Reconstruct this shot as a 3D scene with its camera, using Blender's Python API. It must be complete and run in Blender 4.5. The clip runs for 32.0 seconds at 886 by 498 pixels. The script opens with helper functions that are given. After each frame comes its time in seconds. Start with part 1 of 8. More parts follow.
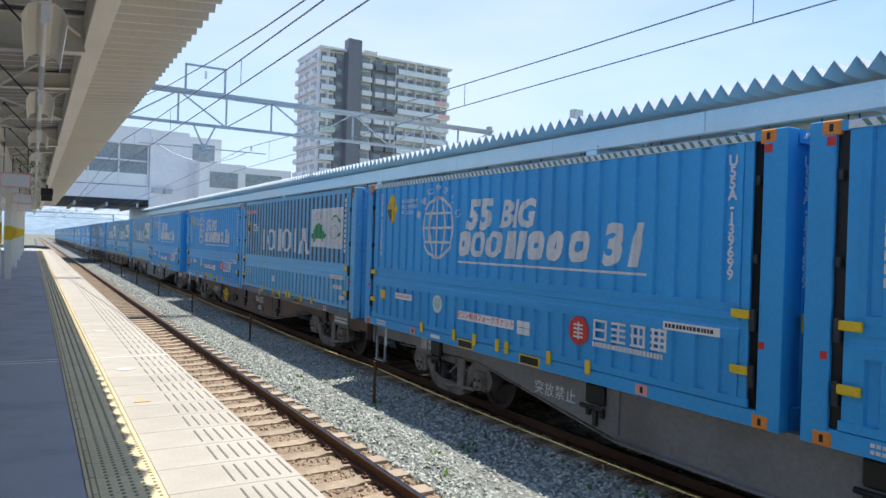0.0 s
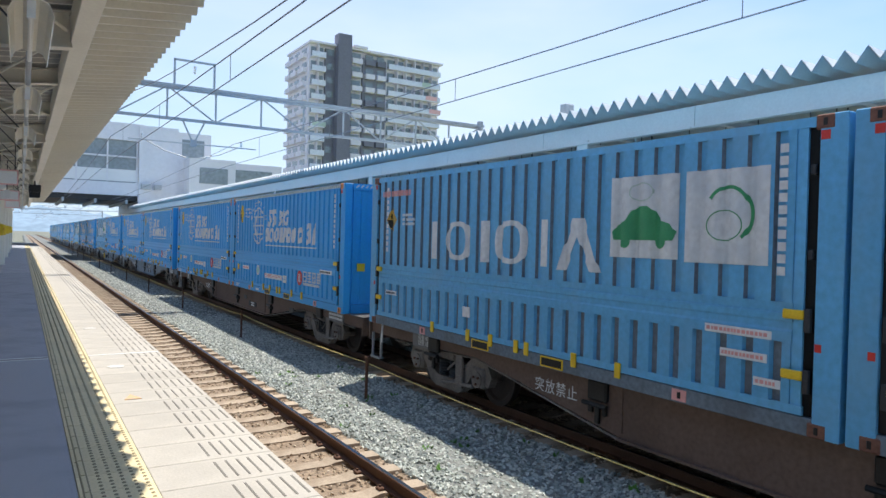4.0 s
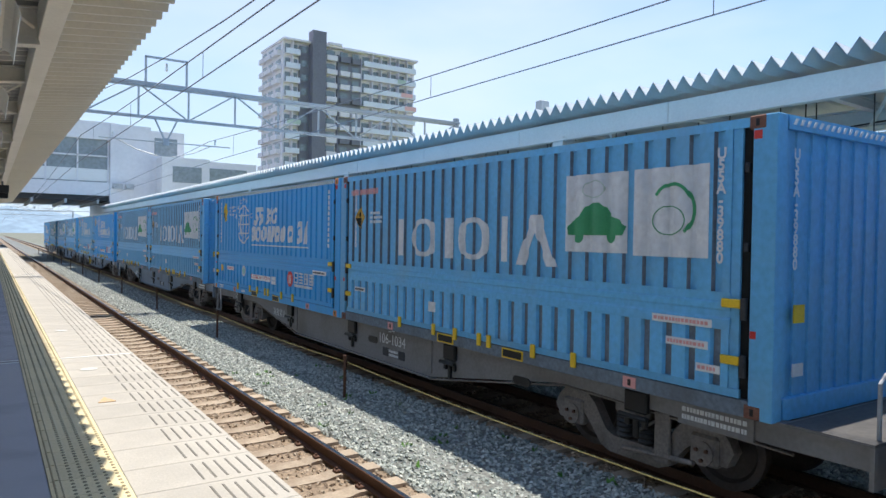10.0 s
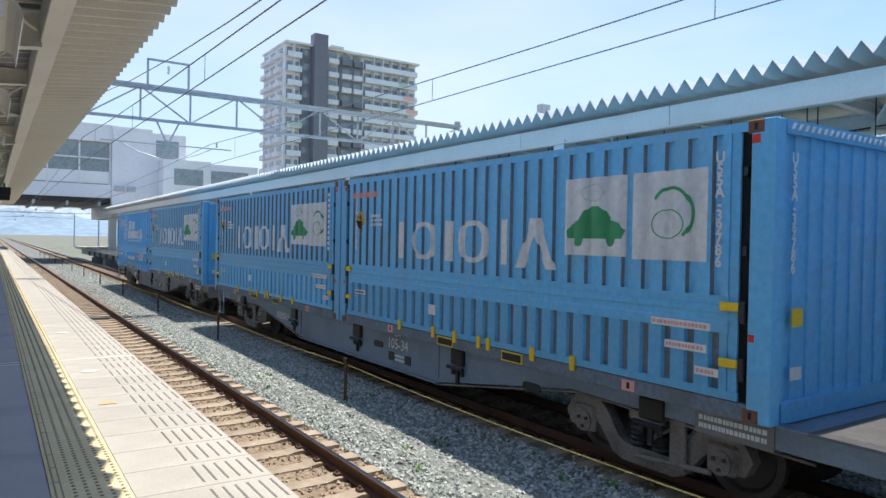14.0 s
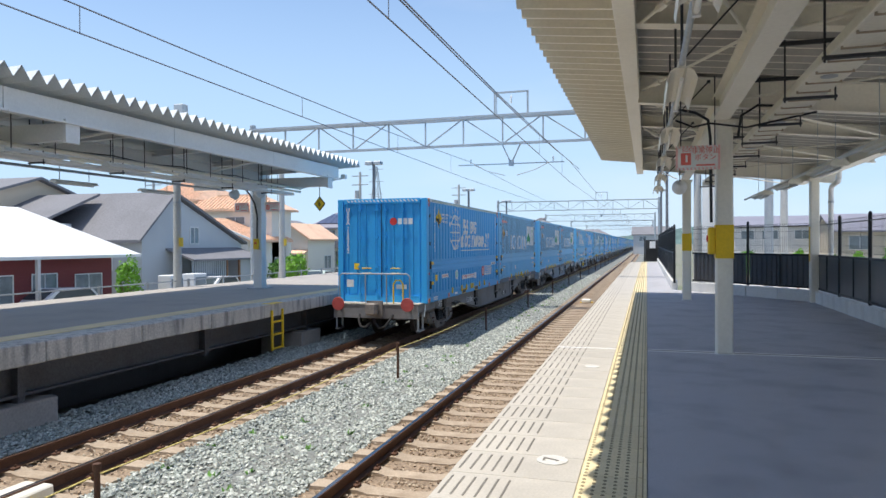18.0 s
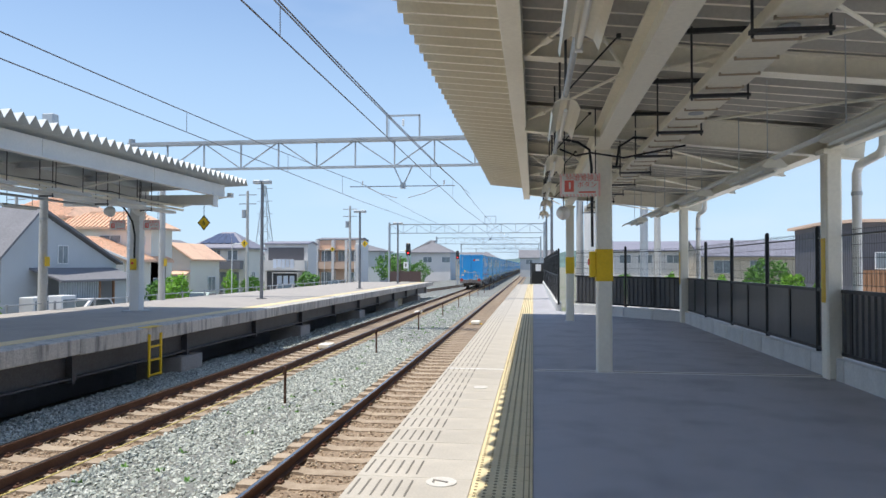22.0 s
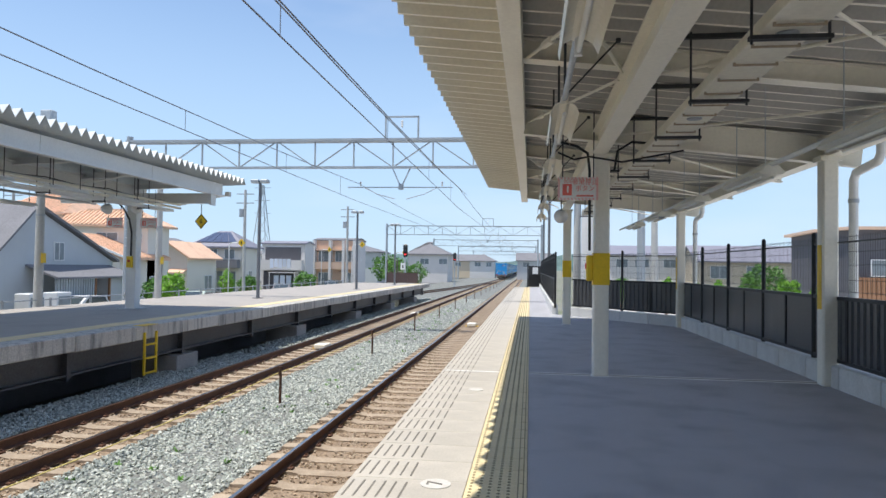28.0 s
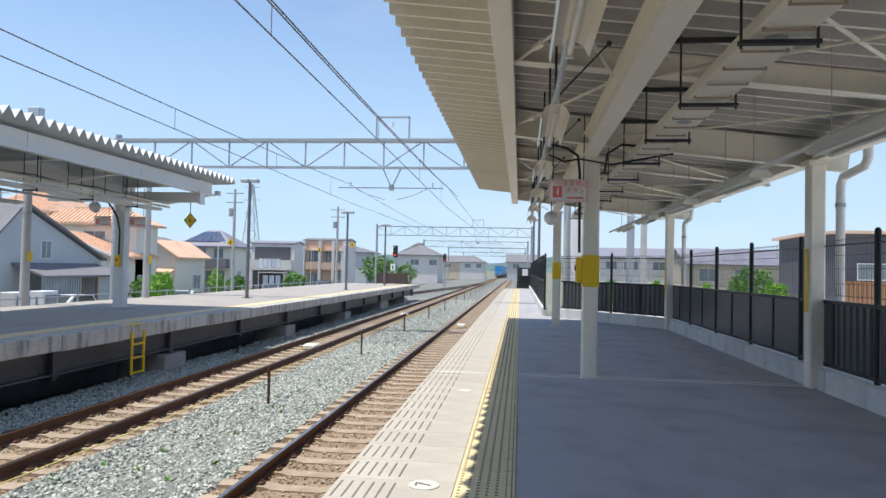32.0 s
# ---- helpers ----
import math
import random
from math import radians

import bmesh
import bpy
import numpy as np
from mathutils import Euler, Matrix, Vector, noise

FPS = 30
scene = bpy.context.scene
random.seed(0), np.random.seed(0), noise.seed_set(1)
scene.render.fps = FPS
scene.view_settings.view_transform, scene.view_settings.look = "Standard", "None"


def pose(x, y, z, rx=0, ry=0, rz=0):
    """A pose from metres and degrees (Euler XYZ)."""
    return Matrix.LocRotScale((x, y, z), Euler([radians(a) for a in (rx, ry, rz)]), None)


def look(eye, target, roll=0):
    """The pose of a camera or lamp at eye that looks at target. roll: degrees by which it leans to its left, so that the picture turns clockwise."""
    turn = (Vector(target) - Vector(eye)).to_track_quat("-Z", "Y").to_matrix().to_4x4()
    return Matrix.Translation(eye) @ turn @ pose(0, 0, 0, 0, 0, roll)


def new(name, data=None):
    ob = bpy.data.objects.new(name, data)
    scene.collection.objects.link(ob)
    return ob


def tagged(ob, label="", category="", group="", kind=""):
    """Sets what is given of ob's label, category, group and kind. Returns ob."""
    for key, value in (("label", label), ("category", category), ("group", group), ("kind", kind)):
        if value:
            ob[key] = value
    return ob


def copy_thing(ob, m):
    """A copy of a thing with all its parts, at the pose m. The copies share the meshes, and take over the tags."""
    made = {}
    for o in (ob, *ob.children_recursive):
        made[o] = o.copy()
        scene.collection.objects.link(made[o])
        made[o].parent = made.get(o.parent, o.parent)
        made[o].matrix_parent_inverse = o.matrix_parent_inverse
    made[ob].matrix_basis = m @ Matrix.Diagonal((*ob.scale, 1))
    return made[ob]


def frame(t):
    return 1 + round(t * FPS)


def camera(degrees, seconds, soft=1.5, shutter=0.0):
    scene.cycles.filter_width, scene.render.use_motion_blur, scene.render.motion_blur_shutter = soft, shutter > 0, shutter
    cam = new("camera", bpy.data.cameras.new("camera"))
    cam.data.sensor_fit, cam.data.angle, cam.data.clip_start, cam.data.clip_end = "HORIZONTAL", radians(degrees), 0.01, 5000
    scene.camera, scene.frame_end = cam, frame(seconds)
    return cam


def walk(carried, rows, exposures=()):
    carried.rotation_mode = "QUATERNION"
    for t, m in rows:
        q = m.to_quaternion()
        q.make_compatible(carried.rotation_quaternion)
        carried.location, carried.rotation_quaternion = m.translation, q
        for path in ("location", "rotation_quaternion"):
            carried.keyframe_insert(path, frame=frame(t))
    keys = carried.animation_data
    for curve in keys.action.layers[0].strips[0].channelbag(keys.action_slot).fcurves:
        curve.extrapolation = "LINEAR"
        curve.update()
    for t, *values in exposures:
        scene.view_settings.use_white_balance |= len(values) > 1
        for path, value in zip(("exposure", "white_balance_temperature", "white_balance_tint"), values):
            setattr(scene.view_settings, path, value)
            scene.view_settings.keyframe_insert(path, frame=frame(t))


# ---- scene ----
cam = camera(65.8, 32.0, soft=1.5)
PATH = [
    (0, pose(-1.459, 0.000, 1.446, 89.68, -1.77, -30.91)),
    (0.5, pose(-1.459, 0.000, 1.446, 89.67, -1.31, -30.93)),
    (1, pose(-1.459, 0.000, 1.446, 89.69, -1.19, -30.96)),
    (1.5, pose(-1.459, 0.000, 1.446, 89.72, -1.21, -30.96)),
    (2, pose(-1.459, 0.000, 1.446, 89.71, -1.23, -30.99)),
    (2.5, pose(-1.459, 0.000, 1.446, 89.71, -1.35, -31.01)),
    (3, pose(-1.459, 0.000, 1.446, 89.58, -1.46, -31.38)),
    (3.5, pose(-1.459, 0.000, 1.446, 89.45, -1.52, -31.60)),
    (5.5, pose(-1.459, 0.000, 1.446, 88.92, -1.25, -31.67)),
    (6, pose(-1.459, 0.000, 1.446, 88.91, -0.88, -31.63)),
    (6.5, pose(-1.459, 0.000, 1.446, 88.92, -0.74, -31.65)),
    (7, pose(-1.459, 0.000, 1.446, 88.93, -0.58, -31.69)),
    (7.5, pose(-1.459, 0.000, 1.446, 88.96, -0.50, -31.74)),
    (8, pose(-1.459, 0.000, 1.446, 89.00, -0.62, -31.78)),
    (8.5, pose(-1.459, 0.000, 1.446, 89.04, -0.72, -32.00)),
    (9, pose(-1.459, 0.000, 1.446, 89.07, -0.81, -32.55)),
    (9.5, pose(-1.459, 0.000, 1.446, 89.13, -1.01, -33.49)),
    (10, pose(-1.459, 0.000, 1.446, 89.10, -0.94, -33.55)),
    (10.5, pose(-1.459, 0.000, 1.446, 89.08, -0.95, -33.55)),
    (11, pose(-1.459, 0.000, 1.446, 89.09, -0.94, -33.54)),
    (11.5, pose(-1.459, 0.000, 1.446, 89.13, -0.95, -33.55)),
    (12, pose(-1.459, 0.000, 1.446, 89.14, -0.96, -33.53)),
    (12.5, pose(-1.459, 0.000, 1.446, 89.16, -1.01, -33.49)),
    (13, pose(-1.459, 0.000, 1.446, 89.29, -1.04, -33.48)),
    (13.5, pose(-1.459, 0.000, 1.446, 89.30, -1.00, -33.44)),
    (14, pose(-1.459, 0.000, 1.446, 89.35, -1.08, -33.46)),
    (14.5, pose(-1.459, 0.000, 1.446, 89.33, -1.13, -33.46)),
    (16.5, pose(-1.227, 0.000, 1.410, 88.90, 0.30, -67.82)),
    (16.8, pose(-1.194, 0.000, 1.405, 88.42, 0.20, -92.94)),
    (17, pose(-1.179, 0.000, 1.402, 88.17, 0.30, -112.86)),
    (17.1, pose(-1.174, 0.000, 1.401, 88.03, 0.30, -124.20)),
    (17.3, pose(-1.170, 0.000, 1.401, 87.45, 0.30, -143.04)),
    (17.5, pose(-1.170, 0.000, 1.401, 87.35, 0.39, -154.92)),
    (18, pose(-1.170, 0.000, 1.401, 89.56, 0.29, -163.41)),
    (18.5, pose(-1.170, 0.000, 1.401, 90.30, 0.11, -167.11)),
    (19, pose(-1.170, 0.000, 1.401, 90.35, 0.26, -169.45)),
    (19.5, pose(-1.170, 0.000, 1.401, 90.62, 0.25, -171.08)),
    (20, pose(-1.170, 0.000, 1.401, 90.94, 0.16, -171.73)),
    (20.5, pose(-1.170, 0.000, 1.401, 91.16, 0.12, -172.25)),
    (21, pose(-1.170, 0.000, 1.401, 91.19, 0.05, -172.39)),
    (21.5, pose(-1.170, 0.000, 1.401, 91.31, -0.05, -172.46)),
    (22, pose(-1.170, 0.000, 1.401, 91.38, -0.12, -172.50)),
    (22.5, pose(-1.170, 0.000, 1.401, 91.46, -0.17, -172.51)),
    (23, pose(-1.170, 0.000, 1.401, 91.45, -0.25, -172.51)),
    (23.5, pose(-1.170, 0.000, 1.401, 91.46, -0.31, -172.51)),
    (24, pose(-1.170, 0.000, 1.401, 91.48, -0.38, -172.54)),
    (24.5, pose(-1.170, 0.000, 1.401, 91.49, -0.45, -172.55)),
    (25, pose(-1.170, 0.000, 1.401, 91.50, -0.52, -172.55)),
    (25.5, pose(-1.170, 0.000, 1.401, 91.49, -0.55, -172.55)),
    (27.5, pose(-1.170, 0.000, 1.401, 91.51, -0.81, -172.75)),
    (28, pose(-1.170, 0.000, 1.401, 91.53, -0.87, -172.75)),
    (28.5, pose(-1.170, 0.000, 1.401, 91.56, -0.93, -172.74)),
    (29, pose(-1.170, 0.000, 1.401, 91.55, -0.94, -172.86)),
    (29.5, pose(-1.170, 0.000, 1.401, 91.58, -1.08, -173.14)),
    (30, pose(-1.170, 0.000, 1.401, 91.58, -1.14, -173.45)),
    (30.5, pose(-1.170, 0.000, 1.401, 91.59, -1.19, -173.59)),
    (31, pose(-1.170, 0.000, 1.401, 91.60, -1.21, -173.60)),
    (31.5, pose(-1.170, 0.000, 1.401, 91.63, -1.25, -173.59)),
    (32, pose(-1.170, 0.000, 1.401, 91.63, -1.25, -173.59)),
]
EXPOSURES = [(0.0, 0.9), (14.5, 0.9), (16.5, 1.25), (17.0, 1.25), (17.5, 1.0), (18.0, 0.78), (19.0, 0.72), (32.0, 0.75)]
walk(cam, PATH, EXPOSURES)

# ---- world and sun ----
SUN = Vector((0.235, 0.14, 1.0)).normalized()
world = bpy.data.worlds.new("sky")
scene.world = world
world.use_nodes = True
wn = world.node_tree
sky = wn.nodes.new("ShaderNodeTexSky")
sky.sky_type, sky.sun_disc = "NISHITA", False
sky.sun_elevation = math.asin(SUN.z)
sky.sun_rotation = math.atan2(SUN.x, SUN.y)
sky.air_density, sky.dust_density, sky.ozone_density = 1.0, 0.15, 2.2
sky.altitude = 800
coord = wn.nodes.new("ShaderNodeTexCoord")
stretch = wn.nodes.new("ShaderNodeMapping")
stretch.inputs["Scale"].default_value = (1.0, 1.0, 3.0)
stretch.inputs["Location"].default_value = (0.9, 0.6, 0.0)
cloud = wn.nodes.new("ShaderNodeTexNoise")
cloud.inputs["Scale"].default_value, cloud.inputs["Detail"].default_value = 1.6, 5
ramp = wn.nodes.new("ShaderNodeValToRGB")
ramp.color_ramp.elements[0].position, ramp.color_ramp.elements[1].position = 0.45, 0.8
ramp.color_ramp.elements[1].color = (0.55, 0.55, 0.55, 1)
blend = wn.nodes.new("ShaderNodeMix")
blend.data_type = "RGBA"
blend.inputs["B"].default_value = (4.75, 5.0, 5.6, 1)
back = wn.nodes["Background"]
back.inputs["Strength"].default_value = 0.118
# the sky pales towards the horizon, and the clouds gather on one side of it
parts = wn.nodes.new("ShaderNodeSeparateXYZ")
low = wn.nodes.new("ShaderNodeMapRange")
low.interpolation_type = "SMOOTHERSTEP"
low.inputs["From Min"].default_value, low.inputs["From Max"].default_value = 0.55, -0.02
low.inputs["To Min"].default_value, low.inputs["To Max"].default_value = 0.0, 0.85
pale = wn.nodes.new("ShaderNodeMix")
pale.data_type = "RGBA"
pale.inputs["B"].default_value = (2.7, 3.75, 5.0, 1)
gather = wn.nodes.new("ShaderNodeMath")
gather.operation = "MULTIPLY_ADD"
gather.inputs[1].default_value = 0.13
wn.links.new(coord.outputs["Generated"], parts.inputs["Vector"])
wn.links.new(parts.outputs["Z"], low.inputs["Value"])
wn.links.new(low.outputs["Result"], pale.inputs["Factor"])
wn.links.new(sky.outputs["Color"], pale.inputs["A"])
wn.links.new(parts.outputs["Y"], gather.inputs[0])
wn.links.new(cloud.outputs["Fac"], gather.inputs[2])
wn.links.new(coord.outputs["Generated"], stretch.inputs["Vector"])
wn.links.new(stretch.outputs["Vector"], cloud.inputs["Vector"])
wn.links.new(gather.outputs["Value"], ramp.inputs["Fac"])
wn.links.new(ramp.outputs["Color"], blend.inputs["Factor"])
wn.links.new(pale.outputs["Result"], blend.inputs["A"])
wn.links.new(blend.outputs["Result"], back.inputs["Color"])

sun_data = bpy.data.lights.new("sun", "SUN")
sun_data.energy, sun_data.angle, sun_data.color = 3.0, radians(0.6), (1.0, 0.94, 0.85)
sun = new("sun", sun_data)
sun.matrix_world = look(SUN * 50, (0, 0, 0))


# ---- materials ----
def material(name, colour, rough=0.6, metal=0.0, grain=40.0, vary=0.12, bump=0.1, stain=1.2, stain_amount=0.25, dirt=None, shift=0.0, emit=0.0, spec=None, streak=1.0):
    """A procedural surface: a base colour with fine grain, larger stains and a bump."""
    m = bpy.data.materials.new(name)
    m.use_nodes = True
    n, link = m.node_tree.nodes, m.node_tree.links.new
    b = n["Principled BSDF"]
    b.inputs["Roughness"].default_value, b.inputs["Metallic"].default_value = rough, metal
    if spec is not None:
        b.inputs["Specular IOR Level"].default_value = spec
    tc = n.new("ShaderNodeTexCoord")
    fine, broad = n.new("ShaderNodeTexNoise"), n.new("ShaderNodeTexNoise")
    fine.inputs["Scale"].default_value, fine.inputs["Detail"].default_value = grain, 4
    broad.inputs["Scale"].default_value, broad.inputs["Detail"].default_value = stain, 5
    link(tc.outputs["Object"], fine.inputs["Vector"])
    run = n.new("ShaderNodeMapping")
    run.inputs["Scale"].default_value = (1.0, 1.0, streak)
    link(tc.outputs["Object"], run.inputs["Vector"])
    link(run.outputs["Vector"], broad.inputs["Vector"])
    value = n.new("ShaderNodeMapRange")
    value.inputs["From Min"].default_value, value.inputs["From Max"].default_value = 0.3, 0.7
    value.inputs["To Min"].default_value, value.inputs["To Max"].default_value = 1 - vary, 1 + vary
    link(fine.outputs["Fac"], value.inputs["Value"])
    hsv = n.new("ShaderNodeHueSaturation")
    hsv.inputs["Color"].default_value = (*colour, 1)
    link(value.outputs["Result"], hsv.inputs["Value"])
    last = hsv.outputs["Color"]
    if shift:
        info = n.new("ShaderNodeObjectInfo")
        tone = n.new("ShaderNodeMapRange")
        tone.inputs["To Min"].default_value, tone.inputs["To Max"].default_value = 1 - shift, 1 + shift
        link(info.outputs["Random"], tone.inputs["Value"])
        h2 = n.new("ShaderNodeHueSaturation")
        link(tone.outputs["Result"], h2.inputs["Value"])
        link(last, h2.inputs["Color"])
        last = h2.outputs["Color"]
    if stain_amount:
        ramp = n.new("ShaderNodeMapRange")
        ramp.inputs["From Min"].default_value, ramp.inputs["From Max"].default_value = 0.48, 0.72
        ramp.inputs["To Max"].default_value = stain_amount
        link(broad.outputs["Fac"], ramp.inputs["Value"])
        mix = n.new("ShaderNodeMix")
        mix.data_type = "RGBA"
        mix.inputs["B"].default_value = (*(dirt or [c * 0.45 for c in colour]), 1)
        link(ramp.outputs["Result"], mix.inputs["Factor"])
        link(last, mix.inputs["A"])
        last = mix.outputs["Result"]
    link(last, b.inputs["Base Color"])
    if bump:
        bp = n.new("ShaderNodeBump")
        bp.inputs["Strength"].default_value, bp.inputs["Distance"].default_value = bump, 0.01
        link(fine.outputs["Fac"], bp.inputs["Height"])
        link(bp.outputs["Normal"], b.inputs["Normal"])
    if emit:
        b.inputs["Emission Color"].default_value, b.inputs["Emission Strength"].default_value = (*colour, 1), emit
    return m


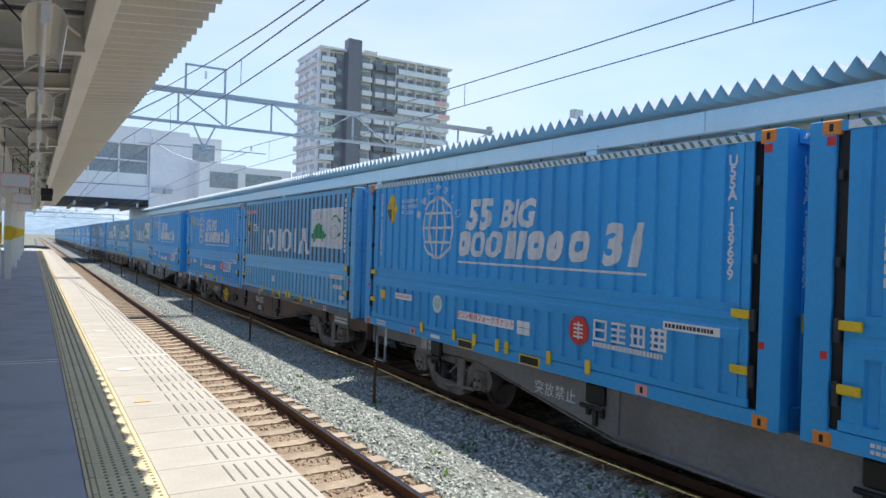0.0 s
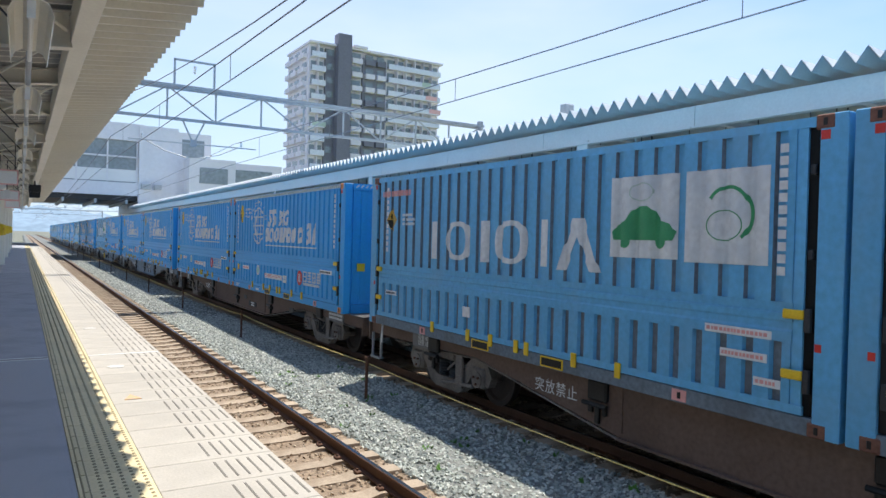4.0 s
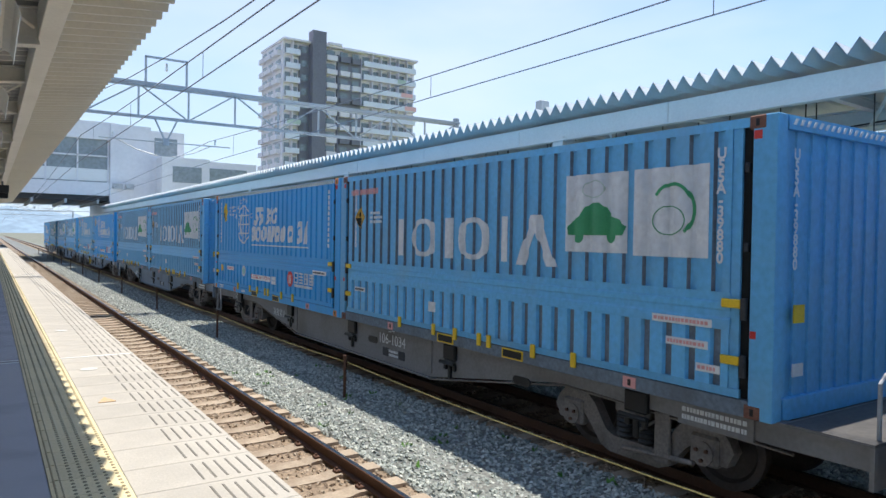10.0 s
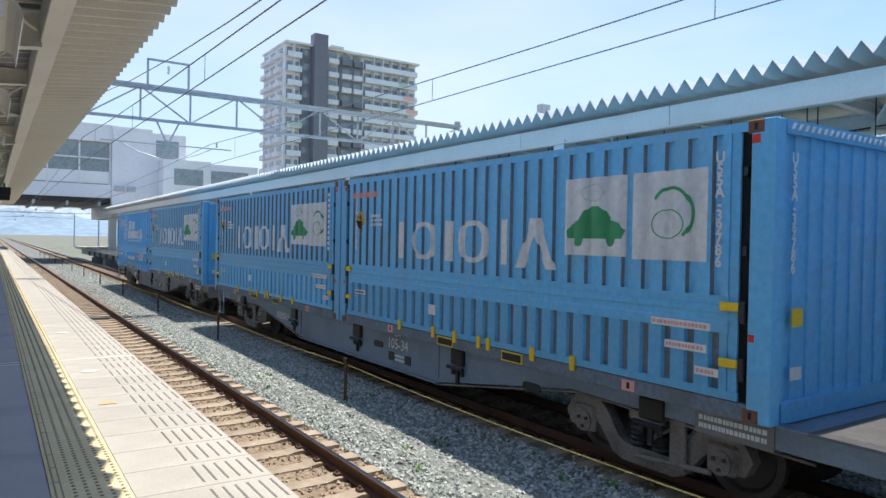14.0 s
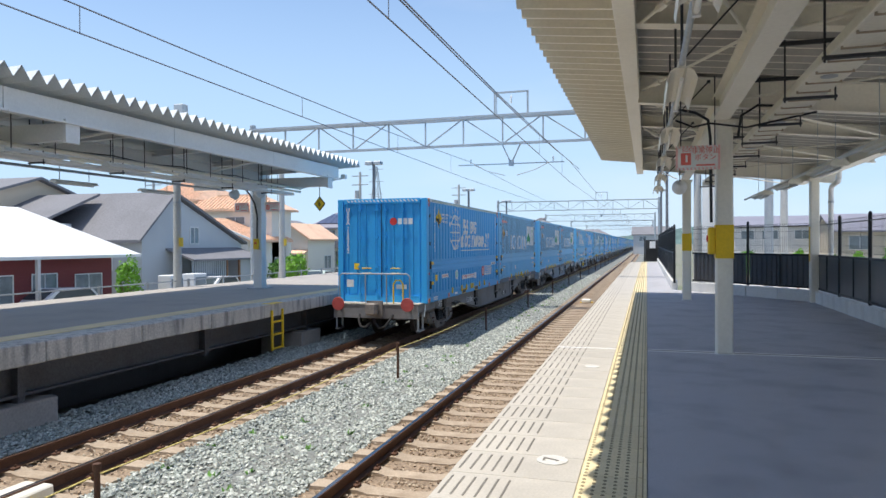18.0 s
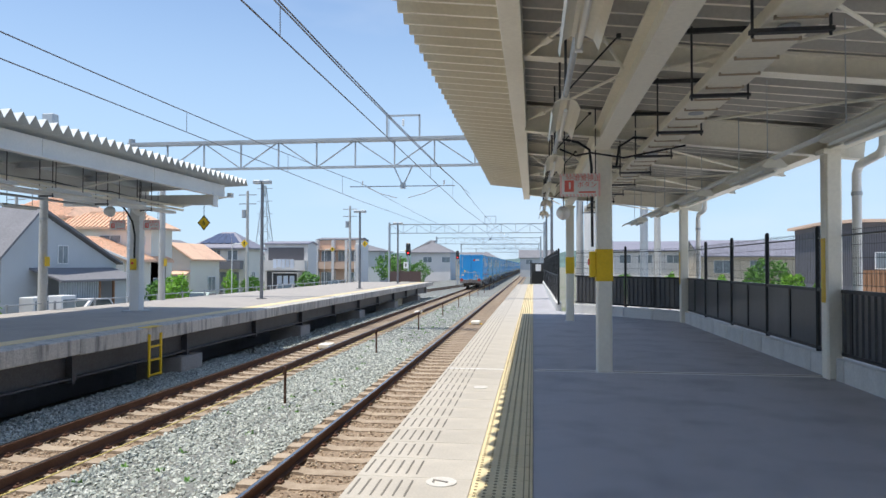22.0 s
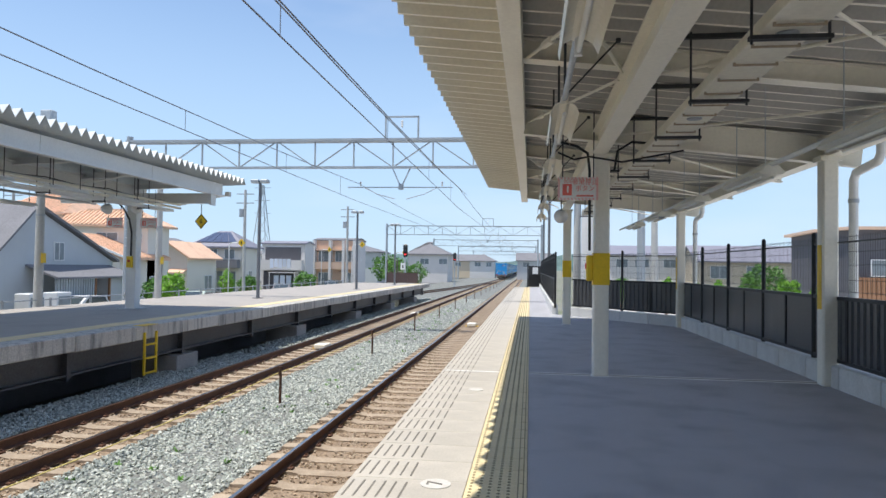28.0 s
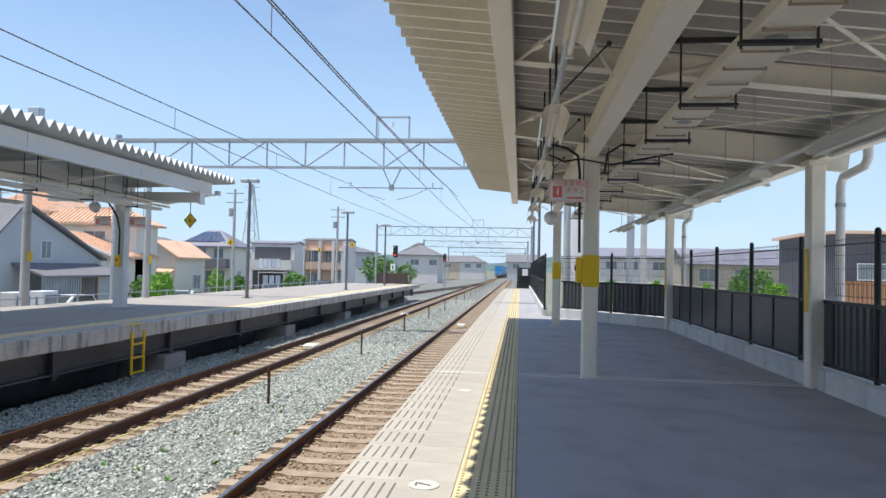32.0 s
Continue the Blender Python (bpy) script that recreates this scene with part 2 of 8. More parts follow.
M = {
    "asphalt": material("platform_asphalt", (0.4, 0.4, 0.425), 0.8, 0, 160, 0.45, 0.12, 1.7, 0.55, (0.23, 0.23, 0.25)),
    "slab": material("pale_concrete_slab", (0.5, 0.465, 0.405), 0.8, 0, 60, 0.08, 0.15, 1.7, 0.4, (0.3, 0.28, 0.25), 0.06),
    "slit": material("dark_grip_strip", (0.2, 0.185, 0.16), 0.8, 0, 90, 0.2, 0.2, 2, 0.3),
    "tactile": material("yellow_tactile_tile", (0.74, 0.62, 0.37), 0.7, 0, 70, 0.08, 0.1, 1.5, 0.3, (0.5, 0.43, 0.28), 0.06),
    "concrete": material("weathered_concrete", (0.36, 0.35, 0.33), 0.9, 0, 30, 0.12, 0.3, 1.1, 0.45, (0.14, 0.135, 0.13)),
    # darker copy of the concrete: shade below the platforms is in its colour
    "shaded_concrete": material("shaded_concrete", (0.2, 0.2, 0.205), 0.95, 0, 30, 0.15, 0.3, 1.1, 0.45),
    "joint": material("joint_sealant", (0.85, 0.85, 0.83), 0.7, 0.2, 60, 0.1, 0.1, 2, 0.2),
    # bed coloured darker than its stones, so the gaps read as shade
    "ballast": material("ballast_bed", (0.2, 0.21, 0.195), 0.95, 0, 22, 0.45, 1.0, 2.5, 0.5, (0.14, 0.13, 0.11)),
    "brown_ballast": material("rust_dusted_ballast", (0.3, 0.225, 0.155), 0.95, 0, 22, 0.45, 1.0, 3, 0.5, (0.13, 0.09, 0.06)),
    "earth": material("ground_earth", (0.21, 0.21, 0.17), 1.0, 0, 2, 0.3, 0.4, 0.15, 0.6, (0.10, 0.14, 0.04)),
    "sleeper": material("dusty_concrete_sleeper", (0.43, 0.345, 0.255), 0.9, 0, 40, 0.15, 0.3, 3, 0.5, (0.2, 0.14, 0.09), 0.1),
    "rust": material("rusted_rail", (0.12, 0.058, 0.034), 0.7, 0.3, 50, 0.2, 0.2, 4, 0.4),
    "rail_top": material("polished_rail_top", (0.42, 0.38, 0.36), 0.25, 1.0, 60, 0.1, 0.02, 3, 0.2),
    "cream": material("cream_painted_steel", (0.82, 0.78, 0.67), 0.45, 0, 25, 0.04, 0.03, 1.0, 0.15, (0.45, 0.4, 0.3)),
    "roof": material("folded_steel_roof", (0.72, 0.67, 0.54), 0.4, 0.1, 30, 0.05, 0.03, 0.6, 0.2, (0.4, 0.36, 0.28)),
    "far_roof": material("pale_grey_folded_roof", (0.62, 0.66, 0.67), 0.4, 0.05, 30, 0.05, 0.03, 0.6, 0.25, (0.3, 0.32, 0.33)),
    "grey_paint": material("pale_grey_painted_steel", (0.75, 0.75, 0.73), 0.45, 0, 25, 0.04, 0.03, 1.0, 0.15, (0.4, 0.4, 0.38)),
    "white": material("white_paint", (0.78, 0.79, 0.78), 0.5, 0, 40, 0.04, 0.02, 1.5, 0.12, (0.6, 0.6, 0.58)),
    "worn_white": material("worn_white_lettering", (0.72, 0.73, 0.72), 0.55, 0, 14, 0.1, 0.0, 3.5, 0.35, (0.42, 0.5, 0.58)),
    "yellow": material("safety_yellow_paint", (0.82, 0.54, 0.02), 0.5, 0, 40, 0.06, 0.02, 2, 0.2),
    "black": material("black_painted_metal", (0.016, 0.017, 0.018), 0.4, 0.3, 40, 0.2, 0.05, 2, 0.2),
    "dark": material("dark_grey_steel", (0.05, 0.052, 0.055), 0.6, 0.4, 40, 0.2, 0.1, 2, 0.3),
    "galv": material("galvanised_steel", (0.42, 0.44, 0.46), 0.45, 0.6, 30, 0.1, 0.05, 2, 0.25),
    "orange": material("orange_paint", (0.75, 0.26, 0.04), 0.5, 0, 40, 0.06, 0.02, 4, 0.3),
    "red": material("red_paint", (0.62, 0.04, 0.03), 0.5, 0, 40, 0.06, 0.02, 3, 0.25),
    "dull_red": material("weathered_red_disc", (0.42, 0.07, 0.06), 0.6, 0, 40, 0.1, 0.05, 4, 0.35),
    "pink": material("pale_red_paint", (0.72, 0.34, 0.32), 0.55, 0, 40, 0.06, 0.02, 3, 0.2),
    "green": material("green_paint", (0.05, 0.32, 0.13), 0.6, 0, 40, 0.06, 0.02, 3, 0.2),
    "blue": material("container_blue_paint", (0.032, 0.36, 0.76), 0.42, 0.0, 20, 0.06, 0.03, 0.8, 0.3, (0.05, 0.28, 0.55), 0.06, streak=0.25),
    "faded_blue": material("faded_container_blue", (0.125, 0.435, 0.72), 0.45, 0.0, 14, 0.1, 0.04, 1.6, 0.45, (0.2, 0.38, 0.52), 0.12),
    "grey_wagon": material("wagon_grey_paint", (0.22, 0.215, 0.215), 0.65, 0.1, 20, 0.1, 0.05, 1.0, 0.5, (0.1, 0.075, 0.055)),
    "blue_wagon": material("wagon_blue_grey_paint", (0.19, 0.25, 0.32), 0.6, 0.1, 20, 0.1, 0.05, 1.0, 0.4, (0.07, 0.065, 0.06)),
    "brown_wagon": material("rusty_brown_wagon", (0.16, 0.105, 0.08), 0.8, 0.1, 20, 0.15, 0.1, 1.0, 0.5, (0.08, 0.05, 0.035)),
    "bogie": material("grimy_bogie_steel", (0.25, 0.22, 0.195), 0.75, 0.3, 30, 0.2, 0.15, 3, 0.5, (0.05, 0.04, 0.035)),
    "glass": material("window_glass", (0.06, 0.08, 0.09), 0.08, 0.0, 3, 0.1, 0.0, 1, 0.0, spec=0.8),
    "pane": material("dark_window", (0.24, 0.28, 0.3), 0.12, 0.0, 3, 0.2, 0.0, 0.3, 0.3, spec=0.8),
    # both apartment claddings are lightened to carry distance haze
    "apt_light": material("pale_apartment_cladding", (0.8, 0.77, 0.82), 0.8, 0, 3, 0.05, 0.02, 0.2, 0.15),
    "apt_dark": material("charcoal_apartment_cladding", (0.2, 0.2, 0.24), 0.7, 0, 3, 0.08, 0.02, 0.2, 0.15),
    "station": material("station_panel", (0.74, 0.74, 0.76), 0.5, 0.1, 3, 0.04, 0.02, 0.3, 0.12),
    "wall_white": material("white_render", (0.69, 0.67, 0.65), 0.85, 0, 20, 0.05, 0.1, 0.4, 0.15),
    "wall_grey": material("grey_siding", (0.52, 0.55, 0.57), 0.8, 0, 20, 0.05, 0.1, 0.4, 0.15),
    "wall_cream": material("cream_render", (0.64, 0.55, 0.43), 0.85, 0, 20, 0.05, 0.1, 0.4, 0.15),
    "wall_tan": material("tan_tile_wall", (0.66, 0.47, 0.35), 0.8, 0, 20, 0.06, 0.1, 0.4, 0.15),
    "wall_maroon": material("maroon_siding", (0.24, 0.05, 0.05), 0.7, 0, 20, 0.08, 0.1, 0.4, 0.15),
    "wall_brown": material("brown_timber_siding", (0.32, 0.17, 0.09), 0.7, 0, 20, 0.1, 0.1, 0.6, 0.2),
    "roof_grey": material("grey_slate_roof", (0.2, 0.2, 0.215), 0.8, 0, 12, 0.15, 0.2, 0.5, 0.25),
    "roof_tile": material("orange_clay_roof", (0.76, 0.5, 0.35), 0.8, 0, 12, 0.18, 0.2, 0.8, 0.3),
    "solar": material("solar_panel", (0.1, 0.125, 0.2), 0.2, 0.2, 3, 0.1, 0.0, 1, 0.0),
    "leaf": material("garden_leaf", (0.10, 0.24, 0.035), 0.7, 0, 6, 0.35, 0.1, 1.0, 0.4, (0.04, 0.12, 0.02)),
    "grass": material("field_grass", (0.26, 0.33, 0.1), 0.95, 0, 1.5, 0.3, 0.2, 0.1, 0.5, (0.3, 0.3, 0.1)),
    "hill": material("wooded_hill", (0.10, 0.16, 0.15), 1.0, 0, 0.05, 0.3, 0.0, 0.01, 0.4),
    "tyre": material("black_rubber", (0.02, 0.02, 0.02), 0.8, 0, 40, 0.1, 0.1, 2, 0.1),
    "car_white": material("white_car_paint", (0.75, 0.76, 0.77), 0.2, 0, 5, 0.02, 0.0, 1, 0.0),
    "car_green": material("pale_green_car_paint", (0.5, 0.58, 0.5), 0.2, 0, 5, 0.02, 0.0, 1, 0.0),
    "lamp_glow": material("unlit_lamp_tube", (0.8, 0.8, 0.76), 0.3, 0, 5, 0.02, 0.0, 1, 0.0),
    "signal_red": material("lit_red_signal", (0.9, 0.03, 0.03), 0.3, 0, 5, 0.0, 0.0, 1, 0.0, emit=1.3),
    "wire": material("overhead_wire", (0.2, 0.2, 0.215), 0.5, 0.3, 10, 0.1, 0.0, 1, 0.0),
}

M["galv_dark"] = material("weathered_galvanised_steel", (0.42, 0.46, 0.49), 0.55, 0.2, 20, 0.1, 0.05, 1, 0.3)
M["concrete_pale"] = material("pale_concrete", (0.5, 0.5, 0.48), 0.85, 0, 20, 0.08, 0.1, 1, 0.25)
# darker colour than the tile itself
M["stud"] = material("dark_tactile_stud", (0.3, 0.245, 0.14), 0.7, 0, 70, 0.1, 0.05, 2.0, 0.3)
M["sign_pink"] = material("pale_pink_sign_paint", (0.85, 0.5, 0.48), 0.5, 0, 40, 0.04, 0.0, 3, 0.1)
M["sign_red"] = material("light_red_sign_paint", (0.78, 0.16, 0.13), 0.5, 0, 40, 0.04, 0.0, 3, 0.1)
# paler than the slate roofs: distance haze is mixed into the colour
M["roof_haze"] = material("hazed_solar_tile_roof", (0.24, 0.24, 0.29), 0.6, 0, 12, 0.1, 0.1, 0.5, 0.2)
M["charcoal"] = material("charcoal_siding", (0.1, 0.1, 0.115), 0.7, 0, 20, 0.1, 0.1, 0.6, 0.2)
M["rope"] = material("twisted_yellow_rope", (0.72, 0.58, 0.2), 0.8, 0, 60, 0.5, 0.1, 30, 0.6, (0.12, 0.1, 0.05))
M["badge_green"] = material("pale_green_print", (0.3, 0.6, 0.55), 0.5, 0, 20, 0.25, 0.0, 18, 0.6, (0.75, 0.8, 0.78))
M["faint_green"] = material("faded_green_print", (0.5, 0.6, 0.52), 0.6, 0, 20, 0.15, 0.0, 8, 0.4)
M["asphalt_far"] = material("worn_far_platform_asphalt", (0.38, 0.35, 0.315), 0.85, 0, 120, 0.3, 0.12, 0.9, 0.5, (0.27, 0.26, 0.25))
M["post_grey"] = material("dark_grey_post_paint", (0.17, 0.18, 0.195), 0.5, 0.2, 25, 0.1, 0.03, 1.5, 0.2)
M["wall_pale"] = material("pale_cream_render", (0.78, 0.75, 0.68), 0.85, 0, 20, 0.05, 0.1, 0.4, 0.15)
M["brown_panel"] = material("dark_brown_fence_panel", (0.09, 0.06, 0.055), 0.5, 0.1, 25, 0.1, 0.03, 1.5, 0.2)
M["roof_tile_dark"] = material("orange_clay_tile", (0.72, 0.46, 0.31), 0.8, 0, 6, 0.25, 0.2, 3, 0.35, (0.78, 0.56, 0.42))
M["linen"] = material("pale_linen", (0.66, 0.72, 0.82), 0.9, 0, 30, 0.08, 0.05, 1.5, 0.4, (0.8, 0.8, 0.8), 0.2)
M["plate"] = material("worn_white_plate", (0.62, 0.6, 0.56), 0.7, 0, 40, 0.08, 0.02, 12, 0.6, (0.48, 0.45, 0.4))
M["girder_grey"] = material("grimy_grey_girder", (0.115, 0.118, 0.13), 0.45, 0.2, 30, 0.2, 0.08, 1.5, 0.4, (0.07, 0.06, 0.055))
M["footing"] = material("weathered_footing_concrete", (0.44, 0.4, 0.36), 0.9, 0, 30, 0.12, 0.3, 1.4, 0.45, (0.24, 0.21, 0.19))
M["asphalt_pale"] = material("pale_asphalt", (0.24, 0.24, 0.24), 0.9, 0, 30, 0.1, 0.1, 0.4, 0.3)
M["roof_pale"] = material("pale_grey_roof", (0.27, 0.265, 0.29), 0.7, 0, 12, 0.08, 0.1, 0.5, 0.15)
M["roof_white"] = material("white_metal_roof", (0.78, 0.78, 0.76), 0.5, 0, 12, 0.04, 0.05, 0.5, 0.1)
# balustrade colour is lifted for haze like the tower cladding
M["apt_rail"] = material("pale_glass_balustrade", (0.75, 0.78, 0.86), 0.3, 0, 3, 0.08, 0.0, 0.4, 0.15)
M["lime"] = material("lime_conifer_leaf", (0.2, 0.42, 0.04), 0.7, 0, 6, 0.3, 0.1, 1.0, 0.3)
M["far_hill"] = material("hazy_mountain", (0.25, 0.34, 0.42), 1.0, 0, 0.05, 0.15, 0.0, 0.01, 0.3)
M["dull_yellow"] = material("weathered_yellow_label", (0.6, 0.36, 0.05), 0.6, 0, 30, 0.1, 0.02, 3, 0.35)
M["rusty"] = material("rust_stained_casting", (0.2, 0.09, 0.06), 0.75, 0.1, 30, 0.2, 0.1, 4, 0.4)
M["wheel_steel"] = material("grimy_wheel_steel", (0.1, 0.08, 0.07), 0.55, 0.5, 20, 0.15, 0.05, 3, 0.4)
M["edge_concrete"] = material("stained_pale_edge_concrete", (0.54, 0.51, 0.46), 0.85, 0, 30, 0.2, 0.25, 7.0, 0.85, (0.15, 0.145, 0.14), 0.12, streak=0.15)
M["tactile_faded"] = material("faded_tactile_strip", (0.74, 0.6, 0.34), 0.75, 0, 50, 0.1, 0.2, 1.5, 0.35, (0.42, 0.38, 0.3))
# brighter colour for fold bottoms: light bounced from below is painted in
M["lit_roof_lip"] = material("lit_fold_lip", (0.86, 0.82, 0.72), 0.4, 0, 30, 0.04, 0.02, 1.5, 0.15)
# grey of the inner roof sheet carries the shade under the canopy
M["roof_inner"] = material("shaded_folded_steel_underside", (0.45, 0.435, 0.4), 0.45, 0.1, 30, 0.06, 0.03, 0.6, 0.25, (0.25, 0.24, 0.22))
M["wall_yellow"] = material("pale_yellow_render", (0.8, 0.66, 0.4), 0.85, 0, 20, 0.05, 0.1, 0.4, 0.12)
M["roof_beige"] = material("pale_beige_roof", (0.5, 0.44, 0.37), 0.75, 0, 12, 0.08, 0.1, 0.5, 0.12)
M["tray"] = material("cream_cable_tray", (0.8, 0.76, 0.64), 0.45, 0, 25, 0.05, 0.03, 2.0, 0.25, (0.55, 0.48, 0.36))
# for grimy lower grooves and rail, and shade painted on upper groove slopes
M["grime_shade"] = material("grime_and_shade_paint", (0.15, 0.19, 0.23), 0.75, 0.0, 18, 0.2, 0.05, 1.8, 0.6, (0.1, 0.1, 0.105), 0.05, streak=0.3)
M["clamp"] = material("tan_tray_clamp", (0.42, 0.34, 0.24), 0.6, 0.2, 25, 0.1, 0.03, 2.0, 0.25)
# pale ground colour chosen to throw light up under the canopy
M["forecourt"] = material("pale_bounce_ground", (0.58, 0.56, 0.52), 0.9, 0, 20, 0.1, 0.1, 0.5, 0.3)
M["dull_green"] = material("dull_green_stripe", (0.1, 0.24, 0.19), 0.6, 0, 30, 0.1, 0.0, 3, 0.3)
M["kerb"] = material("pale_kerb_concrete", (0.62, 0.62, 0.6), 0.85, 0, 30, 0.08, 0.2, 1.5, 0.45, (0.38, 0.37, 0.34), 0.06, streak=0.4)
# black with paler upright streaks
M["fence_panel"] = material("black_glossy_fence_panel", (0.06, 0.062, 0.067), 0.3, 0.0, 30, 0.15, 0.02, 2, 0.35, (0.16, 0.155, 0.145), streak=0.3)
M["faded_orange"] = material("faded_orange_paint", (0.66, 0.42, 0.22), 0.7, 0, 40, 0.1, 0.02, 14, 0.7, (0.48, 0.43, 0.37))
M["tan_deck"] = material("worn_tan_deck", (0.5, 0.46, 0.38), 0.8, 0.2, 20, 0.15, 0.1, 2, 0.4)
M["worn_deck"] = material("grimy_grey_deck", (0.11, 0.105, 0.1), 0.8, 0.2, 20, 0.15, 0.1, 2, 0.4)


# ---- mesh helpers ----
class Geo:
    """Collects vertices and faces for one mesh."""

    def __init__(self):
        self.v, self.f = [], []

    def add(self, verts, faces):
        k = len(self.v)
        self.v += [tuple(p) for p in verts]
        self.f += [tuple(i + k for i in face) for face in faces]
        return self

    def box(self, x0, x1, y0, y1, z0, z1, c=0.0):
        """A box between two corners; c chamfers its edges."""
        x0, x1, y0, y1, z0, z1 = min(x0, x1), max(x0, x1), min(y0, y1), max(y0, y1), min(z0, z1), max(z0, z1)
        if c <= 0:
            v = [(x, y, z) for x in (x0, x1) for y in (y0, y1) for z in (z0, z1)]
            return self.add(v, [(0, 1, 3, 2), (4, 6, 7, 5), (0, 4, 5, 1), (2, 3, 7, 6), (0, 2, 6, 4), (1, 5, 7, 3)])
        c = min(c, (x1 - x0) / 2.1, (y1 - y0) / 2.1, (z1 - z0) / 2.1)
        bm = bmesh.new()
        bmesh.ops.create_cube(bm, size=1.0)
        for p in bm.verts:
            p.co = ((x0 + x1) / 2 + p.co.x * (x1 - x0), (y0 + y1) / 2 + p.co.y * (y1 - y0), (z0 + z1) / 2 + p.co.z * (z1 - z0))
        bmesh.ops.bevel(bm, geom=bm.edges[:], offset=c, segments=1, affect="EDGES")
        bm.verts.index_update()
        self.add([p.co for p in bm.verts], [[q.index for q in face.verts] for face in bm.faces])
        bm.free()
        return self

    def bar(self, p, q, w, h):
        """A square bar from p to q, w wide and h high."""
        p, q = Vector(p), Vector(q)
        d = (q - p).normalized()
        side = d.cross(Vector((0, 0, 1)))
        side = side.normalized() if side.length > 1e-4 else Vector((1, 0, 0))
        up = side.cross(d)
        a, b = side * w / 2, up * h / 2
        v = [e + s * a + t * b for e in (p, q) for s, t in ((-1, -1), (1, -1), (1, 1), (-1, 1))]
        return self.add(v, [(0, 1, 2, 3), (4, 7, 6, 5), (0, 4, 5, 1), (1, 5, 6, 2), (2, 6, 7, 3), (3, 7, 4, 0)])

    def tube(self, p, q, r, n=8, r2=None):
        p, q = Vector(p), Vector(q)
        r2 = r if r2 is None else r2
        d = (q - p).normalized()
        a = d.orthogonal().normalized()
        b = d.cross(a)
        v = [e + (a * math.cos(2 * math.pi * i / n) + b * math.sin(2 * math.pi * i / n)) * rad for e, rad in ((p, r), (q, r2)) for i in range(n)]
        f = [(i, (i + 1) % n, n + (i + 1) % n, n + i) for i in range(n)]
        return self.add(v, f + [tuple(range(n))[::-1], tuple(range(n, 2 * n))])

    def pipe(self, pts, r, n=6):
        """One unbroken tube along a line of points."""
        pts = [Vector(p) for p in pts]
        m, rows, a = len(pts), [], None
        for i, p in enumerate(pts):
            d = (pts[min(m - 1, i + 1)] - pts[max(0, i - 1)]).normalized()
            a = d.orthogonal().normalized() if a is None else (a - d * a.dot(d)).normalized()
            b = d.cross(a)
            rows += [p + (a * math.cos(2 * math.pi * k / n) + b * math.sin(2 * math.pi * k / n)) * r for k in range(n)]
        f = [(j * n + i, j * n + (i + 1) % n, (j + 1) * n + (i + 1) % n, (j + 1) * n + i) for j in range(m - 1) for i in range(n)]
        return self.add(rows, f + [tuple(range(n))[::-1], tuple(range((m - 1) * n, m * n))])

    def prism(self, outline, axis, a0, a1):
        """An outline of 2D points, extruded along an axis (0 x, 1 y, 2 z) from a0 to a1."""
        n = len(outline)
        def at(p, a):
            return [(a, p[0], p[1]), (p[0], a, p[1]), (p[0], p[1], a)][axis]
        v = [at(p, a) for a in (a0, a1) for p in outline]
        f = [(i, (i + 1) % n, n + (i + 1) % n, n + i) for i in range(n)]
        return self.add(v, f + [tuple(range(n))[::-1], tuple(range(n, 2 * n))])

    def sheet(self, line, axis, a0, a1, thick=None):
        """An open line of 2D points drawn along an axis; thick gives it a second skin offset (du, dv)."""
        if thick is None:
            n = len(line)
            def at(p, a):
                return [(a, p[0], p[1]), (p[0], a, p[1]), (p[0], p[1], a)][axis]
            return self.add([at(p, a) for a in (a0, a1) for p in line], [(i, i + 1, n + i + 1, n + i) for i in range(n - 1)])
        back = [(p[0] + thick[0], p[1] + thick[1]) for p in line][::-1]
        n, m = len(line), len(line)
        def at(p, a):
            return [(a, p[0], p[1]), (p[0], a, p[1]), (p[0], p[1], a)][axis]
        ring = list(line) + back
        k = len(ring)
        f = [(i, (i + 1) % k, k + (i + 1) % k, k + i) for i in range(k)]
        for i in range(n - 1):
            quad = (i, i + 1, k - 2 - i, k - 1 - i)
            f += [quad[::-1], tuple(j + k for j in quad)]
        return self.add([at(p, a) for a in (a0, a1) for p in ring], f)

    def lathe(self, profile, centre, axis="x", n=20):
        """A profile of (along, radius) pairs turned round an axis through centre."""
        c = Vector(centre)
        rows = []
        for a, r in profile:
            for i in range(n):
                s, t = r * math.cos(2 * math.pi * i / n), r * math.sin(2 * math.pi * i / n)
                rows.append(c + Vector({"x": (a, s, t), "y": (s, a, t), "z": (s, t, a)}[axis]))
        f = []
        for j in range(len(profile) - 1):
            f += [(j * n + i, j * n + (i + 1) % n, (j + 1) * n + (i + 1) % n, (j + 1) * n + i) for i in range(n)]
        f += [tuple(range(n))[::-1], tuple(range((len(profile) - 1) * n, len(profile) * n))]
        return self.add(rows, f)

    def mesh(self, name, mat, smooth=True):
        me = bpy.data.meshes.new(name)
        me.from_pydata(self.v, [], self.f)
        bm = bmesh.new()
        bm.from_mesh(me)
        bmesh.ops.recalc_face_normals(bm, faces=bm.faces[:])
        bm.to_mesh(me)
        bm.free()
        me.materials.append(M[mat])
        if smooth:
            me.shade_smooth()
            me.set_sharp_from_angle(angle=0.6)
        me.update()
        return me


def part(name, geo, mat, parent=None, label="", at=None):
    """Links a geometry as one mesh object, under a thing or a part if one is given."""
    ob = new(name, geo if isinstance(geo, bpy.types.Mesh) else geo.mesh(name, mat))
    if parent is not None:
        ob.parent = parent
    if at is not None:
        ob.matrix_basis = at if isinstance(at, Matrix) else Matrix.Translation(at)
    return tagged(ob, label)


def thing(name, label, category, group="", kind="", at=None):
    ob = new(name)
    ob.empty_display_size = 0.2
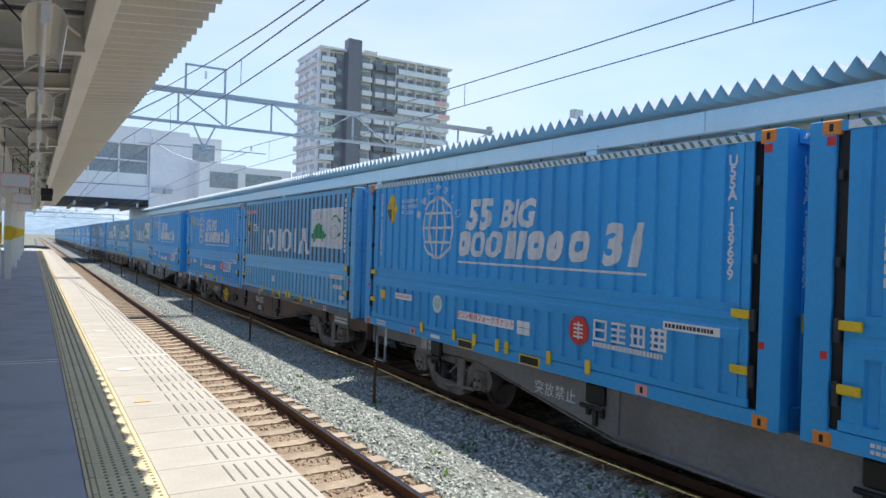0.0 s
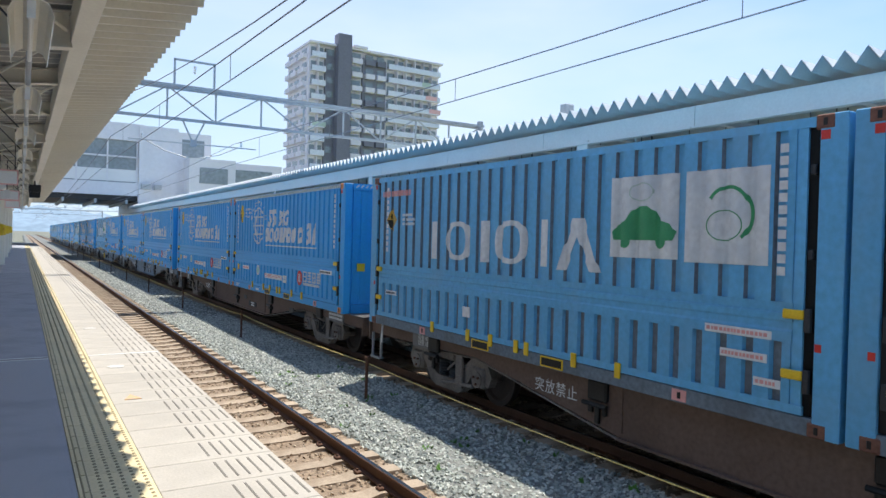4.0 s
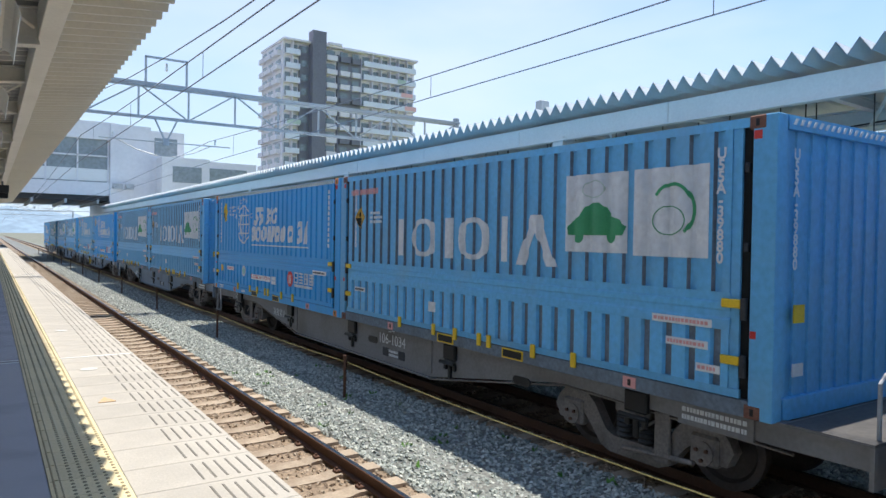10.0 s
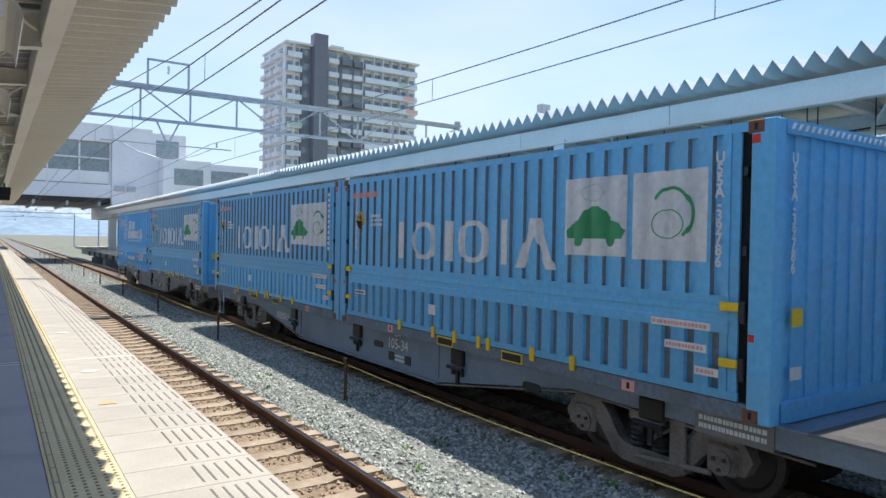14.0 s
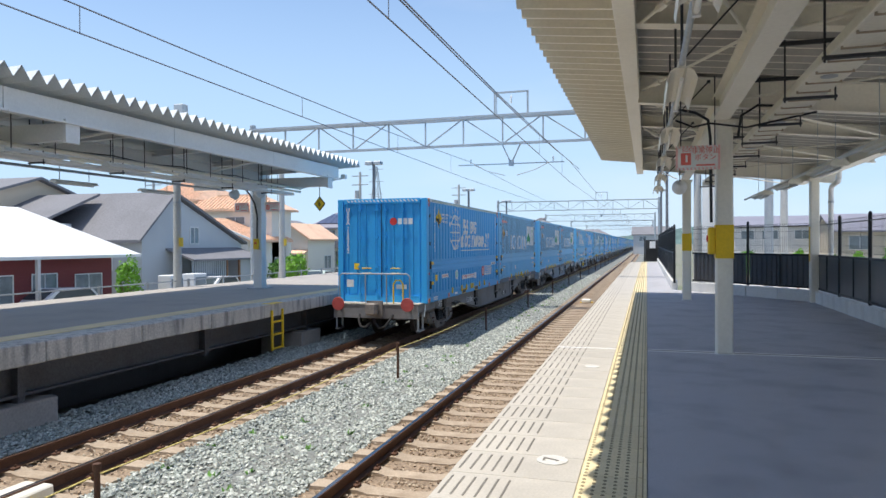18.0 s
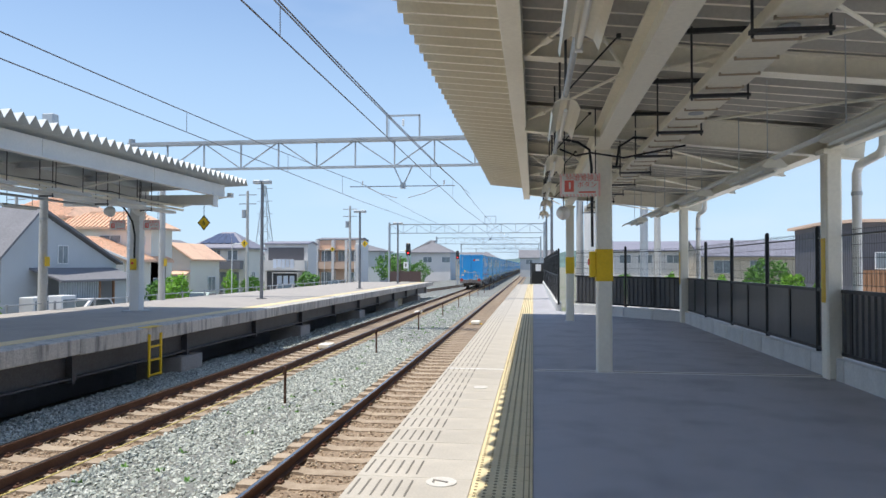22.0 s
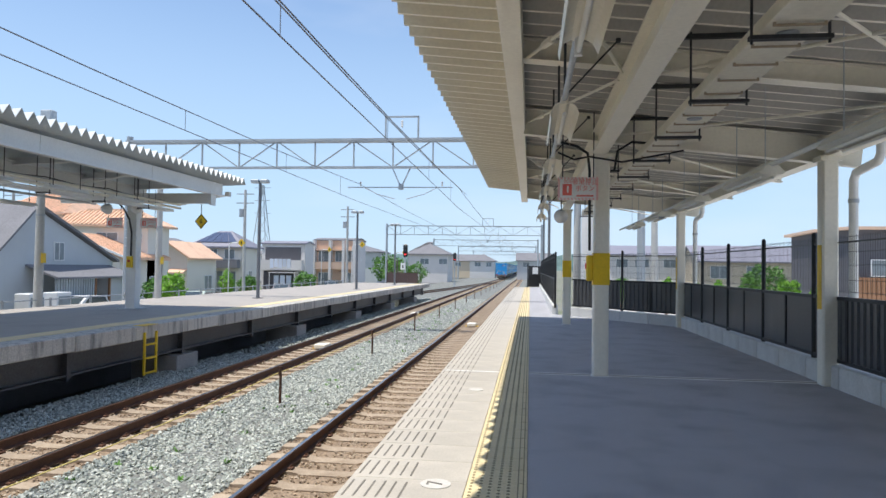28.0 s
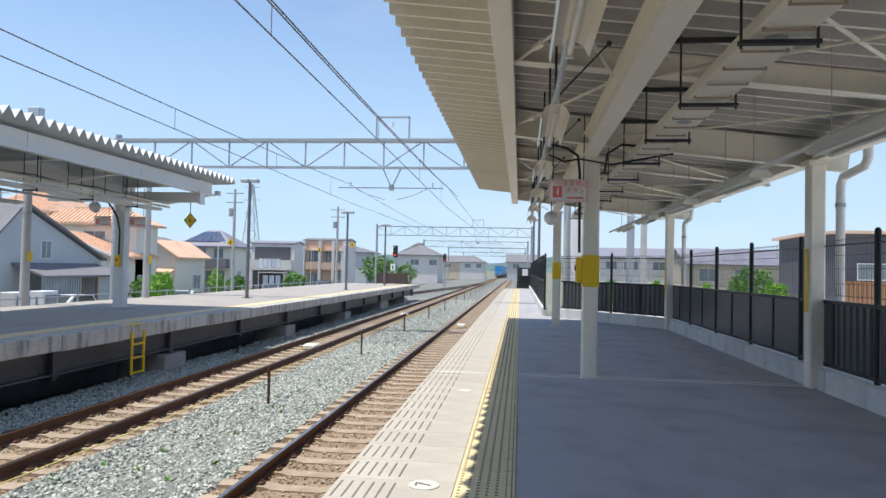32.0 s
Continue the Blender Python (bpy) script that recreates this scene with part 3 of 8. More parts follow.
    if at is not None:
        ob.matrix_basis = at if isinstance(at, Matrix) else Matrix.Translation(at)
    return tagged(ob, label, category, group, kind)


def solid(name, geo, mat, label, category, group="", kind=""):
    """A thing that is one mesh."""
    return tagged(part(name, geo, mat), label, category, group, kind)


def turned(geo, m):
    g = Geo()
    g.v, g.f = [tuple(m @ Vector(p)) for p in geo.v], list(geo.f)
    return g

# ---- plan (metres): x across the tracks from the near platform edge, y along them, z up from the platform ----
RAIL = -1.16
TRACKS = (1.49, 5.73)
FAR = 7.33
BED = RAIL - 0.19
GROUND = -2.0
Y0, Y1 = -420.0, 440.0

# ---- ground and track bed ----
solid("ground", Geo().box(-900, 2200, -2500, 2500, GROUND - 1.0, GROUND), "earth", "flat earth ground with sparse grass beside the railway", "ground", kind="structure")
bed = Geo().prism([(-0.9, GROUND), (-0.5, BED - 0.05), (0.1, BED - 0.02), (0.46, BED - 0.02), (0.48, BED - 0.03), (2.5, BED - 0.03), (2.53, BED), (3.3, BED + 0.02), (4.6, BED), (4.7, BED), (4.72, BED - 0.03), (6.74, BED - 0.03), (6.77, BED), (6.9, BED), (7.7, BED - 0.08), (9.4, GROUND)], 1, Y0, Y1)
solid("ballast_bed", bed, "ballast", "grey crushed stone ballast bed under both tracks", "ballast", kind="structure")
for x in TRACKS:
    solid("track_ballast", Geo().box(x - 1.02, x + 1.02, Y0, Y1, BED - 0.2, BED - 0.014), "brown_ballast", "rust-dusted brown ballast between the rails", "ballast", kind="structure")
# unseen pale sheet, added to bounce sunlight under the near canopy
solid("forecourt", Geo().box(-40, -5.6, -60, 70, GROUND, GROUND + 0.03), "forecourt", "unseen pale ground behind the near fence, added to bounce light", "paving", kind="structure")
rng = np.random.default_rng(4)


def stones(name, boxes, count, size, mat, label, cribs=False):
    """Crushed stones strewn over stretches (x0, x1, y0, y1): joined into one mesh."""
    area = [(b[1] - b[0]) * (b[3] - b[2]) for b in boxes]
    base = np.array([(1, 0, 0), (-1, 0, 0), (0, 1, 0), (0, -1, 0), (0, 0, 1), (0, 0, -1)], float)
    tri = np.array([(0, 2, 4), (2, 1, 4), (1, 3, 4), (3, 0, 4), (2, 0, 5), (1, 2, 5), (3, 1, 5), (0, 3, 5)])
    vs, fs, k = [], [], 0
    for b, a in zip(boxes, area):
        n = int(count * a / sum(area))
        spot = np.stack([rng.uniform(b[0], b[1], n), rng.uniform(b[2], b[3], n), np.full(n, BED) + rng.uniform(-0.012, 0.03, n)], 1)
        if cribs:
            spot[:, 2] -= 0.022
            spot[:, 1] = np.round((spot[:, 1] - 0.43) / 0.6) * 0.6 + 0.43 + rng.uniform(-0.19, 0.19, n)
        q = base[None] * rng.uniform(0.55, 1.25, (n, 6, 1)) * size * np.array([1.0, 1.0, 0.7])
        q += rng.uniform(-0.3, 0.3, (n, 6, 3)) * size
        ang = rng.uniform(0, 6.28, n)
        c, s = np.cos(ang)[:, None], np.sin(ang)[:, None]
        tilt = rng.uniform(-0.8, 0.8, n)[:, None]
        x, y, z = q[..., 0] * c - q[..., 1] * s, q[..., 0] * s + q[..., 1] * c, q[..., 2]
        x, z = x * np.cos(tilt) - z * np.sin(tilt), x * np.sin(tilt) + z * np.cos(tilt)
        vs.append((np.stack([x, y, z], 2) + spot[:, None]).reshape(-1, 3))
        fs.append((tri[None] + (np.arange(n) * 6)[:, None, None] + k).reshape(-1, 3))
        k += 6 * n
    v, f = np.concatenate(vs), np.concatenate(fs)
    me = bpy.data.meshes.new(name)
    me.from_pydata(v.tolist(), [], f.tolist())
    me.materials.append(M[mat])
    me.update()
    return tagged(new(name, me), label, "ballast", kind="stuff")


def stone_material(name, tones, vary=0.5):
    """Broken stone whose tone differs from piece to piece."""
    m = bpy.data.materials.new(name)
    m.use_nodes = True
    n, link = m.node_tree.nodes, m.node_tree.links.new
    b = n["Principled BSDF"]
    b.inputs["Roughness"].default_value = 0.9
    g = n.new("ShaderNodeNewGeometry")
    r = n.new("ShaderNodeValToRGB")
    for i, (p, c) in enumerate(tones):
        e = r.color_ramp.elements[i] if i < 2 else r.color_ramp.elements.new(p)
        e.position, e.color = p, (*c, 1)
    tc, no = n.new("ShaderNodeTexCoord"), n.new("ShaderNodeTexNoise")
    no.inputs["Scale"].default_value = 60
    link(tc.outputs["Object"], no.inputs["Vector"])
    hs = n.new("ShaderNodeHueSaturation")
    mr = n.new("ShaderNodeMapRange")
    mr.inputs["To Min"].default_value, mr.inputs["To Max"].default_value = 1 - vary, 1 + vary
    link(no.outputs["Fac"], mr.inputs["Value"])
    link(g.outputs["Random Per Island"], r.inputs["Fac"])
    link(r.outputs["Color"], hs.inputs["Color"])
    link(mr.outputs["Result"], hs.inputs["Value"])
    link(hs.outputs["Color"], b.inputs["Base Color"])
    M[name] = m


stone_material("ballast_stone", [(0.0, (0.22, 0.235, 0.215)), (1.0, (0.68, 0.7, 0.64)), (0.35, (0.38, 0.42, 0.385)), (0.7, (0.48, 0.5, 0.45))])
stone_material("brown_stone", [(0.0, (0.2, 0.14, 0.095)), (1.0, (0.54, 0.45, 0.34)), (0.5, (0.38, 0.29, 0.2))])
stones("ballast_stones", [(2.5, 4.75, -24, 24), (6.75, 8.0, -20, 20)], 84000, 0.034, "ballast_stone", "loose grey-green crushed ballast stones between the tracks")
stones("ballast_stones", [(2.5, 4.75, -60, -24), (2.5, 4.75, 24, 70), (6.75, 8.0, -60, -20)], 24000, 0.038, "ballast_stone", "loose grey-green crushed ballast stones farther along the tracks")
stones("ballast_stones", [(0.45, 2.5, -22, 22), (4.75, 6.75, -22, 12)], 26000, 0.028, "brown_stone", "rust-dusted brown ballast stones between the sleepers", True)

# ---- rails and sleepers ----
PROFILE = [(-0.064, -0.153), (0.064, -0.153), (0.064, -0.14), (0.012, -0.125), (0.009, -0.045), (0.033, -0.035), (0.033, -0.006), (0.027, 0.0), (-0.027, 0.0), (-0.033, -0.006), (-0.033, -0.035), (-0.009, -0.045), (-0.012, -0.125), (-0.064, -0.14)]
for x in TRACKS:
    for s in (-1, 1):
        rail = thing("rail", "rusty steel rail with a worn bright head", "rail", "rails", kind="structure")
        cx = x + s * 0.566
        part("rail_body", Geo().prism([(cx + a, RAIL + b) for a, b in PROFILE], 1, Y0, Y1), "rust", rail)
        part("rail_head", Geo().box(cx - 0.024, cx + 0.024, Y0, Y1, RAIL - 0.001, RAIL + 0.003), "rail_top", rail, "polished bright running surface")

solid("ballast_bed", Geo().prism([(7.2, BED - 0.03), (15.0, BED - 0.05), (16.5, GROUND), (7.2, GROUND)], 1, -230, -58.5), "ballast", "grey crushed stone ballast under the siding", "ballast", kind="structure")
for s in (-1, 1):
    g = Geo()
    pts = [(TRACKS[1] + s * 0.566 + 4.6 * max(0.0, (y + 132) / 66) ** 1.6, y, RAIL - 0.06) for y in range(-132, -62, 5)]
    for p, q in zip(pts, pts[1:]):
        g.bar(p, q, 0.07, 0.13)
    solid("siding_rail", g, "rust", "rusty rail of the siding curving into the main line", "rail", "siding rails", "structure")

sleeper_shape = Geo().prism([(-1.0, -0.34), (1.0, -0.34), (1.0, -0.158), (0.42, -0.158), (0.3, -0.185), (-0.3, -0.185), (-0.42, -0.158), (-1.0, -0.158)], 1, -0.115, 0.115)
clips = Geo()
for s in (-1, 1):
    for e in (-1, 1):
        clips.box(s * 0.566 + e * 0.1 - 0.035, s * 0.566 + e * 0.1 + 0.035, -0.05, 0.05, -0.158, -0.125, 0.008)
        clips.tube((s * 0.566 + e * 0.1, 0, -0.125), (s * 0.566 + e * 0.1, 0, -0.1), 0.016, 6)
sleeper_mesh = sleeper_shape.mesh("sleeper", "sleeper", False)

# ---- platforms ----
near = thing("platform_near", "near station platform of concrete with a dark asphalt surface", "platform", kind="structure")
tread = [(-4.95, 90), (-4.95, -17.8), (-1.95, -21.5), (-1.95, -52), (-1.17, -52), (-1.17, 90)]
part("surface", Geo().prism(tread, 2, -0.25, 0.0), "asphalt", near, "dark worn asphalt surface")
part("edge_beam", Geo().box(-1.168, -0.02, -52, 90, -0.35, -0.045), "concrete", near, "concrete edge beam")
part("retaining_wall", Geo().prism([(a if a < -1.2 else -0.55, b) for a, b in tread], 2, GROUND, -0.252), "shaded_concrete", near, "shaded concrete wall")
for y in (-9.3, 8.9, 27.0):
    for e in (-0.075, 0.045):
        part("expansion_joint", Geo().box(-4.86, -1.175, y + e - 0.006, y + e + 0.034, -0.01, 0.005), "joint", near, "pale metal expansion joint lip")
    part("joint_filler", Geo().box(-4.86, -1.175, y - 0.045, y + 0.043, -0.01, 0.003), "slit", near, "dark joint filler")
    part("joint_filler", Geo().box(-0.775, -0.004, y - 0.02, y + 0.02, -0.03, 0.004), "joint", near, "pale joint strip across the edge slabs")
# plates and numbers let into the slabs
def disc(r, z0, z1, n=24, sx=1.0):
    return Geo().prism([(math.cos(2 * math.pi * i / n) * r * sx, math.sin(2 * math.pi * i / n) * r) for i in range(n)], 2, z0, z1)


def lettering(body, size, mat, thick=0.002, slant=0.0, spacing=1.0, line=1.0, align="CENTER", fat=0.0):
    """The mesh of a line of lettering, in the xy plane, facing +z."""
    c = bpy.data.curves.new("lettering", "FONT")
    c.body, c.size, c.extrude, c.shear, c.align_x, c.align_y = body, size, thick, slant, align, "CENTER"
    c.space_character, c.space_line, c.offset, c.resolution_u = spacing, line, fat, 3
    ob = new("lettering", c)
    me = bpy.data.meshes.new_from_object(ob.evaluated_get(bpy.context.evaluated_depsgraph_get()))
    bpy.data.objects.remove(ob)
    me.materials.clear()
    me.materials.append(M[mat])
    return me


plate = solid("door_position_plate", disc(0.1, -0.02, 0.006), "plate", "round white door position plate set in the platform", "plate")
plate.matrix_basis = pose(-0.58, -4.42, 0.0)
part("number", lettering("7", 0.15, "slit"), "dark", plate, "dark number seven", pose(0, 0, 0.008, 0, 0, -90))
for y in (8.07, 11.4, -7.9):
    p = solid("door_position_plate", disc(0.085, -0.02, 0.005), "plate", "worn white oval plate set in the platform", "plate")
    p.matrix_basis = pose(-0.57, y, 0.0)
solid("boarding_mark", Geo().prism([(-0.68, 6.42), (-0.54, 6.42), (-0.61, 6.62)], 2, -0.02, 0.006), "faded_orange", "small faded orange triangular boarding mark on the platform", "floor mark")

far = thing("platform_far", "opposite station platform of stained concrete with a dark asphalt surface", "platform", kind="structure")
part("surface", Geo().box(FAR + 0.99, 13.7, -57, 95, -0.25, 0.0), "asphalt_far", far, "worn grey asphalt surface")
for i in range(-29, 48):
    part("edge_slab", Geo().box(FAR, FAR + 0.55, i * 2.0, i * 2.0 + 1.985, -0.3 - 0.008 * (i % 3), 0.0 - 0.003 * (i % 2), 0.015), "edge_concrete", far)
part("tactile_strip", Geo().box(FAR + 0.55, FAR + 0.99, -57, 95, -0.1, 0.004), "tactile_faded", far, "yellow tactile strip")
part("girder", Geo().box(FAR + 0.62, FAR + 0.66, -57, 95, -0.82, -0.31).box(FAR + 0.5, FAR + 0.76, -57, 95, -0.86, -0.82).box(FAR + 0.5, FAR + 0.76, -57, 95, -0.34, -0.31), "girder_grey", far, "dark steel edge girder")
part("back_wall", Geo().box(FAR + 3.2, 13.5, -56, 95, GROUND, -0.252), "shaded_concrete", far, "shaded concrete back wall")
for i in range(-13, 20):
    y = i * 4.5 + 1.0
    part("stiffener", Geo().box(FAR + 0.48, FAR + 0.78, y - 0.06, y + 0.06, -0.95, -0.31), "girder_grey", far)
    if i % 2 == 0:
        part("footing", Geo().box(FAR + 0.35, FAR + 1.6, y - 0.55, y + 0.55, GROUND, -0.95, 0.02), "footing", far, "weathered concrete footing block")
        part("column", Geo().box(FAR + 0.9, FAR + 1.1, y - 0.1, y + 0.1, -0.95, -0.3), "girder_grey", far)

# ---- near canopy ----
NEAR_END, NEAR_FAR = -19.6, 64.0


def folded_roof(name, x0, z0, x1, z1, y0, y1, pitch, depth, mat, label, flat=0.1, crest=None, lip=""):
    n, crest = int((y1 - y0) / pitch), flat if crest is None else crest
    line = []
    for i in range(n):
        y = y0 + i * pitch
        line += [(y, 0), (y + pitch * flat, 0), (y + pitch * 0.5, depth), (y + pitch * (0.5 + crest), depth)]
    g, k = Geo(), len(line)
    for dz in (0.0, -0.012):
        o = len(g.v)
        g.v += [(x0, y, z0 + dz + h) for y, h in line] + [(x1, y, z1 + dz + h) for y, h in line]
        g.f += [(o + i, o + i + 1, o + k + i + 1, o + k + i) for i in range(k - 1)]
    me = bpy.data.meshes.new(name)
    me.from_pydata(g.v, [], g.f)
    me.materials.append(M[mat])
    # every fold bottom takes the lip colour, as if catching light from below
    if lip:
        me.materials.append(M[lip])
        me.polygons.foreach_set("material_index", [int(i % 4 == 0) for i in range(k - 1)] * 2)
    return tagged(new(name, me), label, "roof", kind="structure")


def h_beam(g, p, q, w, h, t=0.02):
    """An H section from p to q (along x or y)."""
    p, q = Vector(p), Vector(q)
    up = Vector((0, 0, h / 2 - t / 2))
    g.bar(p + up, q + up, w, t)
    g.bar(p - up, q - up, w, t)
    g.bar(p, q, t, h - 2 * t)
    return g


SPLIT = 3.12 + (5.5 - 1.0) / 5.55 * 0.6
# one roof in two sheets; the inner is coloured darker for shade
folded_roof("canopy_roof_near", -5.5, 3.12, -1.0, SPLIT, NEAR_END, NEAR_FAR, 0.3, 0.23, "roof_inner", "folded steel canopy roof over the near platform, greyed as in shade", 0.13, 0.06, "lit_roof_lip")
folded_roof("canopy_roof_near", -1.0, SPLIT, 0.05, 3.72, NEAR_END, NEAR_FAR, 0.3, 0.23, "roof", "cream folded steel overhang of the near canopy roof", 0.13, 0.06, "lit_roof_lip")
solid("edge_girder_near", Geo().box(-1.08, -0.91, -19.45, NEAR_FAR, 3.27, 3.6, 0.006), "cream", "cream steel edge girder under the near canopy", "girder", kind="structure")
solid("main_beam_near", h_beam(Geo(), (-2.06, -19.3, 3.07), (-2.06, NEAR_FAR, 3.07), 0.19, 0.3), "cream", "cream steel main beam along the near canopy", "beam", kind="structure")
solid("back_beam_near", h_beam(Geo(), (-4.9, -19.3, 2.98), (-4.9, NEAR_FAR, 2.98), 0.2, 0.26), "cream", "cream steel back beam along the near canopy", "beam", kind="structure")
STEP = 8.45 / 3
for i in range(-4, 30):
    y = -9.29 + i * STEP + 0.0
    if not NEAR_END < y < NEAR_FAR:
        continue
    deep = 0.36 if i % 3 == 0 else 0.2
    solid("cross_beam", h_beam(Geo(), (-5.35, y, 3.11 - deep / 2), (-1.08, y, 3.57 - deep / 2), 0.14, deep, 0.014), "cream", "cream steel cross beam carrying the near canopy roof", "beam", "cross beams", "structure")
    for s in (-1, 1):
        if i % 3 == 2 and s > 0 or i % 3 == 1 and s < 0:
            continue
        rod = thing("tie_rod", "cream steel tie rod with a turnbuckle under the canopy roof", "tie rod", "tie rods", "structure")
        for p, q in (((-1.12, y + s * 0.1, 3.36), (-1.98, y + s * (STEP - 0.12), 3.2)), ((-2.2, y + s * 0.12, 3.16), (-4.78, y + s * (STEP - 0.15), 2.98))):
            p, q = Vector(p), Vector(q)
            part("bar", Geo().tube(p, q, 0.016, 8), "cream", rod)
            m = p + (q - p) * 0.17
            part("turnbuckle", Geo().tube(m, m + (q - p).normalized() * 0.2, 0.034, 8), "cream", rod)


def near_pillar(y):
    p = thing("pillar_near", "cream square steel pillar with a yellow warning band", "pillar", "near canopy pillars", "structure", pose(-2.1, y, 0))
    part("shaft", Geo().box(-0.1, 0.1, -0.1, 0.1, 0, 2.92, 0.02), "cream", p)
    part("grout_collar", Geo().box(-0.115, 0.115, -0.115, 0.115, 0, 0.006), "joint", p)
    part("band", Geo().box(-0.107, 0.107, -0.107, 0.107, 1.2, 1.62), "yellow", p, "bright yellow band")
    part("cap", Geo().box(-0.13, 0.13, -0.13, 0.13, 2.88, 2.92), "cream", p)
    return p


for i in (0, -1, 2, 3, 4, 5, 6, 7, 8):
    near_pillar(-9.29 + 8.45 * i)
for i in (0, -1, 1, 2, 3):
    y = -9.1 + 8.45 * i
    p = thing("pillar_near", "cream square steel pillar standing in the fence line", "pillar", "back canopy pillars", "structure", pose(-4.86, y, 0))
    part("shaft", Geo().box(-0.095, 0.095, -0.095, 0.095, 0, 2.86, 0.02), "cream", p)
    part("warning_strip", Geo().box(0.096, 0.101, -0.06, 0.06, 0.95, 1.75), "yellow", p, "yellow warning strip with worn black writing")
    part("cap", Geo().box(-0.13, 0.13, -0.13, 0.13, 2.8, 2.86), "cream", p)
    d = thing("downpipe", "pale grey plastic rain downpipe with an elbow behind the fence", "downpipe", "downpipes", "structure", pose(-5.25, y - 0.2, 0))
    part("pipe", Geo().pipe([(0, 0, -1.9), (0, 0, 2.58), (0, 0.08, 2.68), (0, 0.62, 2.74), (0, 0.7, 2.82), (0, 0.7, 3.1)], 0.055, 12), "grey_paint", d)
    for z in (0.9, 2.3):
        part("bracket", Geo().tube((0, 0, z), (0, 0, z + 0.05), 0.066, 12), "galv", d)


# batwing lamps in a row under the conduit
def batwing_lamp(length):
    lamp = thing("platform_lamp", "cream twin-wing fluorescent platform lamp hung under a conduit", "lamp", "platform lamps")
    wing = Geo()
    for s in (-1, 1):
        wing.sheet([(0.015 * s, -0.02), (0.04 * s, -0.01), (0.085 * s, -0.035), (0.115 * s, -0.1), (0.105 * s, -0.135)], 1, 0, length, (0.0, 0.008))
    part("reflector", wing, "cream", lamp)
    part("spine", Geo().box(-0.03, 0.03, 0.02, length - 0.02, -0.01, 0.05, 0.008), "cream", lamp)
    part("tube", Geo().tube((0, 0.04, -0.09), (0, length - 0.04, -0.09), 0.016, 10), "lamp_glow", lamp, "white fluorescent tube")
    for y in (0.02, length - 0.06):
        part("rod", Geo().tube((0, y + 0.02, 0.05), (0, y + 0.02, 0.84), 0.011, 6), "dark", lamp)
    part("holder", Geo().box(-0.022, 0.022, 0.02, 0.06, -0.115, 0.0), "white", lamp)
    part("brace", Geo().tube((0, length - 0.04, 0.05), (-0.42, length - 0.04, 0.5), 0.008, 6).box(-0.435, -0.4, length - 0.06, length - 0.02, 0.48, 0.51), "dark", lamp, "black diagonal brace with a clamp")
    return lamp


first = batwing_lamp(1.3)
first.matrix_basis = pose(-1.43, -4.0, 2.74)
for i in range(-5, 20):
    if i not in (0, 1):
        copy_thing(first, pose(-1.43, -4.0 + i * STEP, 2.74))
solid("conduit", Geo().tube((-1.43, -19.2, 2.77), (-1.43, 60, 2.77), 0.022, 10), "galv", "pale grey conduit linking the platform lamps", "conduit", kind="structure")
strip = thing("strip_lamp", "cream strip light on a bracket below the back beam", "lamp", "back strip lamps", at=pose(-3.6, -5.9, 2.42))
part("case", Geo().prism([(-0.13, 0), (-0.06, 0.07), (0.06, 0.07), (0.13, 0), (0.1, -0.02), (-0.1, -0.02)], 1, 0, 1.42), "cream", strip)
for s in (-1, 1):
    part("tube", Geo().tube((s * 0.06, 0.05, -0.035), (s * 0.06, 1.25, -0.035), 0.015, 8), "lamp_glow", strip)
for y in (0.2, 1.2):
    part("hanger", Geo().tube((0, y, 0.06), (0, y, 0.93), 0.005, 6), "galv_dark", strip)
for i in (-4, -3, -2, -1, 1, 4, 5, 6):
    copy_thing(strip, pose(-3.6, -5.9 + i * STEP, 2.42))
solid("conduit", Geo().tube((-3.6, -19.2, 2.5), (-3.6, 30, 2.5), 0.025, 8), "grey_paint", "pale grey conduit along the back strip lamps", "conduit", kind="structure")

# cable tray with clamps
tray = thing("cable_tray", "cream covered cable tray hung on black rods under the canopy", "cable tray")
part("trough", Geo().box(-2.89, -2.55, -19, 40, 2.87, 2.96, 0.006), "tray", tray)
for i in range(-46, 6):
    y = i * 0.4 + 0.2
    part("clamp", Geo().box(-2.87, -2.57, y - 0.009, y + 0.009, 2.846, 2.858).box(-2.87, -2.855, y - 0.009, y + 0.009, 2.858, 2.872).box(-2.585, -2.57, y - 0.009, y + 0.009, 2.858, 2.872), "clamp", tray)
for i in range(-11, 8):
    y = i * 1.6 - 1.15
    part("hanger", Geo().box(-2.96, -2.48, y - 0.028, y + 0.028, 2.815, 2.84).tube((-2.945, y, 2.79), (-2.945, y, 3.38), 0.009, 6).tube((-2.495, y, 2.79), (-2.495, y, 3.42), 0.009, 6), "dark", tray, "black hanger rail with rods")
for i in range(-11, 8):
    y = i * 1.6 - 1.15
    part("roof_rail", Geo().box(-3.35, -2.2, y - 0.02, y + 0.02, 3.36, 3.4), "dark", tray, "dark steel rail under the roof folds")
for i in range(-8, 2):
    part("cover_disc", Geo().tube((-2.72, i * 2.4 + 0.4, 2.86), (-2.72, i * 2.4 + 0.4, 2.872), 0.07, 14), "galv", tray)

# emergency sign, alarm box, loudspeaker
sign = thing("emergency_sign", "white emergency stop sign with pink striped border beside a pillar", "sign", at=pose(-1.78, -9.12, 2.46))
part("board", Geo().box(-0.26, 0.26, -0.012, 0.012, -0.15, 0.15, 0.004), "sign_pink", sign, "pale red striped border board")
part("face", Geo().box(-0.235, 0.235, -0.016, 0.016, -0.122, 0.122), "white", sign)
stripes = Geo()
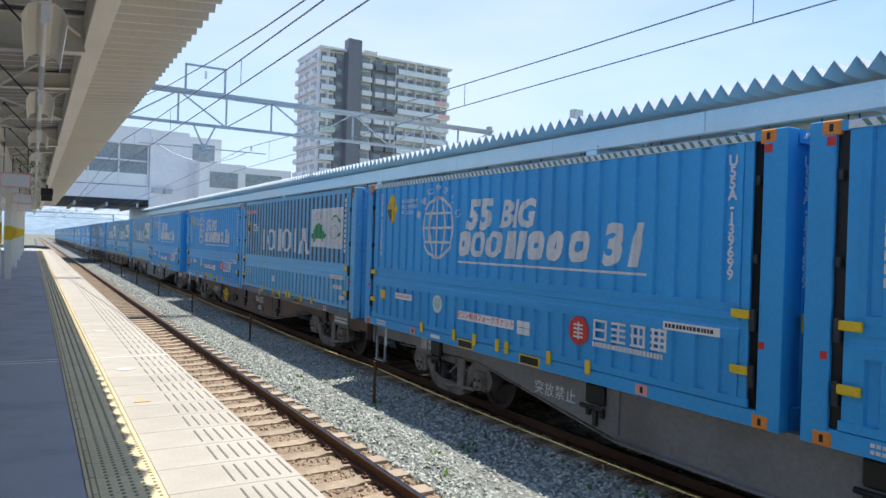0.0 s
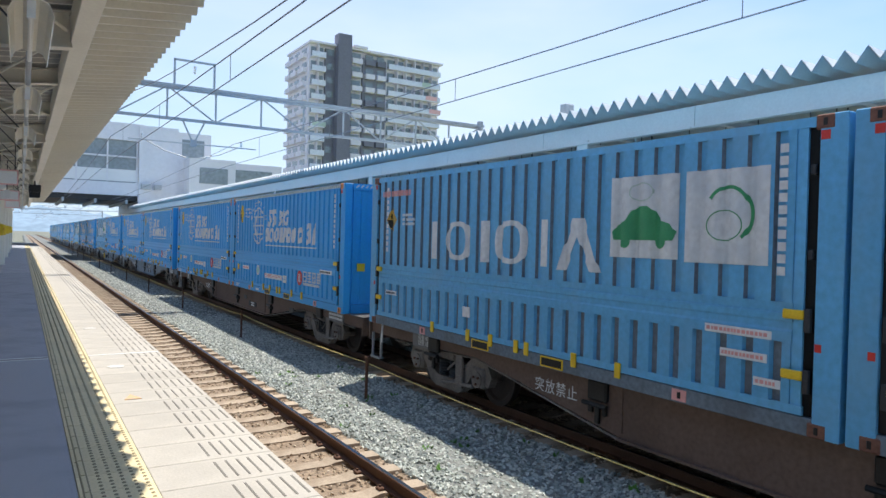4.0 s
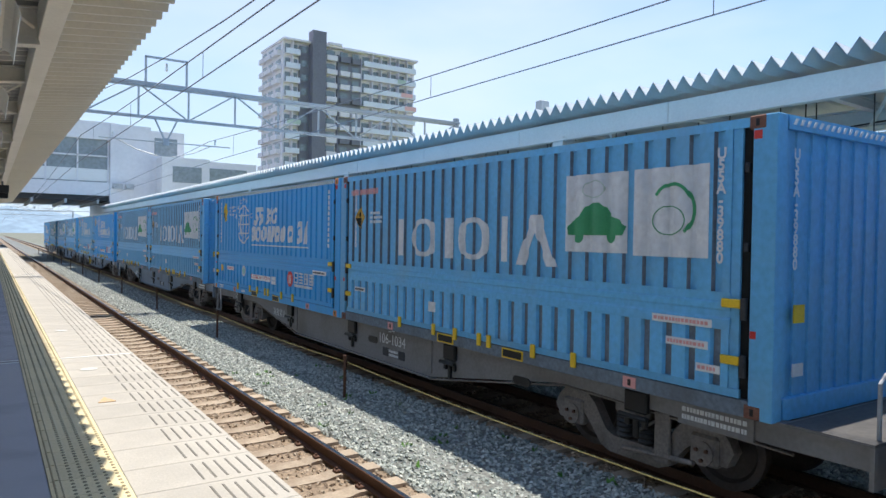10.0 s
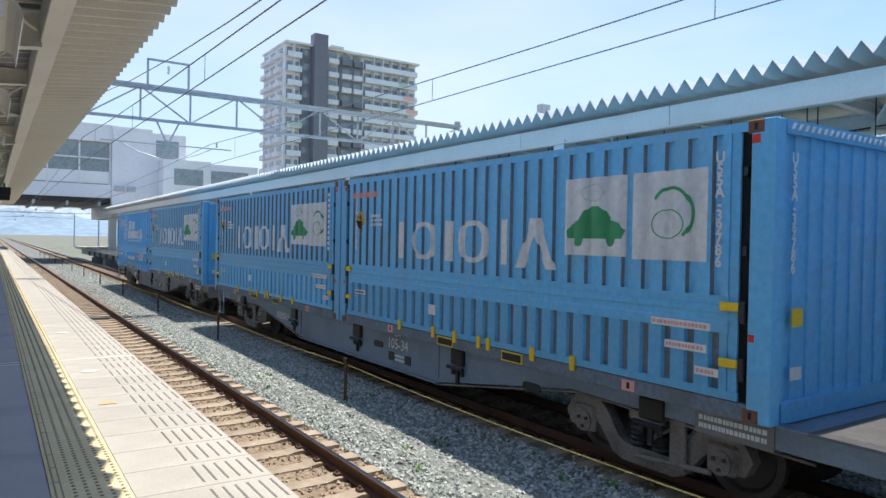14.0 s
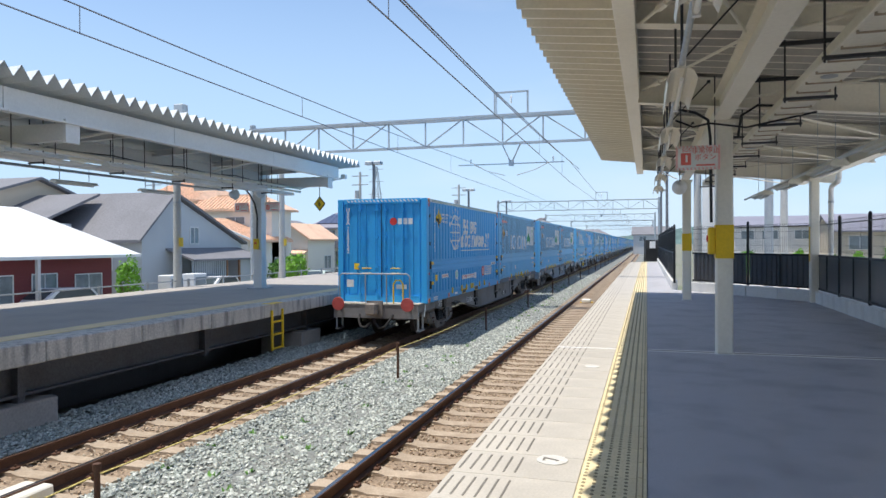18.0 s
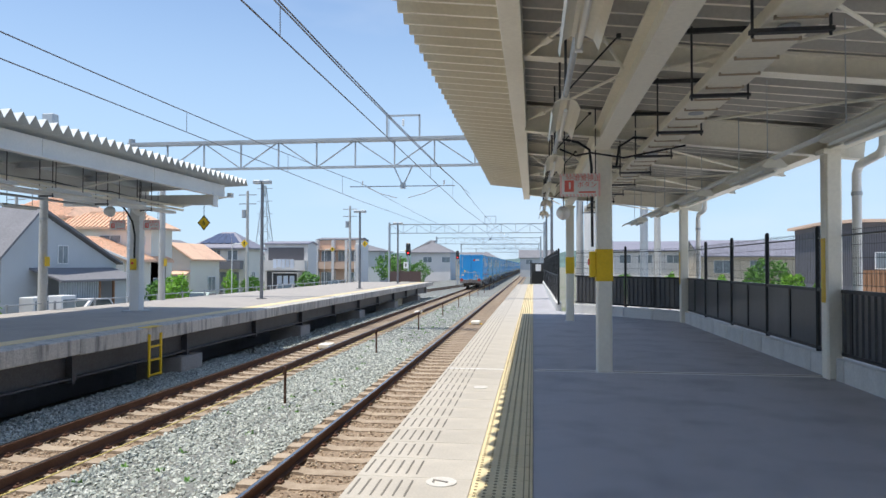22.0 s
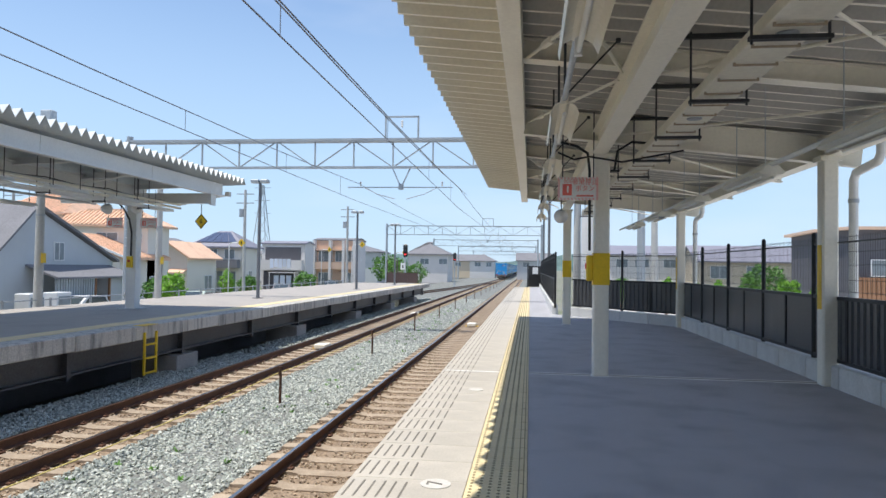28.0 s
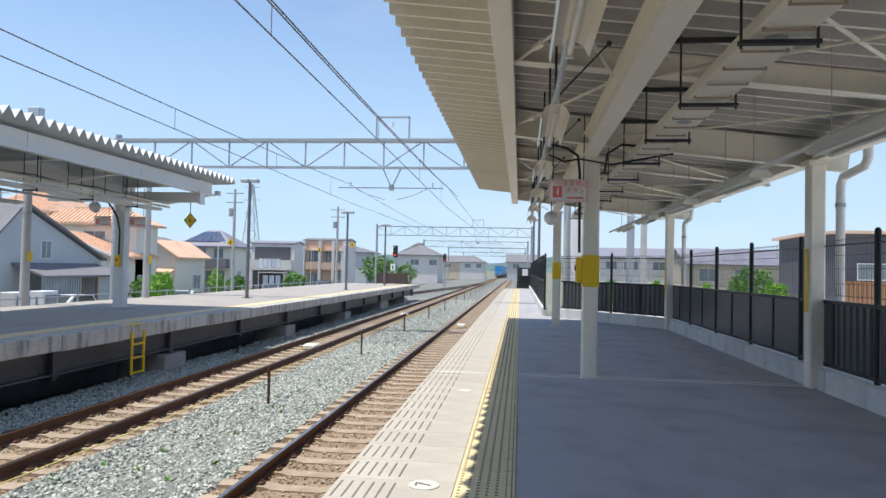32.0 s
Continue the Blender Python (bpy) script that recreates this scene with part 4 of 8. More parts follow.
for i in range(11):
    for z in (-0.137, 0.137):
        stripes.prism([(-0.24 + i * 0.046, z - 0.013), (-0.217 + i * 0.046, z - 0.013), (-0.205 + i * 0.046, z + 0.013), (-0.228 + i * 0.046, z + 0.013)], 1, 0.0, 0.0155)
tagged(part("border_stripes", stripes, "white", sign), kind="stuff")
part("icon", Geo().box(0.08, 0.2, 0.0, 0.019, -0.09, 0.06), "sign_red", sign, "red button pictogram")
part("pictogram_stroke", Geo().box(0.115, 0.15, 0.0, 0.022, -0.06, 0.04, 0.008), "white", sign)
part("writing", lettering("SOS", 0.06, "sign_red", 0.001), "sign_red", sign, "red letters", pose(0.133, 0.018, 0.095, 90, 0, 180))
part("writing", lettering("非常停止\nボタン", 0.085, "sign_red", 0.001), "sign_red", sign, "red writing", pose(-0.09, 0.018, 0.04, 90, 0, 180))
part("writing", Geo().box(-0.2, 0.02, 0, 0.018, -0.105, -0.085), "sign_red", sign)
for x in (-0.2, 0.2):
    part("hanger", Geo().tube((x, 0, 0.15), (x, 0, 1.0), 0.008, 6), "dark", sign)
for y in (16.06, 24.5, 33.0):
    copy_thing(sign, pose(-1.78, y - 0.17, 2.46))
alarm = thing("emergency_button_box", "yellow emergency button box fixed to the pillar", "alarm box", at=pose(-2.0, -9.29, 1.42))
part("box", Geo().box(0.005, 0.09, -0.09, 0.09, -0.17, 0.17, 0.012), "yellow", alarm)
part("button", Geo().tube((0.09, 0, 0.03), (0.105, 0, 0.03), 0.04, 14), "red", alarm)
copy_thing(alarm, pose(-2.0, 24.5, 1.42))
cable = solid("power_cable", Geo().pipe([(-1.94, -9.15, 1.65), (-1.93, -9.14, 2.7), (-1.9, -9.1, 2.92), (-1.75, -9.0, 3.0), (-1.55, -8.9, 3.03)], 0.018, 8).pipe([(-2.25, -9.15, 2.7), (-2.28, -9.1, 2.95), (-2.45, -9.0, 3.05), (-3.0, -8.9, 2.98)], 0.016, 8).pipe([(-1.5, -8.6, 2.85), (-1.7, -8.7, 2.78), (-1.9, -8.8, 2.83), (-2.3, -8.8, 2.76), (-3.05, -8.8, 2.9)], 0.012, 8), "black", "black power cables curling round the pillar head", "cable")
def loudspeaker(x, y, z):
    sp = thing("loudspeaker", "round grey station loudspeaker hung from the canopy", "loudspeaker", "loudspeakers", at=pose(x, y, z))
    part("horn", Geo().lathe([(-0.16, 0.13), (-0.14, 0.16), (0.02, 0.12), (0.1, 0.08), (0.16, 0.03)], (0, 0, 0), "y", 16), "grey_paint", sp)
    part("bracket", Geo().tube((0, 0, 0.1), (0, 0, 0.93), 0.012, 6).box(-0.02, 0.02, -0.02, 0.02, 0.08, 0.14), "dark", sp)
loudspeaker(-1.85, -15.6, 2.6)
loudspeaker(-1.95, 21.0, 2.6)
for x, y in ((10.1, -18.3), (11.2, -18.6)):
    loudspeaker(x, y, 2.97)
board = thing("hanging_sign", "small white hanging sign board over the platform", "sign", at=pose(-1.82, 23.05, 2.3))
part("board", Geo().box(-0.08, 0.08, -0.25, 0.25, 0, 0.25, 0.01), "white", board)
for y in (-0.2, 0.2):
    part("rod", Geo().tube((0, y, 0.25), (0, y, 1.24), 0.01, 6), "dark", board)
mon = thing("platform_monitor", "black conductor's monitor cabinet hung from the canopy edge", "monitor", at=pose(-1.05, 30.0, 2.35))
part("cabinet", Geo().box(-0.18, 0.18, -0.2, 0.2, 0.3, 0.75, 0.02), "black", mon)
part("visor", Geo().box(-0.2, 0.2, -0.35, -0.2, 0.5, 0.77, 0.01), "black", mon)
part("hanger", Geo().tube((0, 0, 0.75), (0, 0, 0.95), 0.03, 8), "dark", mon)

# ---- fence and kerb behind the near platform ----
kerb = thing("kerb", "pale cast concrete kerb blocks under the black fence", "kerb", kind="structure")
corner, turn = Vector((-4.95, -17.8, 0)), Vector((-1.95, -21.5, 0))
line = [((-4.95, -17.8), (-4.95, 30.2)), ((-4.95, -17.8), (-1.95, -21.5)), ((-1.95, -21.5), (-1.95, -51.7))]
block = Geo().box(-0.09, 0.09, 0.006, 0.994, -0.02, 0.27, 0.015).mesh("kerb_block", "kerb", False)
for (ax, ay), (bx, by) in line:
    run = math.hypot(bx - ax, by - ay)
    for i in range(int(run)):
        part("kerb_block", block, "", kerb, at=pose(ax + (bx - ax) * i / run, ay + (by - ay) * i / run, 0, 0, 0, math.degrees(math.atan2(by - ay, bx - ax)) - 90))


def fence_bay(width, ribbed_panel):
    """A bay of black fence along +y: a solid lower panel and an upper wire grille beside a round-capped post."""
    label = "black steel fence bay with ribbed lower panel and wire grille" if ribbed_panel else "black steel fence bay with glossy flat lower sheets and wire grille"
    f = thing("fence_bay", label, "fence", "black platform fence bays")
    part("post", Geo().lathe([(0.2, 0.034), (1.9, 0.034), (1.925, 0.029), (1.94, 0.015)], (0, 0, 0), "z", 12), "black", f)
    if ribbed_panel:
        ribs, n = [], int(width / 0.08)
        for i in range(n):
            y = 0.05 + (width - 0.1) * i / n
            ribs += [(0.012 if i % 2 else -0.012, y), (0.012 if i % 2 else -0.012, y + (width - 0.1) / n * 0.8)]
        part("panel", Geo().sheet(ribs, 2, 0.34, 1.07, (0.004, 0.0)), "fence_panel", f)
    else:
        for a, b in ((0.05, width / 2 - 0.03), (width / 2 + 0.03, width - 0.05)):
            part("panel", Geo().box(-0.008, 0.008, a, b, 0.33, 1.08, 0.004), "fence_panel", f, "flat glossy sheet with paler streaks")
    for z in (0.3, 1.07):
        part("panel_rail", Geo().box(-0.025, 0.025, 0, width, z, z + 0.045), "black", f)
    part("panel_stile", Geo().box(-0.022, 0.022, width / 2 - 0.025, width / 2 + 0.025, 0.34, 1.07), "black", f)
    grille = Geo()
    for i in range(int(width / 0.055)):
        y = 0.05 + i * 0.055
        grille.box(-0.0016, 0.0016, y - 0.0016, y + 0.0016, 1.16, 1.86)
    for z in (1.18, 1.32, 1.5, 1.66, 1.84):
        grille.box(-0.004, 0.004, 0, width, z - 0.003, z + 0.003)
    stuff = part("grille", grille, "black", f, "fine black wire grille")
    tagged(stuff, "fine black wire grille", kind="stuff")
    part("top_rail", Geo().box(-0.012, 0.012, 0, width, 1.77, 1.79), "black", f)
    return f


flat_bay, bay = fence_bay(2.0, False), fence_bay(2.0, True)
flat_bay.matrix_basis = pose(-4.95, -17.75, 0)
bay.matrix_basis = pose(-4.95, -9.75, 0)
for i in range(1, 4):
    copy_thing(flat_bay, pose(-4.95, -17.75 + 2.0 * i, 0))
spots = [pose(-4.95, -17.75 + 2.0 * i, 0) for i in range(5, 23)]
d = math.degrees(math.atan2(-3.7, 3.0)) - 90
spots += [pose(-4.95 + 3.0 * i * 0.42, -17.8 - 3.7 * i * 0.42, 0, 0, 0, d) for i in range(2)]
spots += [pose(-1.95, -21.5 - 2.0 * i, 0, 0, 0, 180) for i in range(15)]
for m in spots:
    copy_thing(bay, m)
gate = thing("end_gate", "dark platform end gate with a white notice", "gate", at=pose(-1.55, -51.6, 0))
part("panel", Geo().box(-0.5, 0.5, -0.03, 0.03, 0.05, 0.95), "black", gate)
part("grille", Geo().box(-0.5, 0.5, -0.01, 0.01, 0.95, 1.6), "dark", gate)
part("notice", Geo().box(-0.2, 0.2, 0.03, 0.05, 1.0, 1.5), "white", gate, "white notice board")
for s in (-1, 1):
    part("post", Geo().box(s * 0.55 - 0.04, s * 0.55 + 0.04, -0.04, 0.04, 0, 1.7), "black", gate)

# ---- far canopy ----
folded_roof("canopy_roof_far", 7.9, 3.95, 13.5, 3.75, -20.9, 78, 0.3, 0.19, "far_roof", "pale grey folded steel canopy roof over the opposite platform", 0.03)
for i in range(-5, 20):
    y = i * 3.98 - 0.2
    solid("edge_girder_far", Geo().box(8.3, 8.36, y, y + 3.965, 3.5, 3.86).box(8.2, 8.36, y, y + 3.965, 3.47, 3.5), "grey_paint", "pale grey steel edge girder section under the far canopy", "girder", "far edge girders", "structure")
solid("main_beam_far", h_beam(Geo(), (10.75, -20, 3.53), (10.75, 78, 3.53), 0.25, 0.36), "grey_paint", "pale grey steel main beam along the far canopy", "beam", kind="structure")
for i in range(-3, 8):
    y = 0.5 + 9.95 * i
    if i > -3:
        p = thing("pillar_far", "pale grey steel pillar on the opposite platform", "pillar", "far canopy pillars", "structure", pose(10.75, y, 0))
        part("shaft", Geo().box(-0.15, 0.15, -0.15, 0.15, 0, 3.25, 0.012), "grey_paint", p, "square steel shaft")
        part("base_plate", Geo().box(-0.3, 0.3, -0.3, 0.3, 0, 0.03), "galv", p)
        part("warning_strip", Geo().box(-0.156, -0.15, -0.06, 0.06, 1.2, 1.9), "worn_white", p, "pale warning strip")
        part("arm", Geo().box(-2.45, 2.4, -0.09, 0.09, 3.2, 3.5), "grey_paint", p, "tapered cantilever arm")
        part("arm_plate", Geo().box(-2.5, -2.44, -0.15, 0.15, 3.15, 3.55), "grey_paint", p)
    for j in range(4):
        yy = y + j * 2.49
        if -20.6 < yy < 78:
            solid("purlin", h_beam(Geo(), (8.3, yy, 3.78), (13.3, yy, 3.62), 0.12, 0.16, 0.014), "grey_paint", "pale grey steel purlin under the far canopy roof", "beam", "far purlins", "structure")
for x, z, m in ((9.4, 3.17, "cream"), (9.4, 3.07, "cream"), (9.75, 3.25, "galv"), (12.2, 3.2, "galv")):
    solid("conduit", Geo().tube((x, -19.6, z), (x, 76, z), 0.035, 8), m, "long conduit hung under the far canopy", "conduit", kind="structure")
far_tray = thing("cable_tray", "white cable tray hung on black rods under the far canopy", "cable tray")
part("trough", Geo().box(9.5, 9.78, -19.4, 60, 2.95, 3.03, 0.006), "grey_paint", far_tray)
for i in range(-9, 16):
    part("hanger", Geo().tube((9.48, i * 2.0, 2.9), (9.48, i * 2.0, 3.75), 0.011, 6).tube((9.8, i * 2.0, 2.9), (9.8, i * 2.0, 3.75), 0.011, 6).box(9.46, 9.82, i * 2.0 - 0.02, i * 2.0 + 0.02, 2.92, 2.95), "dark", far_tray, "black hanger rods with a rail")
for i in range(-4, 8):
    brace = thing("knee_brace", "white tube brace between the far girder and main beam", "brace", "far canopy braces", "structure")
    part("bar", Geo().tube((8.4, i * 5.0 - 0.8, 3.62), (9.6, i * 5.0 + 0.1, 3.2), 0.028, 8), "grey_paint", brace)
    part("end_plate", Geo().box(8.36, 8.5, i * 5.0 - 0.86, i * 5.0 - 0.7, 3.56, 3.7), "grey_paint", brace)
for k, x in enumerate((10.3, 11.4)):
    line, y = [], -19.0
    while y < 40:
        line.append((x + 0.03 * math.sin(y * 2 + k), y, 3.42 - 0.06 * abs(math.sin(y * 1.26 + k))))
        y += 0.8
    solid("cable", Geo().pipe(line, 0.014, 6), "black", "black cable slung along under the far canopy", "cable", "far canopy cables")
for x, y in ((9.0, 11.78), (9.0, -13.27)):
    box_light = thing("roof_floodlight", "small grey floodlight on a short pole above the far roof", "floodlight", "roof floodlights", at=pose(x, y, 4.0))
    part("pole", Geo().tube((0, 0, -0.12), (0, 0, 0.38), 0.03, 8), "galv", box_light)
    part("housing", Geo().box(-0.13, 0.13, -0.1, 0.1, 0.36, 0.6, 0.02), "galv_dark", box_light)
    part("arm", Geo().tube((0, 0, 0.3), (0, -0.3, 0.36), 0.015, 6), "galv", box_light)
lamp = thing("strip_lamp", "white strip light hung under the far canopy", "lamp", "far strip lamps", at=pose(9.1, -17, 2.98))
part("case", Geo().prism([(-0.12, 0), (-0.05, 0.07), (0.05, 0.07), (0.12, 0)], 1, 0, 1.3), "white", lamp)
part("tube", Geo().tube((0, 0.05, -0.02), (0, 1.25, -0.02), 0.018, 8), "lamp_glow", lamp)
for y in (0.2, 1.1):
    part("rod", Geo().tube((0, y, 0.06), (0, y, 1.0), 0.009, 6), "dark", lamp)
for i in range(1, 22):
    copy_thing(lamp, pose(9.1, -17 + i * 2.3, 2.98))
for i in range(0, 9):
    copy_thing(lamp, pose(12.2, -17 + i * 2.9, 2.9))
name_board = thing("station_name_board", "white station name board with orange band under the far canopy", "sign", at=pose(10.9, -4.63, 2.78))
part("board", Geo().box(-0.04, 0.04, -0.85, 0.85, -0.28, 0.28, 0.01), "white", name_board)
part("band", Geo().box(-0.046, 0.0, -0.85, 0.85, -0.16, -0.11), "orange", name_board)
part("writing", lettering("あいみ", 0.24, "dark", 0.001), "dark", name_board, "dark station name", pose(-0.044, 0, 0.08, 90, 0, -90))
part("writing", Geo().box(-0.045, 0, -0.7, -0.45, -0.24, -0.2).box(-0.045, 0, 0.4, 0.7, -0.24, -0.2).box(-0.045, 0, -0.15, 0.15, -0.07, -0.04), "dark", name_board)
part("hanger", Geo().tube((0, -0.6, 0.28), (0, -0.6, 0.6), 0.015, 6).tube((0, 0.6, 0.28), (0, 0.6, 0.6), 0.015, 6), "dark", name_board)
part("end_cap", Geo().box(-0.05, 0.05, -0.88, -0.85, -0.3, 0.3).box(-0.05, 0.05, 0.85, 0.88, -0.3, 0.3), "dark", name_board)
copy_thing(name_board, pose(10.9, 30, 2.78))
for y, x in ((-19.4, 10.2), (-19.4, 11.3)):
    s = copy_thing(sign, pose(x, y + 0.16, 2.6))
marker = thing("stop_marker", "yellow diamond stop marker hung at the end of the far canopy", "sign", at=pose(8.72, -19.6, 2.68))
part("plate", Geo().prism([(-0.17, 0), (0, -0.2), (0.17, 0), (0, 0.2)], 1, -0.01, 0.01), "yellow", marker)
part("border", Geo().prism([(-0.2, 0), (0, -0.235), (0.2, 0), (0, 0.235)], 1, -0.012, 0.006), "black", marker)
part("number", lettering("6", 0.2, "black", 0.001), "black", marker, "black number six", pose(0, 0.012, 0, 90, 0, 180))
part("rod", Geo().tube((0, 0, 0.2), (0, 0, 0.78), 0.012, 6), "dark", marker)
steps = thing("pillar_rungs", "white steel rungs up the end pillar of the far canopy", "rungs", "pillar rungs", "structure", pose(10.75, -19.24, 0))
for i in range(5):
    part("rung", Geo().tube((-0.2, -0.02, 1.9 + i * 0.25), (0.2, -0.02, 1.9 + i * 0.25), 0.014, 6), "white", steps)
solid("power_cable", Geo().pipe([(10.72, -19.2, 1.6), (10.7, -19.18, 2.3), (10.78, -19.17, 2.7), (10.95, -19.15, 3.0), (11.1, -19.1, 3.2)], 0.028, 8), "black", "black power cable down the far end pillar", "cable")
alarm_far = copy_thing(alarm, pose(10.75, -19.24, 1.42, 0, 0, 90))
ladder = thing("platform_ladder", "yellow steel escape ladder under the far platform edge", "ladder", at=pose(FAR - 0.03, -14.54, 0))
for s in (-1, 1):
    part("stile", Geo().box(-0.02, 0.02, s * 0.24 - 0.025, s * 0.24 + 0.025, -1.1, -0.15), "yellow", ladder)
for z in (-1.08, -0.75, -0.45):
    part("rung", Geo().box(-0.02, 0.02, -0.22, 0.22, z, z + 0.04), "yellow", ladder)
part("paint_patch", Geo().box(-0.005, 0.25, -0.3, 0.3, 0.0, 0.006), "yellow", ladder)

# ---- train ----
# a container's own space: x across (its near side is -x), y along it from its front end, z up from its floor
LONG, TALL, WIDE = 9.15, 2.82, 1.29


def ribbed(y0, y1, pitch, groove, depth, x):
    """A corrugated line along y: flats at x with grooves towards the inside."""
    out = []
    n = max(1, round((y1 - y0) / pitch))
    p = (y1 - y0) / n
    for i in range(n):
        y = y0 + i * p
        a, b = y + (p - groove) / 2, y + (p + groove) / 2
        out += [(x, y), (x, a), (x + depth, a + 0.018), (x + depth, b - 0.018), (x, b)]
    return out + [(x, y1)]


def on_side(x=-WIDE - 0.004):
    """The turn that stands lettering up on the near side, at a place y, z."""
    return lambda y, z: Matrix.Translation((x, y, z)) @ pose(0, 0, 0, 90, 0, -90)


side = on_side()


def slab_shape(y, z, w, h, slant=0.0, hole=0.0, x=-WIDE - 0.003):
    """A plain upright shape on the near side, running to -y; hole cuts an opening through its middle."""
    t = 0.004
    def pt(a, b):
        return (y - a - slant * b, z + b)
    if hole <= 0:
        return Geo().prism([pt(0, 0), pt(w, 0), pt(w, h), pt(0, h)], 0, x - t, x)
    n, g = 16, Geo()
    ring = []
    for k in (1.0, hole):
        for i in range(n):
            a = 2 * math.pi * i / n
            c, s = math.cos(a), math.sin(a)
            c, s = math.copysign(abs(c) ** 0.75, c), math.copysign(abs(s) ** 0.75, s)
            ring.append(pt(w / 2 + c * w / 2 * (k if k == 1 else k * 0.86), h / 2 + s * h / 2 * k))
    v = [(xx, *p) for xx in (x - t, x) for p in ring]
    f = [(i, (i + 1) % n, n + (i + 1) % n, n + i) for i in range(n)]
    f += [tuple(j + 2 * n for j in q) for q in f]
    f += [(i, (i + 1) % n, 2 * n + (i + 1) % n, 2 * n + i) for i in range(n)] + [(n + i, n + (i + 1) % n, 3 * n + (i + 1) % n, 3 * n + i) for i in range(n)]
    return g.add(v, f)


def pair_part(name, geo, mat, inner, inner_mat, parent, label=""):
    """One part of two materials: a body and what is let into it."""
    g = Geo()
    g.add(geo.v, geo.f)
    n = len(g.f)
    g.add(inner.v, inner.f)
    ob = part(name, g, mat, parent, label)
    ob.data.materials.append(M[inner_mat])
    for p in ob.data.polygons[n:]:
        p.material_index = 1
    return ob


def stuff_part(name, geo, mat, parent, label=""):
    return tagged(part(name, geo, mat, parent, label), kind="stuff")


def container_frame(name, label, paint, groove, depth, pitch, casting, full=True):
    c = thing(name, label, "container", "containers of the freight train")
    part("body", Geo().box(-1.19, 1.22, 0.07, LONG - 0.07, 0.03, TALL - 0.05), paint, c)
    part("roof", Geo().box(-1.24, 1.24, 0.02, LONG - 0.02, TALL - 0.06, TALL - 0.01, 0.01), paint, c)
    for y0, y1 in ((0.0, 0.3), (LONG - 0.3, LONG)):
        for s in (-1, 1):
            part("corner_post", Geo().box(s * WIDE, s * (WIDE - 0.16), y0 if y0 == 0 else y0 + 0.06, y1 if y0 else y1 - 0.06, 0.0, TALL, 0.008), paint, c)
    for s in (-1, 1):
        part("bottom_rail", Geo().box(s * (WIDE - 0.005), s * (WIDE - 0.12), 0.24, LONG - 0.24, 0.0, 0.16, 0.006), "grime_shade" if casting == "rusty" else paint, c)
    part("top_rail", Geo().box(-WIDE + 0.006, -WIDE + 0.08, 0.24, LONG - 0.24, TALL - 0.1, TALL - 0.012), paint, c)
    # wing panels
    n = len(ribbed(0.45, LONG - 0.45, pitch, groove, depth, 0.0)) - 1
    grooves = []
    grooves.append(part("upper_panel", Geo().sheet(ribbed(0.45, LONG - 0.45, pitch, groove, depth, -WIDE + 0.002), 2, 1.16, TALL - 0.1, (0.02, 0)), paint, c))
    grooves.append(part("lower_panel", Geo().sheet(ribbed(0.45, LONG - 0.45, pitch, groove, depth, -WIDE + 0.002), 2, 0.24, 0.8, (0.02, 0)), paint, c))
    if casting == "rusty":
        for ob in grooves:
            ob.data.materials.append(M["grime_shade"])
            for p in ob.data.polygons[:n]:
                # lower groove bottoms carry grime; upper groove slopes are darkened as shaded edges
                darkened = (1, 3) if ob is grooves[0] else (2,)
                p.material_index = 1 if p.index % 5 in darkened else 0
    part("hinge_band", Geo().prism([(-WIDE + 0.03, 0.8), (-WIDE - 0.004, 0.8), (-WIDE - 0.004, 0.9), (-WIDE + 0.012, 0.92), (-WIDE + 0.012, 0.98), (-WIDE - 0.002, 1.0), (-WIDE - 0.002, 1.06), (-WIDE + 0.012, 1.07), (-WIDE + 0.002, 1.16), (-WIDE + 0.03, 1.16)], 1, 0.44, LONG - 0.44), paint, c)
    part("panel_sill", Geo().box(-WIDE + 0.0, -WIDE + 0.03, 0.33, LONG - 0.33, 0.17, 0.25), paint, c)
    for y in (0.29, LONG - 0.29):
        s = 1 if y < 1 else -1
        part("seam", Geo().box(-WIDE + 0.04, -WIDE + 0.07, y - 0.05, y + 0.17 * s, 0.17, TALL - 0.1).box(-WIDE + 0.04, -WIDE + 0.07, y - 0.05, y + 0.05, 0.17, TALL - 0.1), "black", c, "dark gap beside the corner post")
        part("hinge_strip", Geo().box(-WIDE + 0.014, -WIDE + 0.05, y + s * 0.06, y + s * 0.157, 0.17, TALL - 0.1), paint, c)
        for z in (1.55, 2.3) if full else ():
            part("hinge", Geo().box(-WIDE - 0.012, -WIDE + 0.04, y - 0.02, y + 0.02, z, z + 0.09, 0.008), "dark", c)
    for y, s in ((0.3, 1), (LONG - 0.3, -1)):
        for z in (0.48, 1.02) if full else ():
            pair_part("latch", Geo().box(-WIDE - 0.035, -WIDE, y + s * 0.02, y + s * 0.22, z, z + 0.085, 0.01), "yellow", Geo().box(-WIDE - 0.03, -WIDE + 0.02, y - 0.035, y + 0.02, z - 0.11, z + 0.1, 0.006), "dark", c, "yellow latch on a dark arm")
    # ends
    for y0, s in ((0.05, -1), (LONG - 0.05, 1)):
        line = [(a, b - (LONG - 0.05) * 0) for b, a in ribbed(-1.08, 1.08, 0.27, 0.12, 0.06, 0.0)]
        part("end_panel", Geo().sheet([(a, y0 - s * d) for a, d in line], 2, 0.2, TALL - 0.12, (0, -s * 0.02)), paint, c)
        part("end_sill", Geo().box(-1.1, 1.1, y0 - s * 0.05, y0 + s * 0.045, 0.0, 0.2), paint, c)
        part("end_header", Geo().box(-1.1, 1.1, y0 - s * 0.05, y0 + s * 0.045, TALL - 0.13, TALL), paint, c)
